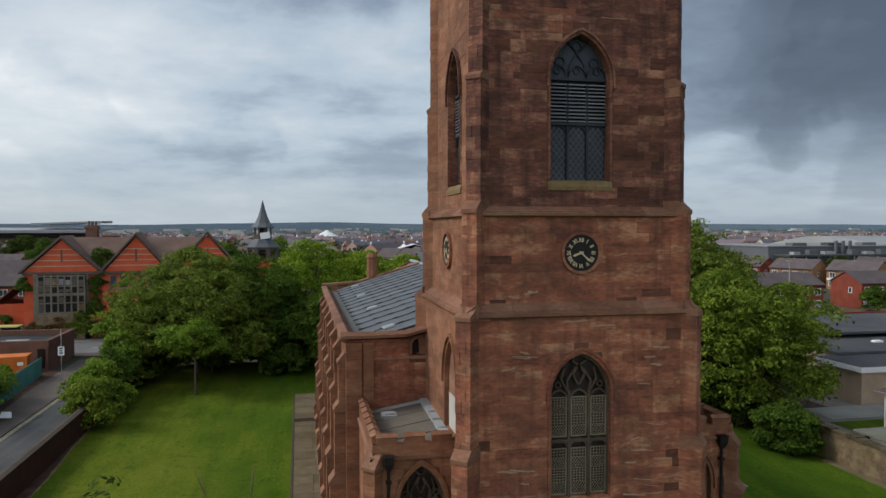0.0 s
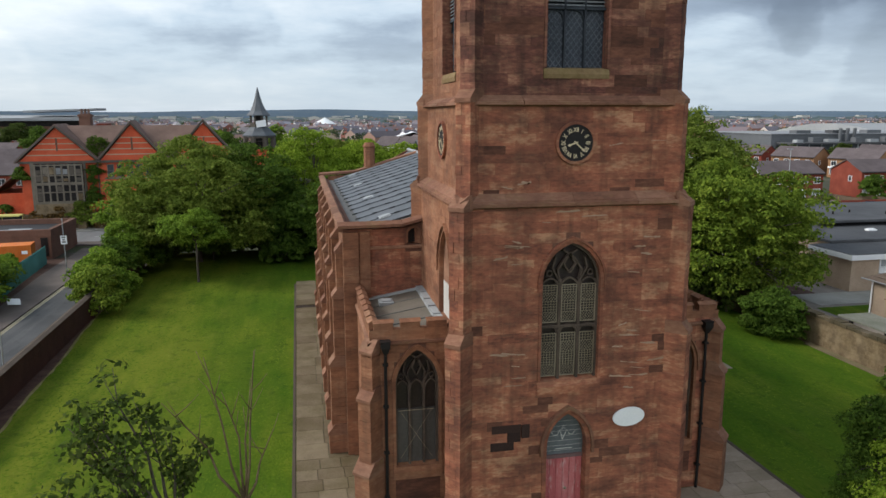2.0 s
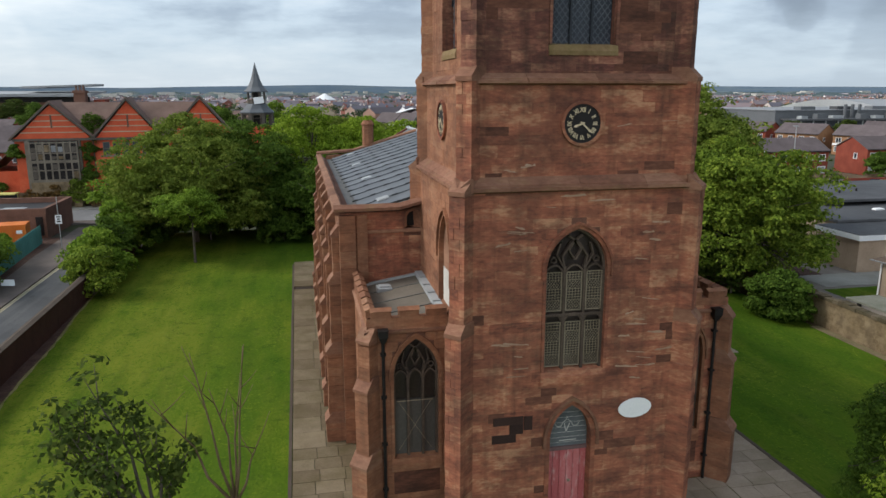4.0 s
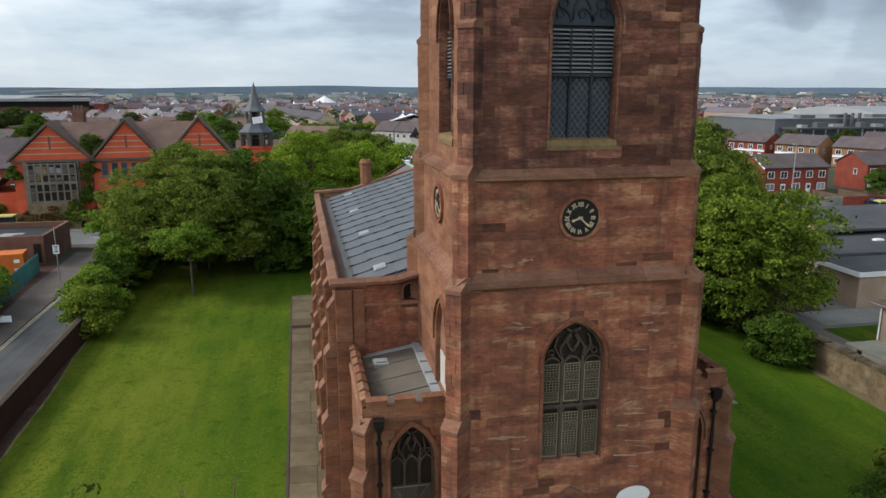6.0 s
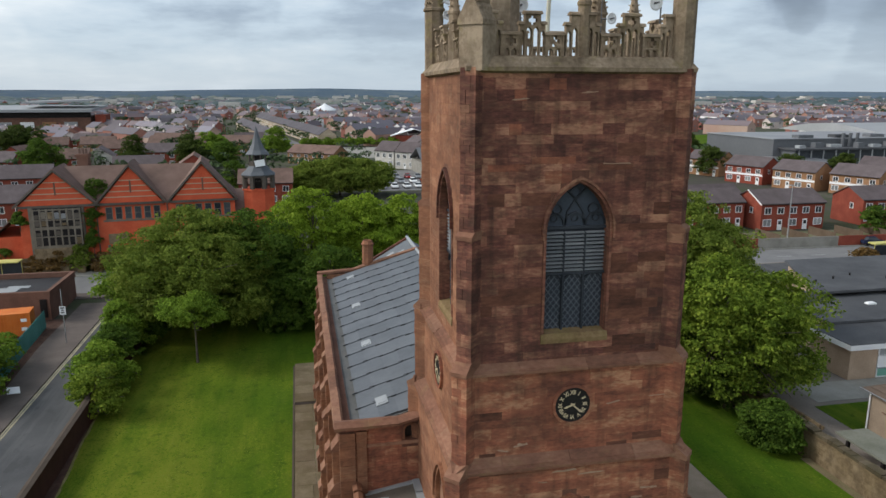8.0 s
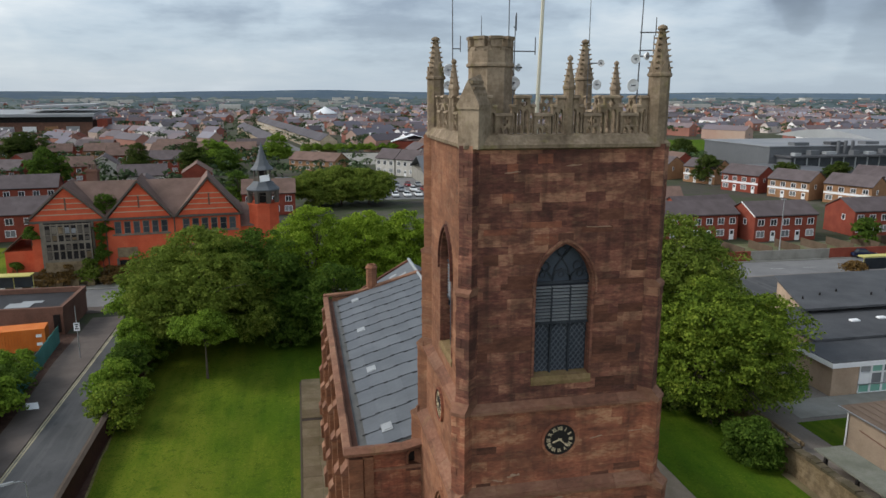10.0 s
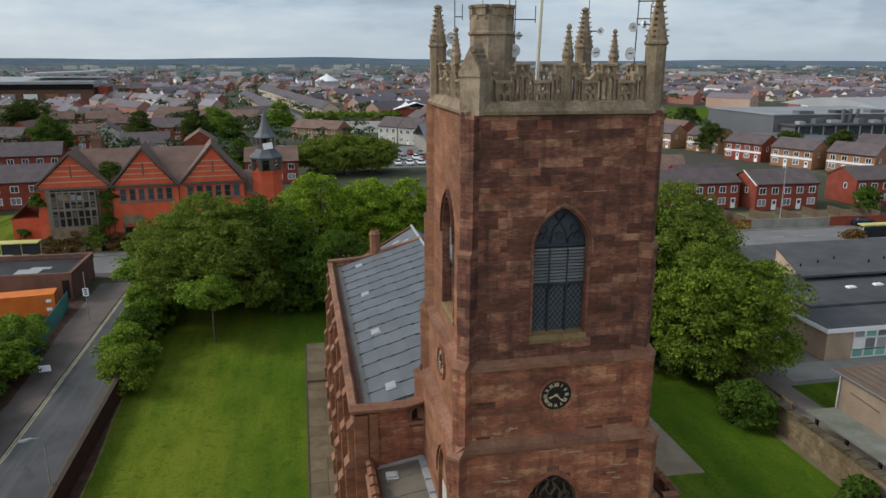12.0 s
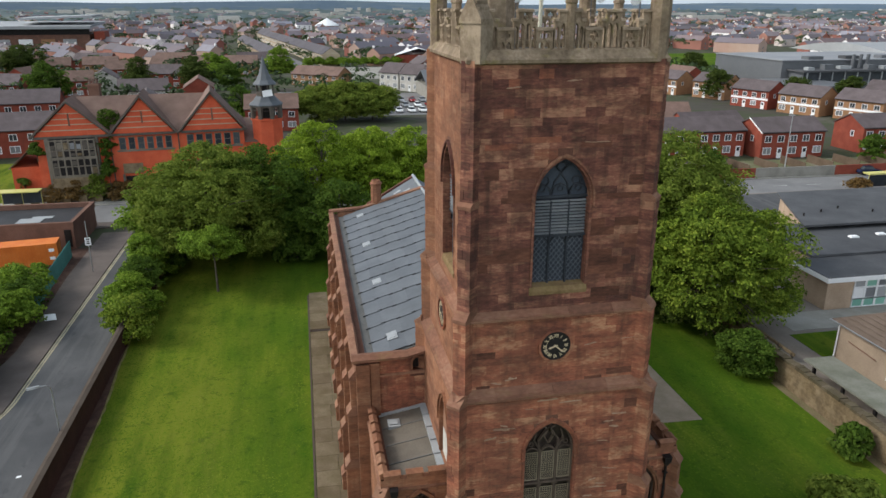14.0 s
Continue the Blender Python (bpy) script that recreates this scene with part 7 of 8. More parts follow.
# thin pale slabs paint the white reflection on the dark felt
part("roof_patch", Build().box(-34.8, -32.0, 88.6, 90.6, 1.9, 1.94).box(-33.6, -31.2, 90.4, 91.4, 1.9, 1.93), FLASHING, block, "pale patch painting a bright reflection on the felt")
part("sign", Build().box(-28.6, -27.9, 85.8, 85.95, -0.5, 1.6), IRON, block)
container = thing("shipping_container", (-33, 80.8, -0.95), "orange steel shipping container", "container")
cmx = Matrix.Translation((-27.85, 80.4, -0.9)) @ pose(0, 0, 0, 0, 0, 8)
part("body", Build().box(-12.0, 0, 0.03, 2.41, 0.12, 2.55, cmx), ORANGE, container)
part("roof", Build().box(-12.02, 0.02, 0.0, 2.44, 2.55, 2.62, cmx), ORANGE, container)
rib = Build()
for k in range(40):
    rib.box(-11.8 + k * 0.29, -11.66 + k * 0.29, -0.02, 0.03, 0.2, 2.45, cmx)
part("corrugation", rib, ORANGE, container, kind="stuff")
for x in (-12.0, 0.0):
    part("corner_post", Build().box(x - 0.12, x + 0.04, -0.02, 0.1, 0, 2.62, cmx), ORANGE, container)
for u, v in ((-0.85, 1.7), (-0.85, 0.75)):
    part("label_plate", Build().box(u, u + 0.55, -0.035, -0.02, v, v + 0.35, cmx), WHITE, container)
fence = thing("palisade_fence", (-26.7, 77, -0.95), "teal steel palisade fence", "fence")
for k in range(66):
    y = 66.0 + k * 0.26
    x = -26.0 - (y - 66) * 0.075
    part("pale", Build().rings([[(x - 0.02, y - 0.08, z), (x + 0.02, y - 0.08, z), (x + 0.02, y + 0.08, z), (x - 0.02, y + 0.08, z)] for z in (-0.9, 1.05)] + [[(x - 0.02, y - 0.01, 1.2), (x + 0.02, y - 0.01, 1.2), (x + 0.02, y + 0.01, 1.2), (x - 0.02, y + 0.01, 1.2)]]), TEAL, fence)
for z in (-0.5, 0.7):
    part("rail", Build().tube([(-26.05, 66, z), (-27.3, 83.2, z)], 0.04, 6), TEAL, fence)
sign_post = thing("road_sign", (-23.6, 77.4, -0.8), "white street sign on a grey post", "road sign")
part("post", Build().tube([(-23.6, 77.4, -0.8), (-23.6, 77.4, 4.9)], 0.05, 8), STEEL, sign_post)
part("plate", Build().box(-23.9, -23.3, 77.33, 77.36, 2.2, 3.1), WHITE, sign_post)
for z, w in ((2.86, 0.34), (2.62, 0.24), (2.38, 0.34)):
    part("bar", Build().box(-23.6 - w / 2, -23.6 + w / 2, 77.31, 77.33, z, z + 0.13), IRON, sign_post)
shelter = thing("bus_shelter", (-40.5, 107.2, -0.95), "yellow roofed bus shelter at the kerb", "bus shelter")
part("roof", Build().box(-43.6, -37.9, 106.4, 108.4, 1.45, 1.6), YELLOW, shelter)
for x in (-43.4, -40.7, -38.1):
    part("post", Build().tube([(x, 108.2, -0.9), (x, 108.2, 1.45)], 0.06, 6), YELLOW, shelter)
part("back_panel", Build().box(-43.4, -38.1, 108.2, 108.25, -0.5, 1.3), PANE, shelter)
lamp = thing("street_lamp", (-16.0, 40.6, -0.8), "grey steel street lamp with a curved arm", "street lamp")
part("pole", Build().tube([(-16.0, 40.6, -0.8), (-16.0, 40.6, 0.6), (-16.0, 40.6, 4.5)], [0.08, 0.055, 0.04], 8), STEEL, lamp)
part("arm", Build().tube([(-16.0, 40.6, 4.5), (-16.02, 40.55, 4.85), (-16.2, 40.4, 5.05), (-16.6, 40.2, 5.1)], 0.035, 8), STEEL, lamp)
part("head", Build().rings([[(-16.5 - f * 0.62, 40.25 - f * 0.24 - w, 5.06 + h), (-16.5 - f * 0.62, 40.25 - f * 0.24 + w, 5.06 + h), (-16.5 - f * 0.62, 40.25 - f * 0.24 + w * 0.7, 5.18 + h), (-16.5 - f * 0.62, 40.25 - f * 0.24 - w * 0.7, 5.18 + h)] for f, w, h in ((0, 0.05, 0), (0.3, 0.11, 0), (0.8, 0.11, 0), (1, 0.05, 0.02))]), STEEL, lamp)
solo("dumped_panel", Build().box(-0.5, 0.5, -0.35, 0.35, 0, 0.03, Matrix.Translation((-24.0, 64.3, -0.45)) @ pose(0, 0, 0, 35, 10, 30)), WHITE, "loose white panel lying by the shrubs", "panel")

# ---- main road ----
M_MAIN = pose(0, 0, 0, 0, 0, -1.6) 
solo("main_road", Build().box(-400, 420, 96.2, 105.6, -1.2, -0.905, M_MAIN), ASPHALT_PALE, "wide grey main road", "road", "structure")
for y0, y1, label in ((105.6, 108.6, "far pavement of the main road"), (93.6, 96.2, "near pavement of the main road")):
    solo("pavement", Build().box(-400, 420, y0, y1, -1.2, -0.80, M_MAIN), CONCRETE if y0 > 100 else PAVING, label, "pavement", "structure")
for k in range(50):
    solo("lane_mark", Build().box(-120 + 6 * k, -117.5 + 6 * k, 100.8, 100.95, -0.905, -0.898, M_MAIN), ROAD_WHITE, "white dashed lane mark", "road marking", "structure")
LEAF_DRY = leaf_material('leaves_dry_brown', [(0.05, 0.04, 0.02), (0.075, 0.06, 0.03), (0.10, 0.08, 0.045)])
low_wall = thing("garden_wall", (-33, 108.7, -0.95), "low stone forecourt wall with rounded openings", "wall")
for k in range(14):
    x = -41.5 + k * 2.2
    part("pier", Build().box(x - 0.55, x + 0.55, 108.5, 108.9, -0.9, 0.25), STONE_BUFF, low_wall)
part("coping", Build().box(-42.5, -11.5, 108.45, 108.95, 0.25, 0.4), STONE_BUFF, low_wall)
for k in range(9):
    tree((-37 + 3.1 * k, 109.7, -0.9), 2.2, random_lobes(70 + k, 1.9, 2.6 + 0.6 * (k % 3), 0.0, 6), (LEAF_DRY, LEAF_OLIVE)[k % 3 == 2], "overgrown shrub before the derelict hall", 0.06, seed=70 + k, size=0.2, clump=0.6, category="shrub", name="shrub", per_clump=24)

# ---- beyond the south boundary wall ----
YARD = surface("worn_yard_paving", [(0.150, 0.130, 0.115), (0.195, 0.172, 0.152), (0.240, 0.215, 0.190)], rough=0.9, scale=0.4, mix=(0.0, 0.6, 0.4), dirt=0.4, dirt_colour=(0.105, 0.090, 0.078))
solo("schoolyard", Build().box(35.4, 100, 20, 92, -1.0, 0.0), YARD, "grey asphalt school yard", "yard", "structure")
solo("rear_yard", Build().box(50, 99, 77.3, 91.5, 0.0, 0.012), ASPHALT, "dark asphalt yard behind the school", "yard", "structure")
solo("yard_grass", Build().box(40.2, 45.2, 43.2, 47.3, 0.0, 0.02), GRASS, "small grass plot in the yard", "lawn", "structure")
solo("yard_slab", Build().box(41.0, 60.0, 47.9, 51.38, 0.0, 0.03), CONCRETE, "pale concrete path in front of the school", "path", "structure")
solo("yard_soil", Build().box(36.2, 43.5, 51.4, 58.0, 0.0, 0.025), SOIL, "bare brown earth beside the school", "soil", "structure")
STONE_COPE = surface("dark_mossy_coping", [(0.060, 0.048, 0.030), (0.095, 0.076, 0.050), (0.140, 0.112, 0.078)], mix=(0.5, 0.3, 0.3), grain=8, bump=0.6, dirt=0.4, dirt_colour=(0.050, 0.050, 0.022), blotch=1.5)
bw = thing("boundary_wall", (34.9, 38, -0.5), "old buff stone boundary wall with a dark coping", "wall")
wall_line = Matrix.Translation((34.75, 0, 0))
part("wall", Build().box(0.0, 0.5, 24, 44.0, -0.8, 1.45, wall_line), STONE_BUFF, bw)
part("wall", Build().box(0.35, 0.8, 44.0, 62.0, -0.8, 1.3, wall_line), STONE_BUFF, bw)
grng = random.Random(9)
y = 24.0
while y < 61.5:
    w = grng.uniform(0.35, 0.7)
    x = 0.0 if y < 44 else 0.35
    part("coping_stone", Build().box(x - 0.08 + grng.uniform(-.03, .03), x + 0.55, y, y + w - 0.03, 1.3 if y >= 44 else 1.45, 1.62 + grng.uniform(0, 0.16), wall_line), STONE_COPE, bw)
    y += w
face = part("wall_face", Build().box(-0.004, 0.0, 24.0, 44.0, -0.6, 1.45, wall_line), MORTAR_BUFF, bw)
clad(face, wall_frame(34.74, 44.0, -90), ashlar(0.0, 20.0, -0.6, 1.45, [], grng, (0.24, 0.30, 0.36)), STONE_BUFF, grng, lambda u, z: True)
solo("wall_foot", Build().box(34.1, 34.72, 24, 41.0, -0.6, -0.46), surface("bare_soil", [(0.10, 0.085, 0.045), (0.15, 0.125, 0.070), (0.20, 0.165, 0.10)], mix=(0, 0.5, 0.5), bump=0.6), "bare soil strip along the foot of the wall", "soil", "structure")

school = thing("school_building", (56, 62, 0), "low buff brick school with stepped dark flat roofs", "school")
part("wall", Build().box(46.7, 85, 51.4, 56.4, 0.0, 2.9), BRICK_BUFF, school)
part("fascia", Build().box(46.3, 85.3, 51.0, 56.4, 2.85, 3.3), WHITE, school, "white roof fascia")
part("roof", Build().box(46.35, 85.25, 51.05, 56.4, 3.3, 3.36), FELT, school)
part("wall", Build().box(48.8, 90, 56.4, 66.2, 0.0, 3.4), BRICK_BUFF, school)
part("roof", Build().box(48.5, 90.3, 56.2, 66.2, 3.4, 3.62), FELT, school)
part("wall", outline([(54.9, 66.3), (95, 66.3), (95, 76.8), (59.6, 76.8)], 4.0, 4.0), BRICK_BUFF, school)
part("roof", outline([(53.0, 63.5), (95.4, 63.5), (95.4, 77.1), (59.2, 77.1)], 4.25, 0.25), FELT, school)
for x, y in ((56.8, 60.6), (60.4, 60.9), (64.6, 61.2)):
    part("rooflight", Build().rings([[(x + s * r, y + c * r * 0.55, z) for s, c in ((-1, -1), (1, -1), (1, 1), (-1, 1))] for r, z in ((0.5, 3.62), (0.5, 3.74), (0.36, 3.82))]), WHITE, school)
for k in range(7):
    part("roof_vent", Build().lathe([(0.1, 4.25), (0.1, 4.5), (0.15, 4.52), (0.0, 4.6)], 8, Matrix.Translation((55.5 + 3 * k, 67 + (k % 3), 0))), IRON, school)
glz = wall_frame(49.4, 51.4, 0)
for k in range(14):
    for z, h, mat_ in ((0.15, 0.75, MINT), (0.95, 1.05, PANE_PALE if k % 3 else WHITE), (2.1, 0.65, MINT if k % 2 else PANE_PALE)):
        window(school, glz, 0.7 + 1.25 * k, z, 1.1, h, WHITE, mat_, (0, 0))
MOSS_SHEET = surface("algae_stained_sheet", [(0.125, 0.130, 0.105), (0.175, 0.178, 0.148), (0.225, 0.226, 0.195)], mix=(0.2, 0.5, 0.4), dirt=0.5, dirt_colour=(0.085, 0.090, 0.055))
BRICK_DULL = brick("weathered_buff_brick", [(0.245, 0.190, 0.140), (0.305, 0.240, 0.180), (0.365, 0.285, 0.215)], dirt=0.3, dirt_colour=(0.13, 0.10, 0.075))
bung = thing("school_annex", (45, 41, 0), "buff brick bungalow with a weathered tiled roof", "building")
part("wall", Build().box(40.6, 50, 33.5, 42.6, 0.0, 3.5), BRICK_DULL, bung)
roof = Build().add([(40.2, 33.0, 3.45), (50.4, 33.0, 3.45), (50.4, 43.1, 3.45), (40.2, 43.1, 3.45), (45.3, 37.0, 5.7), (45.3, 39.2, 5.7)], [(0, 4, 5, 3), (3, 5, 2), (2, 5, 4, 1), (1, 4, 0), (0, 3, 2, 1)])
part("roof", roof, TILE_BUFF, bung, "hipped roof of weathered tiles")
courses = Build()
for k in range(1, 12):
    f = k / 12
    courses.add([(40.2 + 5.1 * f, 33.0 + 4.0 * f, 3.46 + 2.25 * f), (40.2 + 5.1 * f, 43.1 - 3.9 * f, 3.46 + 2.25 * f), (40.2 + 5.1 * f - 0.06, 43.1 - 3.9 * f, 3.50 + 2.25 * f), (40.2 + 5.1 * f - 0.06, 33.0 + 4.0 * f, 3.50 + 2.25 * f)], [(0, 3, 2, 1)])
part("tile_course", courses, TILE_BUFF, bung, kind="stuff")
part("gutter", Build().box(40.10, 40.22, 33, 43.1, 3.40, 3.47), STEEL, bung)
part("downpipe", Build().tube([(40.5, 42.4, 0), (40.5, 42.4, 3.4)], 0.06, 6), WHITE, bung)
part("overflow_pipe", Build().tube([(40.5, 41.2, 2.3), (40.5, 38.4, 2.1)], 0.04, 6), BRICK_BROWN, bung)
window(bung, wall_frame(40.6, 37.0, -90), 0.6, 1.2, 1.5, 1.2, WHITE, PANE, (1, 0))
part("canopy", Build().box(36.2, 38.7, 30.0, 40.5, 1.5, 1.62), MOSS_SHEET, bung, "flat pale canopy roof along the wall")
for k in range(4):
    part("canopy_post", Build().box(36.3, 36.5, 30.4 + 3 * k, 30.6 + 3 * k, 0, 1.5), IRON, bung)
tim = thing("timber_rail", (37.8, 46, 0), "low timber rail beside the yard path", "fence")
part("rail", Build().box(37.2, 37.35, 42.8, 52, 0.5, 0.75), STONE_BUFF, tim)
for k in range(6):
    part("post", Build().box(37.2, 37.35, 43 + 1.7 * k, 43.15 + 1.7 * k, 0, 0.75), TIMBER_GREY, tim)

# ---- masts, aerials and flagpole on the tower ----
MAST_GREY = surface("dull_dark_steel", [(0.075, 0.080, 0.088), (0.115, 0.120, 0.130), (0.16, 0.165, 0.175)], rough=0.5, metal=0.3, mix=(0.2, 0.4, 0.4))


def mast(name, foot, top, r, label, dishes=(), arms=(), material=MAST_GREY, category="mast"):
    ob = thing(name, foot, label, category)
    part("pole", Build().tube([foot, tuple((a + b) / 2 for a, b in zip(foot, top)), top], [r, r * 0.85, r * 0.45], 8), material, ob)
    for x, y, z, size, turn in dishes:
        m = Matrix.Translation((x, y, z)) @ pose(0, 0, 0, 90, 0, turn)
        dish = part("dish", Build().lathe([(0.0, -0.12), (size * 0.6, -0.10), (size, 0.0), (size * 0.97, 0.02), (size * 0.58, -0.06), (0.0, -0.08)], 20, m), WHITE, ob, "white dish aerial", smooth=True)
        part("feed", Build().tube([tuple(m @ Vector((0, 0, -0.1))), tuple(m @ Vector((0, 0, 0.16)))], 0.03, 6), MAST_GREY, dish)
        part("clamp", Build().tube([tuple(m @ Vector((0, 0, -0.1))), (foot[0], foot[1], z)], 0.03, 6), MAST_GREY, dish)
    for z, dx, dy in arms:
        part("arm", Build().tube([(foot[0], foot[1], z), (foot[0] + dx, foot[1] + dy, z)], 0.025, 6), MAST_GREY, ob)
        part("aerial", Build().tube([(foot[0] + dx, foot[1] + dy, z - 0.12), (foot[0] + dx, foot[1] + dy, z + 0.5)], 0.02, 6), MAST_GREY, ob)
    return ob


mast("flagpole", (9.35, 26.3, 25.1), (9.60, 26.3, 34.0), 0.085, "tall white wooden flagpole on the tower roof", material=surface("cream_paint", [(0.55, 0.53, 0.42), (0.66, 0.64, 0.52)], rough=0.5, mix=(0.1, 0.4, 0.5)), category="flagpole")
mast("aerial_mast", (6.55, 28.7, 25.1), (6.50, 28.7, 32.5), 0.028, "steel aerial mast with two dishes", ((6.30, 28.4, 27.75, 0.24, 15), (6.26, 28.4, 27.15, 0.17, 5)), ((28.6, 0.3, 0.0),))
mast("aerial_mast", (8.15, 25.6, 25.1), (8.22, 25.6, 29.6), 0.032, "steel aerial mast with dishes beside the turret", ((8.12, 25.35, 27.2, 0.24, -10), (8.30, 25.4, 27.75, 0.15, 40)), ((28.35, 0.85, 0.0), (29.2, 0.1, 0.0)))
mast("aerial_mast", (12.05, 23.35, 25.1), (12.15, 23.35, 31.5), 0.028, "steel aerial mast with dishes by the corner pinnacle", ((11.85, 23.15, 28.0, 0.17, -15), (11.80, 23.15, 27.1, 0.23, 5), (12.3, 23.2, 28.1, 0.14, 40)), ((28.9, 0.5, -0.2), (28.3, 0.45, -0.2)))
mast("aerial_mast", (12.55, 29.0, 25.1), (12.55, 29.0, 32.5), 0.022, "thin steel aerial mast with dishes", ((12.85, 28.7, 27.2, 0.22, 10), (13.0, 28.7, 28.1, 0.15, -30)))
mast("whip_aerial", (7.85, 25.2, 28.1), (7.85, 25.2, 32.0), 0.02, "thin whip aerial on the stair turret", category="aerial")
mast("whip_aerial", (6.75, 24.9, 28.1), (6.75, 24.9, 29.5), 0.018, "short whip aerial on the stair turret", category="aerial")

# ---- houses ----
def house(place, turn, w, d, eave, ridge, wall_mat, roof_mat, bays, label, ground=True, bottom_doors=True, band=None, gable_window=True, group="terraced houses"):
    """A two-storey house: its front faces its own -y, x runs along it."""
    ob = thing("house", place, label, "house", group)
    m = Matrix.Translation(place) @ pose(0, 0, 0, 0, 0, turn)
    body = Build().box(0, w, 0, d, 0, eave, m)
    for x in (0.0, w - 0.25):
        body.plate([(0, eave), (d, eave), (d / 2, ridge)], (), 0, 0.25, m @ Matrix.Translation((x + 0.25, 0, 0)) @ pose(0, 0, 0, 0, 0, 90))
    part("wall", body, wall_mat, ob)
    part("roof", gable_roof(Build(), 0, w, 0, d, eave, ridge, 0.25, 0.16, m), roof_mat, ob)
    part("gutter", Build().box(-0.1, w + 0.1, -0.42, -0.26, eave - 0.22, eave - 0.10, m), IRON, ob)
    if band:
        part("hung_panel", Build().box(0.05, w - 0.05, -0.06, 0.0, eave * 0.47, eave * 0.58, m), band, ob)
    for k in range(bays):
        u = w * (k + 0.5) / bays
        window(ob, m, u, eave * 0.62, min(1.3, w / bays * 0.5), eave * 0.23, WHITE, PANE, (1, 0))
        if bottom_doors and k % 2 == 1:
            dr = part("door", Build().box(u - 0.5, u + 0.5, -0.05, 0.02, 0, 2.05, m), WHITE, ob, "white front door")
            part("glazing", Build().box(u - 0.3, u + 0.3, -0.07, -0.05, 1.1, 1.8, m), PANE, dr)
        else:
            window(ob, m, u, eave * 0.17, min(1.7, w / bays * 0.6), eave * 0.24, WHITE, PANE_PALE, (1, 0))
    if gable_window:
        window(ob, m @ pose(0, 0, 0, 0, 0, -90) @ Matrix.Translation((-d * 0.35, 0, 0)), 0.0, eave * 0.6, 0.8, eave * 0.2, WHITE, PANE, (0, 0))
        window(ob, m @ Matrix.Translation((w, 0, 0)) @ pose(0, 0, 0, 0, 0, 90), d * 0.35, eave * 0.6, 0.8, eave * 0.2, WHITE, PANE, (0, 0))
    return ob


G = -0.9
first_row = []
first_row.append(house((64.0, 121.5, G), 1, 20.0, 8.5, 5.1, 7.2, BRICK_RED, TILE_GREY, 8, "red brick terrace with white windows and a grey tiled roof"))
first_row.append(house((85.4, 118.6, G), 0.5, 13.6, 8.5, 5.1, 7.2, BRICK_RED, TILE_GREY, 5, "red brick pair of houses with white windows and bargeboards"))
first_row.append(house((108.5, 119.8, G), -1, 22.0, 8.5, 5.1, 7.2, BRICK_RED, TILE_GREY, 8, "red brick terrace behind a garden wall"))
first_row.append(house((137.0, 118.5, G), -1, 22.0, 8.5, 5.1, 7.2, BRICK_RED, TILE_GREY, 8, "long red brick terrace with white windows"))
part("bargeboard", Build().ribbon([(-0.35, 4.95), (4.25, 7.3)], 0.22, 0, 0.05, Matrix.Translation((85.1, 118.6, G)) @ pose(0, 0, 0, 0, 0, 90)), WHITE, first_row[1])
for x0, x1, mat_ in ((60, 72, BRICK_RED), (72, 87, CONCRETE), (87, 105, BRICK_RED), (105, 160, CONCRETE)):
    solo("roadside_fence", Build().box(x0, x1, 106.3, 106.5, G - 0.1, 0.85), mat_, "red brick roadside garden wall" if mat_ is BRICK_RED else "grey boarded roadside fence", "fence", "structure", at=M_MAIN)
solo("back_gardens", Build().box(58, 165, 108.9, 119.5, -1.0, -0.86, M_MAIN), surface("worn_gardens", [(0.10, 0.09, 0.07), (0.12, 0.13, 0.06), (0.18, 0.16, 0.13)], mix=(0, 0.7, 0.3), scale=0.5), "small worn back gardens", "garden", "structure")
BACK_FENCE = surface("brown_fence_boards", [(0.070, 0.050, 0.036), (0.105, 0.076, 0.054), (0.140, 0.104, 0.076)], mix=(0.4, 0.4, 0.2))
for k in range(9):
    x = 76 + 5.5 * k
    solo("garden_fence", Build().box(x, x + 0.08, 107.6, 114.5, G, 0.6), BACK_FENCE, "timber garden fence between the gardens", "fence")
for k, (x, y, r, h) in enumerate(((104.5, 112.5, 2.6, 5.0), (112.5, 111.0, 1.4, 3.6), (72, 113, 1.8, 3.2))):
    tree((x, y, G), h, random_lobes(90 + k, r, h, 0.3, 6), LEAF_DARK, "green garden tree behind the roadside wall", 0.1, seed=90 + k, size=0.24, clump=0.7, per_clump=26)
for x, y, t, w, wall_mat, bays in ((116.0, 226.0, -66, 11, BRICK_TAN, 4), (124.0, 212.0, -68, 12, BRICK_TAN, 4), (124.5, 191.0, -68, 12, BRICK_RED, 4), (129.2, 175.8, -68, 12, BRICK_TAN, 4), (136.4, 162.6, -66, 12, BRICK_TAN, 4), (152.0, 160.0, -62, 12, BRICK_RED, 4), (160.0, 180.0, -62, 14, BRICK_TAN, 4)):
    house((x, y, G), t, w, 8.5, 5.1, 7.5, wall_mat, TILE_GREY, bays, "pair of houses in " + ("tan" if wall_mat is BRICK_TAN else "red") + " brick with white windows", band=WHITE)
for x, y, t, w in ((78, 133, 4, 14), (62, 140, 10, 16)):
    house((x, y, G), t, w, 8.0, 4.2, 6.4, BRICK_RED, TILE_GREY, 4, "red brick houses with brown tiled roofs")
for x, y, t, w in ((27.0, 252.0, -48, 8.5), (33.2, 245.2, -48, 8.5), (39.4, 238.4, -48, 8.5), (46.0, 250.0, 40, 10.0)):
    house((x, y, G), t, w, 8.0, 5.8, 8.8, OFFWHITE, TILE_GREY, 3, "white rendered house with a grey tiled roof")
market = thing("market_shed", (57, 367, G), "low shed with a bright white roof", "building")
part("wall", Build().box(46, 68, 352, 380, G, 4.0), BRICK_RED, market)
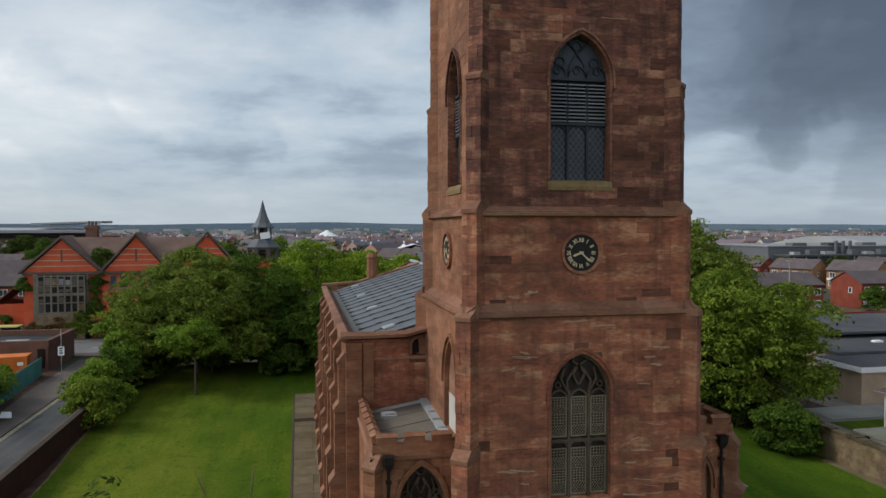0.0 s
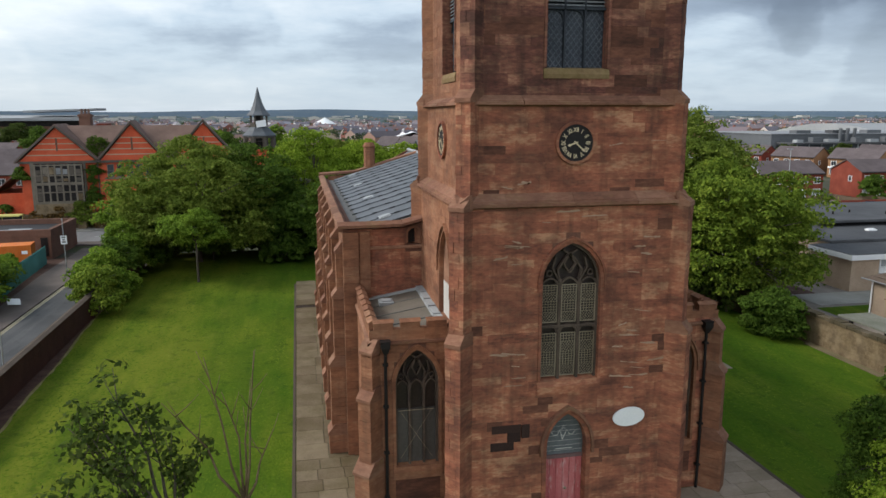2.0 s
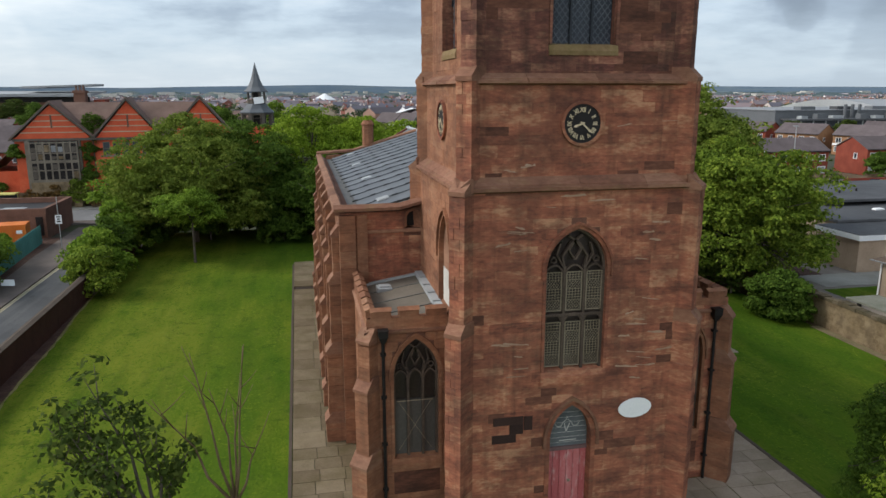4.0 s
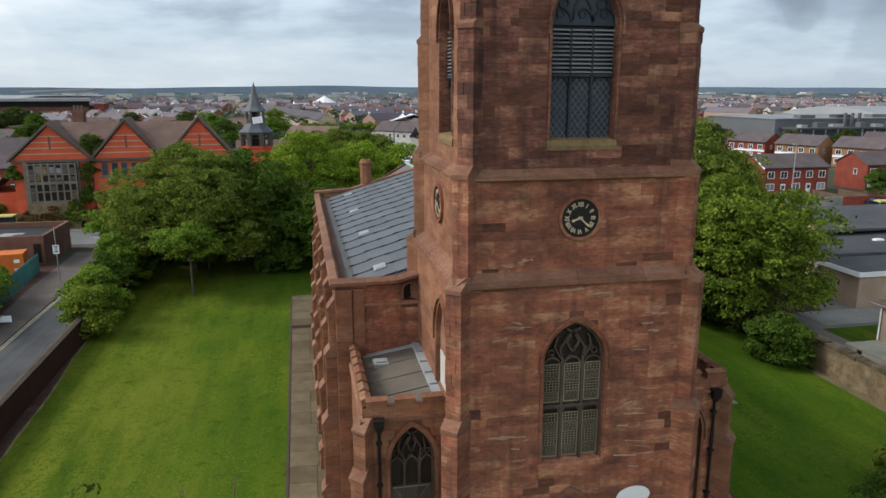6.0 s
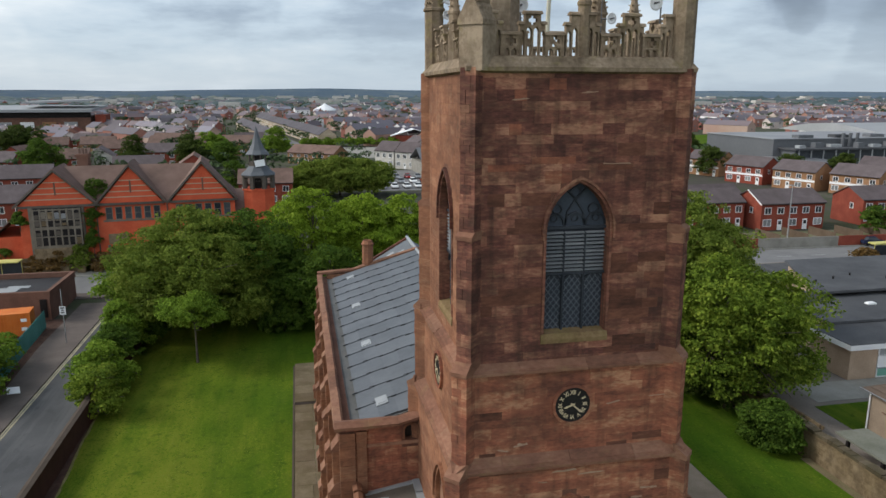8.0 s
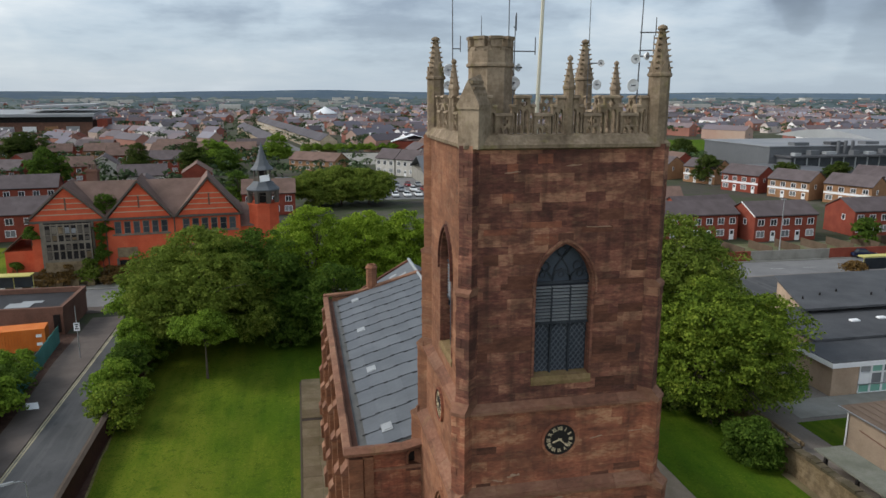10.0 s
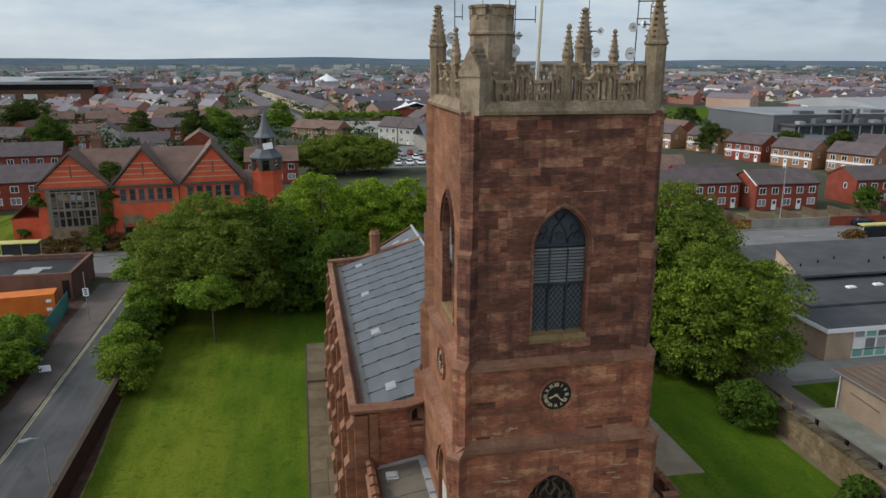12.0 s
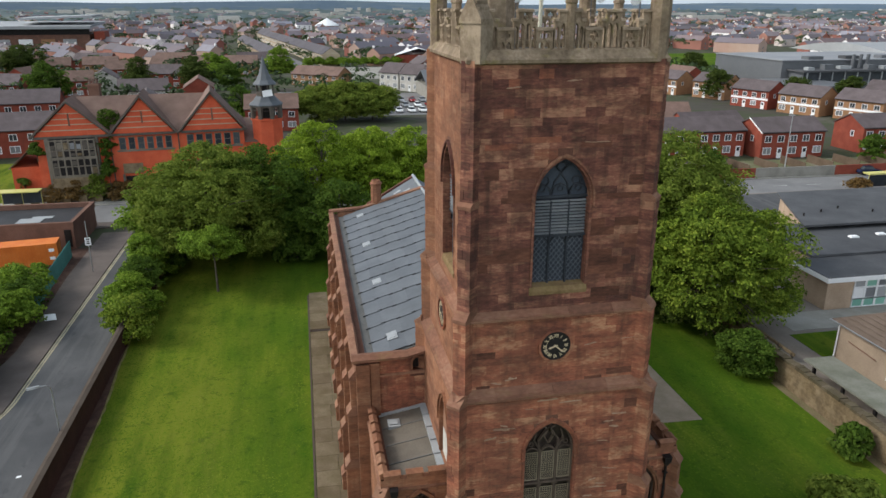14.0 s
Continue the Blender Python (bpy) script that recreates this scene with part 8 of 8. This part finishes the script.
part("roof", gable_roof(Build(), 46, 68, 352, 380, 4.0, 7.0, 0.5, 0.3, along="y"), WHITE, market)
solo("market_yard", Build().box(6, 46, 288, 346, G - 0.1, G + 0.03), CONCRETE, "wide pale market yard", "yard", "structure")
for k in range(9):
    tree((4 + 5.2 * k, 350 + (k % 3), G), 4.5, random_lobes(180 + k, 3.2, 4.2, 0.0, 5), LEAF_MID, "clipped green hedge along the market yard", 0.1, seed=180 + k, size=0.3, clump=1.0, per_clump=24, category="hedge", name="hedge")
house((-3.4, 271.8, G), -38, 20.5, 9.0, 4.0, 6.6, BRICK_TAN, TILE_BROWN, 6, "low tan brick parade with a brown tiled roof", bottom_doors=False)
solo("car_park", Build().box(20, 44, 188, 238, G - 0.1, G + 0.02), ASPHALT_PALE, "pale asphalt car park behind the trees", "car park", "structure")
solo("car_park", Build().box(-8, 3, 198, 248, G - 0.1, G + 0.02), ASPHALT_PALE, "pale asphalt parking strip behind the hall", "car park", "structure")
TYRE = surface("black_tyre_rubber", [(0.012, 0.012, 0.013), (0.022, 0.022, 0.023)], mix=(0.2, 0.5, 0.3))


def parked_car(paint, label):
    """A saloon: bonnet along its own -y."""
    ob = thing("car", (0, -500, G), label, "car", "parked cars")
    m = Matrix.Translation((0, -500, G))
    side = [(-2.10, 0.35), (-2.15, 0.62), (-1.95, 0.80), (-1.0, 0.92), (1.15, 0.95), (2.0, 0.90), (2.12, 0.60), (2.08, 0.35)]
    part("body", Build().rings([[(x * f, y, z) for y, z in side] for x, f in ((0.86, 1), (0.80, 0), (-0.86, 1))][::2], m), paint, ob)
    glass = part("windows", Build().rings([[(0.76, -0.95, 0.92), (0.76, 1.55, 0.95), (-0.76, 1.55, 0.95), (-0.76, -0.95, 0.92)], [(0.60, -0.25, 1.40), (0.60, 1.0, 1.40), (-0.60, 1.0, 1.40), (-0.60, -0.25, 1.40)]], m), PANE, ob)
    part("roof", Build().box(-0.62, 0.62, -0.30, 1.05, 1.39, 1.46, m), paint, ob)
    for x in (-0.80, 0.80):
        for y in (-1.30, 1.30):
            part("wheel", Build().lathe([(0.0, -0.1), (0.30, -0.1), (0.32, -0.06), (0.32, 0.06), (0.30, 0.1), (0.0, 0.1)], 12, m @ Matrix.Translation((x, y, 0.32)) @ pose(0, 0, 0, 0, 90, 0)), TYRE, ob)
    for x in (-0.62, 0.62):
        part("headlight", Build().box(x - 0.16, x + 0.16, -2.17, -2.05, 0.60, 0.74, m), WHITE, ob)
    return ob


paints = ((WHITE, "white parked saloon car"), (STEEL, "silver parked saloon car"), (surface("dark_blue_car_paint", [(0.016, 0.022, 0.05), (0.026, 0.034, 0.07)], rough=0.25, mix=(0.1, 0.5, 0.3), bump=0), "dark blue parked saloon car"), (surface("red_car_paint", [(0.22, 0.02, 0.02), (0.30, 0.03, 0.03)], rough=0.25, mix=(0.1, 0.5, 0.3), bump=0), "red parked saloon car"))
fleet = [parked_car(*p) for p in paints]
crng = random.Random(31)
for k in range(22):
    row, place = divmod(k, 6)
    x, y = (22.5 + 3.4 * place, (193, 204, 215, 226)[row]) if k < 18 else (-5.5, 203 + 6.0 * (k - 18))
    copy_thing(fleet[crng.choice((0, 0, 1, 1, 2, 3))], Matrix.Translation((x + crng.uniform(-0.3, 0.3), y, G + 0.02)) @ pose(0, 0, 0, 0, 0, crng.uniform(-4, 4) + (90 if k >= 18 else 0)))
copy_thing(fleet[2], Matrix.Translation((96.2, 103.4, -0.80)) @ pose(0, 0, 0, 0, 0, 84))
for ob in fleet:
    for o in (*ob.children_recursive, ob):
        bpy.data.objects.remove(o)
# tall column lamp by the main road
col = thing("street_lamp", (80.6, 104.6, -0.85), "tall slim grey street lamp", "street lamp")
part("pole", Build().tube([(80.6, 104.6, -0.85), (80.6, 104.6, 9.6)], [0.12, 0.06], 8), STEEL, col)
part("head", Build().box(79.9, 80.7, 104.2, 104.6, 9.55, 9.7), STEEL, col)
tree((85.3, 92.9, -0.5), 1.8, random_lobes(99, 1.7, 1.6, 0.0, 5, 0.6), LEAF_DRY, "low brownish shrub at the roadside", 0.06, seed=99, size=0.2, clump=0.6, per_clump=24, category="shrub", name="shrub")
shel = thing("bus_shelter", (91.5, 94.6, -0.85), "yellow bus shelter beside the main road", "bus shelter")
part("roof", Build().box(88.0, 95.5, 93.9, 95.4, 1.45, 1.65), YELLOW, shel)
for x in (88.2, 91.7, 95.3):
    part("post", Build().tube([(x, 94.2, -0.85), (x, 94.2, 1.45)], 0.06, 6), YELLOW, shel)
part("back_panel", Build().box(88.2, 95.3, 94.1, 94.15, -0.5, 1.3), PANE, shel)

ROOF_GREY = surface("grey_sheet_roof", [(0.20, 0.21, 0.225), (0.25, 0.26, 0.275), (0.30, 0.31, 0.325)], rough=0.6, mix=(0.2, 0.5, 0.3), scale=0.1)
# ---- sheds and large roofs further off ----
shed = thing("retail_shed", (200, 240, G), "large grey clad shed with a pale curved roof", "warehouse")
part("wall", Build().box(169, 310, 231, 274, G, 8.3), CLAD_GREY, shed)
part("roof", Build().box(168.6, 310.4, 230.6, 274.4, 8.3, 8.6), ROOF_GREY, shed)
part("curved_roof", Build().rings([[(x, 250 + 70 * f, 7.6 + 4.0 * math.sin(math.pi * f)) for f in [k / 12 for k in range(13)]] + [(x, 285, 7.0)] for x in (380, 236)]), ROOF_PALE, shed, "pale vaulted roof")
part("frontage", Build().box(172, 310, 223, 231, G, 4.9), CLAD_GREY, shed)
part("glazing", Build().box(172.2, 310, 222.6, 223, 1.9, 5.0), PANE, shed, "dark strip of glazing")
part("canopy", Build().box(171, 311, 221.5, 231, 5.0, 5.6), FELT, shed)
for k in range(24):
    part("mullion", Build().box(173 + 5 * k, 173.4 + 5 * k, 222.3, 222.6, 0.0, 5.0), FLASHING, shed)
for k in range(14):
    part("roof_plant", Build().box(174 + 8 * k, 176.5 + 8 * k + (k % 3), 223.5 + 2 * (k % 3), 226 + 2 * (k % 3), 5.6, 6.6 + 0.7 * (k % 2)), (FLASHING, CLAD_GREY)[k % 2], shed)
for k in range(5):
    part("roof_duct", Build().box(180 + 16 * k, 186 + 16 * k, 232 + k, 236 + k, 8.6, 9.7), (CLAD_GREY, FELT)[k % 2], shed)
for k in range(3):
    part("flue", Build().tube([(196 + 3 * k, 229, 5.5), (196 + 3 * k, 229, 10.5)], 0.6, 8), CLAD_GREY, shed)
solo("goods_yard", Build().box(150, 180, 205, 231, G - 0.05, G + 3.2), CLAD_GREY, "low grey clad yard block beside the shed", "building")
stand = thing("sports_stand", (-200, 540, G), "red brick sports stand under a wide grey roof and white truss", "stadium")
sm = Matrix.Translation((-135, 520, G)) @ pose(0, 0, 0, 0, 0, 5)
part("wall", Build().box(-150, 0, 0, 60, 0, 9.4, sm), BRICK_BROWN, stand)
# black slab stands in for the shadow below the roof
part("shade", Build().box(-150, 0.5, -0.6, 0, 9.4, 13.2, sm), IRON, stand, "black band painting the shadow under the stand's roof")
part("roof", Build().rings([[(x, -6, 13.0), (x, 62, 15.5), (x, 62, 16.6), (x, -6, 14.8)][::-1] for x in (-155, 2)], sm), ROOF_PALE, stand, "wide grey sheet roof")
part("upper_roof", Build().rings([[(x, y, z + dz) for y, z in ((8, 18.4), (52, 18.4), (52, 20.0), (8, 19.6))] for x, dz in ((2, 1.6), (-42, 0.0))], sm), ROOF_PALE, stand, "white roof truss")
part("end_tower", Build().box(2.5, 9, 2, 22, 0, 11, sm), BRICK_RED, stand)
for k in range(9):
    part("hoarding", Build().box(-120 + 13 * k, -112 + 13 * k, -0.8, 0, 3.0, 6.6, sm), (WHITE, BRICK_TAN, ROOF_PALE)[k % 3], stand)
tent = thing("white_dome", (32, 838, G), "distant white peaked roof", "pavilion")
part("roof", Build().lathe([(13.5, 6.0), (13.0, 7.2), (8.0, 10.0), (3.0, 12.6), (0.3, 14.5)], 16, Matrix.Translation((32, 838, G))), WHITE, tent)
part("wall", Build().lathe([(12.5, 0), (12.5, 6.0)], 16, Matrix.Translation((32, 838, G))), BRICK_RED, tent)
for x, y, w, d, h, wm, rm, lab in ((58, 214, 40, 26, 4.0, CONCRETE, CLAD_GREY, "flat roofed market hall"), (80, 260, 40, 20, 6.5, OFFWHITE, TILE_GREY, "white rendered block with a grey roof")):
    ob = thing("low_block", (x, y, G), lab, "building")
    part("wall", Build().box(x - w / 2, x + w / 2, y, y + d, G, G + h), wm, ob)
    part("roof", gable_roof(Build(), x - w / 2, x + w / 2, y, y + d, G + h, G + h + d * 0.16, 0.5, 0.2), rm, ob)
    n = int(w / 4)
    for k in range(n):
        window(ob, wall_frame(x - w / 2, y, 0), w * (k + 0.5) / n, G + h * 0.58, 1.5, 1.2, WHITE, PANE, (0, 0))
solo("playing_field", Build().box(150, 268, 299, 415, -1.0, -0.9), GRASS, "green playing field far off", "field", "structure")
solo("roadside_grass", Build().box(-75, -43.5, 109, 140, -1.0, -0.88), GRASS, "grass beside the derelict hall", "lawn", "structure")

# ---- the town ----
trng = random.Random(21)
CREAM = surface("cream_render", [(0.30, 0.235, 0.165), (0.40, 0.325, 0.235), (0.50, 0.43, 0.33)], mix=(0.6, 0.3, 0.2), dirt=0.3, dirt_colour=(0.22, 0.16, 0.11))
SLATE_TOWN = surface("purple_grey_slates", [(0.071, 0.066, 0.075), (0.094, 0.087, 0.098), (0.116, 0.109, 0.120)], mix=(0.4, 0.4, 0.3), scale=0.3)
STREET_A, STREET_B = Vector((2.0, 352.0)), Vector((-44.0, 650.0))
street_way = (STREET_B - STREET_A).normalized()


def on_street(x, y):
    p = Vector((x, y)) - STREET_A
    return -15 < p.dot(street_way) < 315 and abs(p.x * street_way.y - p.y * street_way.x) < 26


solo("town_street", strip([tuple(STREET_A), tuple(STREET_B)], 7.0, G - 0.02, 0.05), ASPHALT_PALE, "straight pale street between terraces", "road", "structure")
lead = house((0, -400, G), 0, 10.4, 8.5, 5.6, 8.6, CREAM, SLATE_TOWN, 2, "cream fronted terraced house with a slate roof", bottom_doors=True, gable_window=False, group="cream terrace")
for k in range(27):
    for side in (-1, 1):
        if side < 0 and k > 15:
            continue
        p = STREET_A + street_way * (11.0 * k + 4)
        across = Vector((street_way.y, -street_way.x)) * side
        foot = p + across * 8.5
        turn = math.degrees(math.atan2(across.y, across.x)) - 90
        along = Vector((math.cos(radians(turn)), math.sin(radians(turn)))) * 5.2
        copy_thing(lead, Matrix.Translation((foot.x - along.x, foot.y - along.y, G)) @ pose(0, 0, 0, 0, 0, turn))
for o in (*lead.children_recursive, lead):
    bpy.data.objects.remove(o)
protos = []
for wall_mat, roof_mat, w, bays in ((BRICK_RED, TILE_BROWN, 12, 4), (BRICK_TAN, TILE_BROWN, 13, 4), (BRICK_RED, TILE_GREY, 16, 5), (OFFWHITE, TILE_GREY, 13, 4), (BRICK_BROWN, TILE_BROWN, 15, 4)):
    word = {BRICK_RED: "red brick", BRICK_TAN: "tan brick", OFFWHITE: "white rendered", BRICK_BROWN: "brown brick"}[wall_mat]
    protos.append(house((0, -300, G), 0, w, 8.5, 5.2, 8.0, wall_mat, roof_mat, bays, word + " houses in a town terrace", bottom_doors=False, gable_window=False, group="town houses"))
FAR_TAKEN = [(-300, -112, 470, 600), (150, 320, 196, 330), (146, 272, 295, 430), (10, 54, 815, 865)]
taken = FAR_TAKEN + [(-77, -60, 206, 224), (-56, -16, 228, 242), (0, 22, 176, 194), (-45, 0, 105, 135), (-3, 26, 138, 162), (36, 80, 206, 246), (22, 62, 226, 262), (0, 50, 278, 356), (58, 105, 254, 286), (90, 170, 100, 232), (-52, -24, 164, 186), (16, 46, 186, 240), (-10, 20, 252, 290), (-9, 4, 196, 250)]
count = 0
for row in range(9):
    y = 142 + row * 24
    x = -0.42 * y - 40 + trng.uniform(0, 12)
    while x < 1.02 * y + 30:
        k = trng.choice((0, 0, 0, 1, 2, 2, 3, 4))
        w = (12, 13, 16, 13, 15)[k]
        yy = y + trng.uniform(-4, 4)
        if not any(a - w < x < b and c - 9 < yy < d for a, b, c, d in taken) and not on_street(x, yy) and trng.random() < 0.82:
            copy_thing(protos[k], Matrix.Translation((x, yy, G)) @ pose(0, 0, 0, 0, 0, trng.choice((0, 8, 8, -12, 14, 78, -80, 96))))
            count += 1
        x += w + trng.choice((1.5, 4, 7, 12))
for ob in protos:
    for o in (*ob.children_recursive, ob):
        bpy.data.objects.remove(o)

walls, roofs, panes, stacks = Build(), Build(), Build(), Build()
for ring in range(46):
    y = 355 + ring * 21 * (1 + ring * 0.034)
    step = 27 * (1 + ring * 0.022)
    x = -0.47 * y - 60
    while x < 1.02 * y + 60:
        if trng.random() < (0.92 if y < 750 else 0.62 if y < 1100 else 0.4) and not on_street(x, y) and not any(a - 30 < x < b and c - 20 < y < d for a, b, c, d in FAR_TAKEN):
            turn = 24 + 16 * math.sin(x * 0.006 + y * 0.004) + (90 if math.sin(x * 0.021 + 3 * math.sin(y * 0.011)) > 0.1 else 0) + trng.uniform(-3, 3)
            m = Matrix.Translation((x + trng.uniform(-6, 6), y + trng.uniform(-7, 7), G)) @ pose(0, 0, 0, 0, 0, turn)
            w, d, e = trng.choice((9, 12, 14, 18, 24, 32)), trng.uniform(7, 9.5), trng.uniform(4.6, 6.2)
            walls.plate([(0, 0), (d, 0), (d, e), (d / 2, e + 2.8), (0, e)], (), 0, w, m @ pose(0, 0, 0, 0, 0, -90) @ Matrix.Translation((-d, 0, 0)))
            gable_roof(roofs, 0, w, 0, d, e + 0.03, e + 2.86, 0.2, 0.12, m)
            n = max(2, int(w / 5))
            if y < 950:
                for k in range(n):
                    u = (k + 0.5) * w / n
                    for z in (0.9, 3.3):
                        panes.box(u - 0.7, u + 0.7, -0.08, 0.0, z, z + 1.25, m)
                for z in (0.9, 3.3):
                    panes.box(-0.08, 0.0, d * 0.4, d * 0.4 + 1.0, z, z + 1.1, m)
            for k in range(0, n, 2):
                stacks.box(k * w / n, k * w / n + 0.9, d / 2 - 0.35, d / 2 + 0.35, e + 2.2, e + 3.8, m)
        x += step * trng.uniform(0.7, 1.3)
# wall and roof tones are lifted towards blue to paint in some haze
TOWN_WALL = surface("town_walls", [(0.233, 0.092, 0.075), (0.299, 0.127, 0.100), (0.336, 0.200, 0.157), (0.437, 0.349, 0.298), (0.802, 0.788, 0.799)], mix=(0.85, 0.1, 0.05), scale=0.02, bump=0)
TOWN_ROOF = surface("town_roofs", [(0.103, 0.091, 0.104), (0.134, 0.118, 0.128), (0.161, 0.154, 0.184), (0.177, 0.125, 0.121), (0.255, 0.258, 0.301)], mix=(0.85, 0.1, 0.05), scale=0.02, bump=0)
TOWN_PANE = surface("town_windows", [(0.080, 0.088, 0.096), (0.240, 0.248, 0.256), (0.496, 0.496, 0.496)], mix=(0.9, 0.05, 0.05), rough=0.4, bump=0)
town = thing("distant_town", (100, 700, G), "distant terraces with grey and brown roofs", "town", kind="stuff")
part("terrace_wall", walls, TOWN_WALL, town, kind="stuff")
part("terrace_roof", roofs, TOWN_ROOF, town, kind="stuff")
part("terrace_window", panes, TOWN_PANE, town, kind="stuff")
part("chimney_stack", stacks, TOWN_WALL, town, kind="stuff")

# trees between the houses
for k, (x, y, r, h, mat_) in enumerate(((-68.5, 215, 6.2, 12.6, LEAF_DARK), (-49, 235, 4.8, 12.5, LEAF_DEEP), (-32, 235, 5.6, 12.5, LEAF_DEEP), (-22, 235, 4.6, 10.6, LEAF_DARK), (-14.5, 176, 3.2, 9.4, LEAF_DARK), (3.5, 180, 6.0, 8.6, LEAF_OLIVE), (10.5, 181, 7.0, 9.6, LEAF_OLIVE), (17.5, 181, 6.5, 9.0, LEAF_OLIVE), (128, 205, 4.5, 9, LEAF_DEEP), (150, 196, 3.5, 7, LEAF_DEEP), (166, 193, 4.0, 7, LEAF_DEEP), (152, 262, 5.0, 11, LEAF_DEEP), (66, 150, 4, 8, LEAF_DARK), (178, 176, 6, 8, LEAF_MID), (36, 170, 4, 9, LEAF_DEEP), (-30, 262, 6, 12, LEAF_MID), (-8, 290, 6, 12, LEAF_MID), (46, 190, 5, 9, LEAF_DEEP), (-104, 300, 8, 13, LEAF_DEEP), (60, 176, 4, 8, LEAF_DEEP))):
    tree((x, y, G), h, random_lobes(120 + k, r, h, 0.0 if mat_ is LEAF_OLIVE else 0.5, 14 if mat_ is LEAF_OLIVE else 8), mat_, "dark leafy tree among the houses" if mat_ is LEAF_DEEP else "leafy green tree among the houses", 0.25, seed=120 + k, size=0.25, clump=1.1, per_clump=60)
LEAF_FAR = surface("town_tree_leaves", [(0.028, 0.046, 0.021), (0.046, 0.074, 0.030), (0.074, 0.106, 0.041)], mix=(0.6, 0.4, 0), scale=0.05, bump=0)
# the far canopy's blue-grey is distance haze put into the base colour
HAZY_WOOD = surface("far_wood_leaves", [(0.042, 0.064, 0.069), (0.063, 0.091, 0.095), (0.089, 0.115, 0.123)], mix=(0.0, 0.6, 0.4), scale=0.02, grain=8, bump=0)
overlay(HAZY_WOOD, 1.0, (0.010, 0.004, 0.0), 0.53, 0.60, 0.75, (0.150, 0.165, 0.135))
overlay(HAZY_WOOD, 1.0, (0.012, 0.012, 0.0), 0.55, 0.60, 0.6, (0.030, 0.050, 0.040), 9.0)
gen = np.random.default_rng(77)
rows = []
while len(rows) < 6500:
    y = 200 + 1500 * gen.random() ** 1.1
    x = (-0.47 + 1.5 * gen.random()) * y
    if any(a < x < b and c < y < d for a, b, c, d in taken):
        continue
    s = 2.4 + 2.2 * gen.random()
    for q in range(int(3 + 5 * gen.random())):
        rows.append((x + gen.normal() * s, y + gen.normal() * s, G + 2.2 + 4.2 * gen.random(), 1.7 + gen.random()))
solo("town_trees", leaf_mesh(rows, 22, 0.65, gen, "town_trees"), LEAF_FAR, "scattered dark green trees of the distant town", "trees", "stuff")
woods = Build()
NR, NA = 70, 300
bumps = gen.random((NR + 1, NA + 1))
for _ in range(2):
    bumps[1:-1, 1:-1] = (bumps[:-2, 1:-1] + bumps[2:, 1:-1] + bumps[1:-1, :-2] + bumps[1:-1, 2:] + 2 * bumps[1:-1, 1:-1]) / 6
canopy = []
for i in range(NR + 1):
    r = 1080 * (4300 / 1080) ** (i / NR)
    for k in range(NA + 1):
        a = radians(-40 + 105 * k / NA)
        canopy.append((r * math.sin(a), r * math.cos(a), G + max(-0.3, (bumps[i, k] - 0.42) * 42) * min(1.0, 0.25 + i / 30)))
woods.add(canopy, [(i * (NA + 1) + k, i * (NA + 1) + k + 1, (i + 1) * (NA + 1) + k + 1, (i + 1) * (NA + 1) + k) for i in range(NR) for k in range(NA)])
solo("far_woods", woods, HAZY_WOOD, "far woods towards the horizon, tinted blue for haze", "woods", "stuff", smooth=True)
far_white = Build()
for k in range(70):
    y = 1150 + 2600 * gen.random()
    x = (-0.42 + 1.5 * gen.random()) * y
    w = 12 + 60 * gen.random() ** 2
    far_white.box(x, x + w, y, y + 20, G, G + 8 + 0.003 * (y - 1000) + 4 * gen.random())
solo("far_sheds", far_white, OFFWHITE, "scattered pale sheds far off among the woods", "buildings", "stuff")
# low hills on the horizon, distance haze mixed into their colour
HAZY_HILLS = surface("wooded_hills", [(0.069, 0.104, 0.142), (0.095, 0.132, 0.174)], mix=(0, 0.6, 0.4), scale=0.004, bump=0)
overlay(HAZY_HILLS, 1.0, (0.004, 0.004, 0.09), 0.52, 0.62, 0.7, (0.125, 0.155, 0.165))
hills = Build()
pts = []
for k in range(121):
    a = radians(-75 + 150 * k / 120)
    h = 37 + 14 * math.exp(-((a + 0.02) / 0.16) ** 2) + 4 * math.sin(a * 13 + 0.3) + 1.5 * math.sin(a * 37)
    pts.append((4250 * math.sin(a), 4250 * math.cos(a), max(6, h)))
hills.add([(x, y, -1) for x, y, z in pts] + [(x * 1.02, y * 1.02, z) for x, y, z in pts], [(k, k + 1, k + 122, k + 121) for k in range(120)])
solo("hills", hills, HAZY_HILLS, "low hills along the horizon, tinted blue for haze", "hills", "backdrop")

# ---- single stones, sheets and flags, set last ----
for wall, me, at, material in LATE:
    part(me.name.split(".")[0], me, material, wall, at=at)
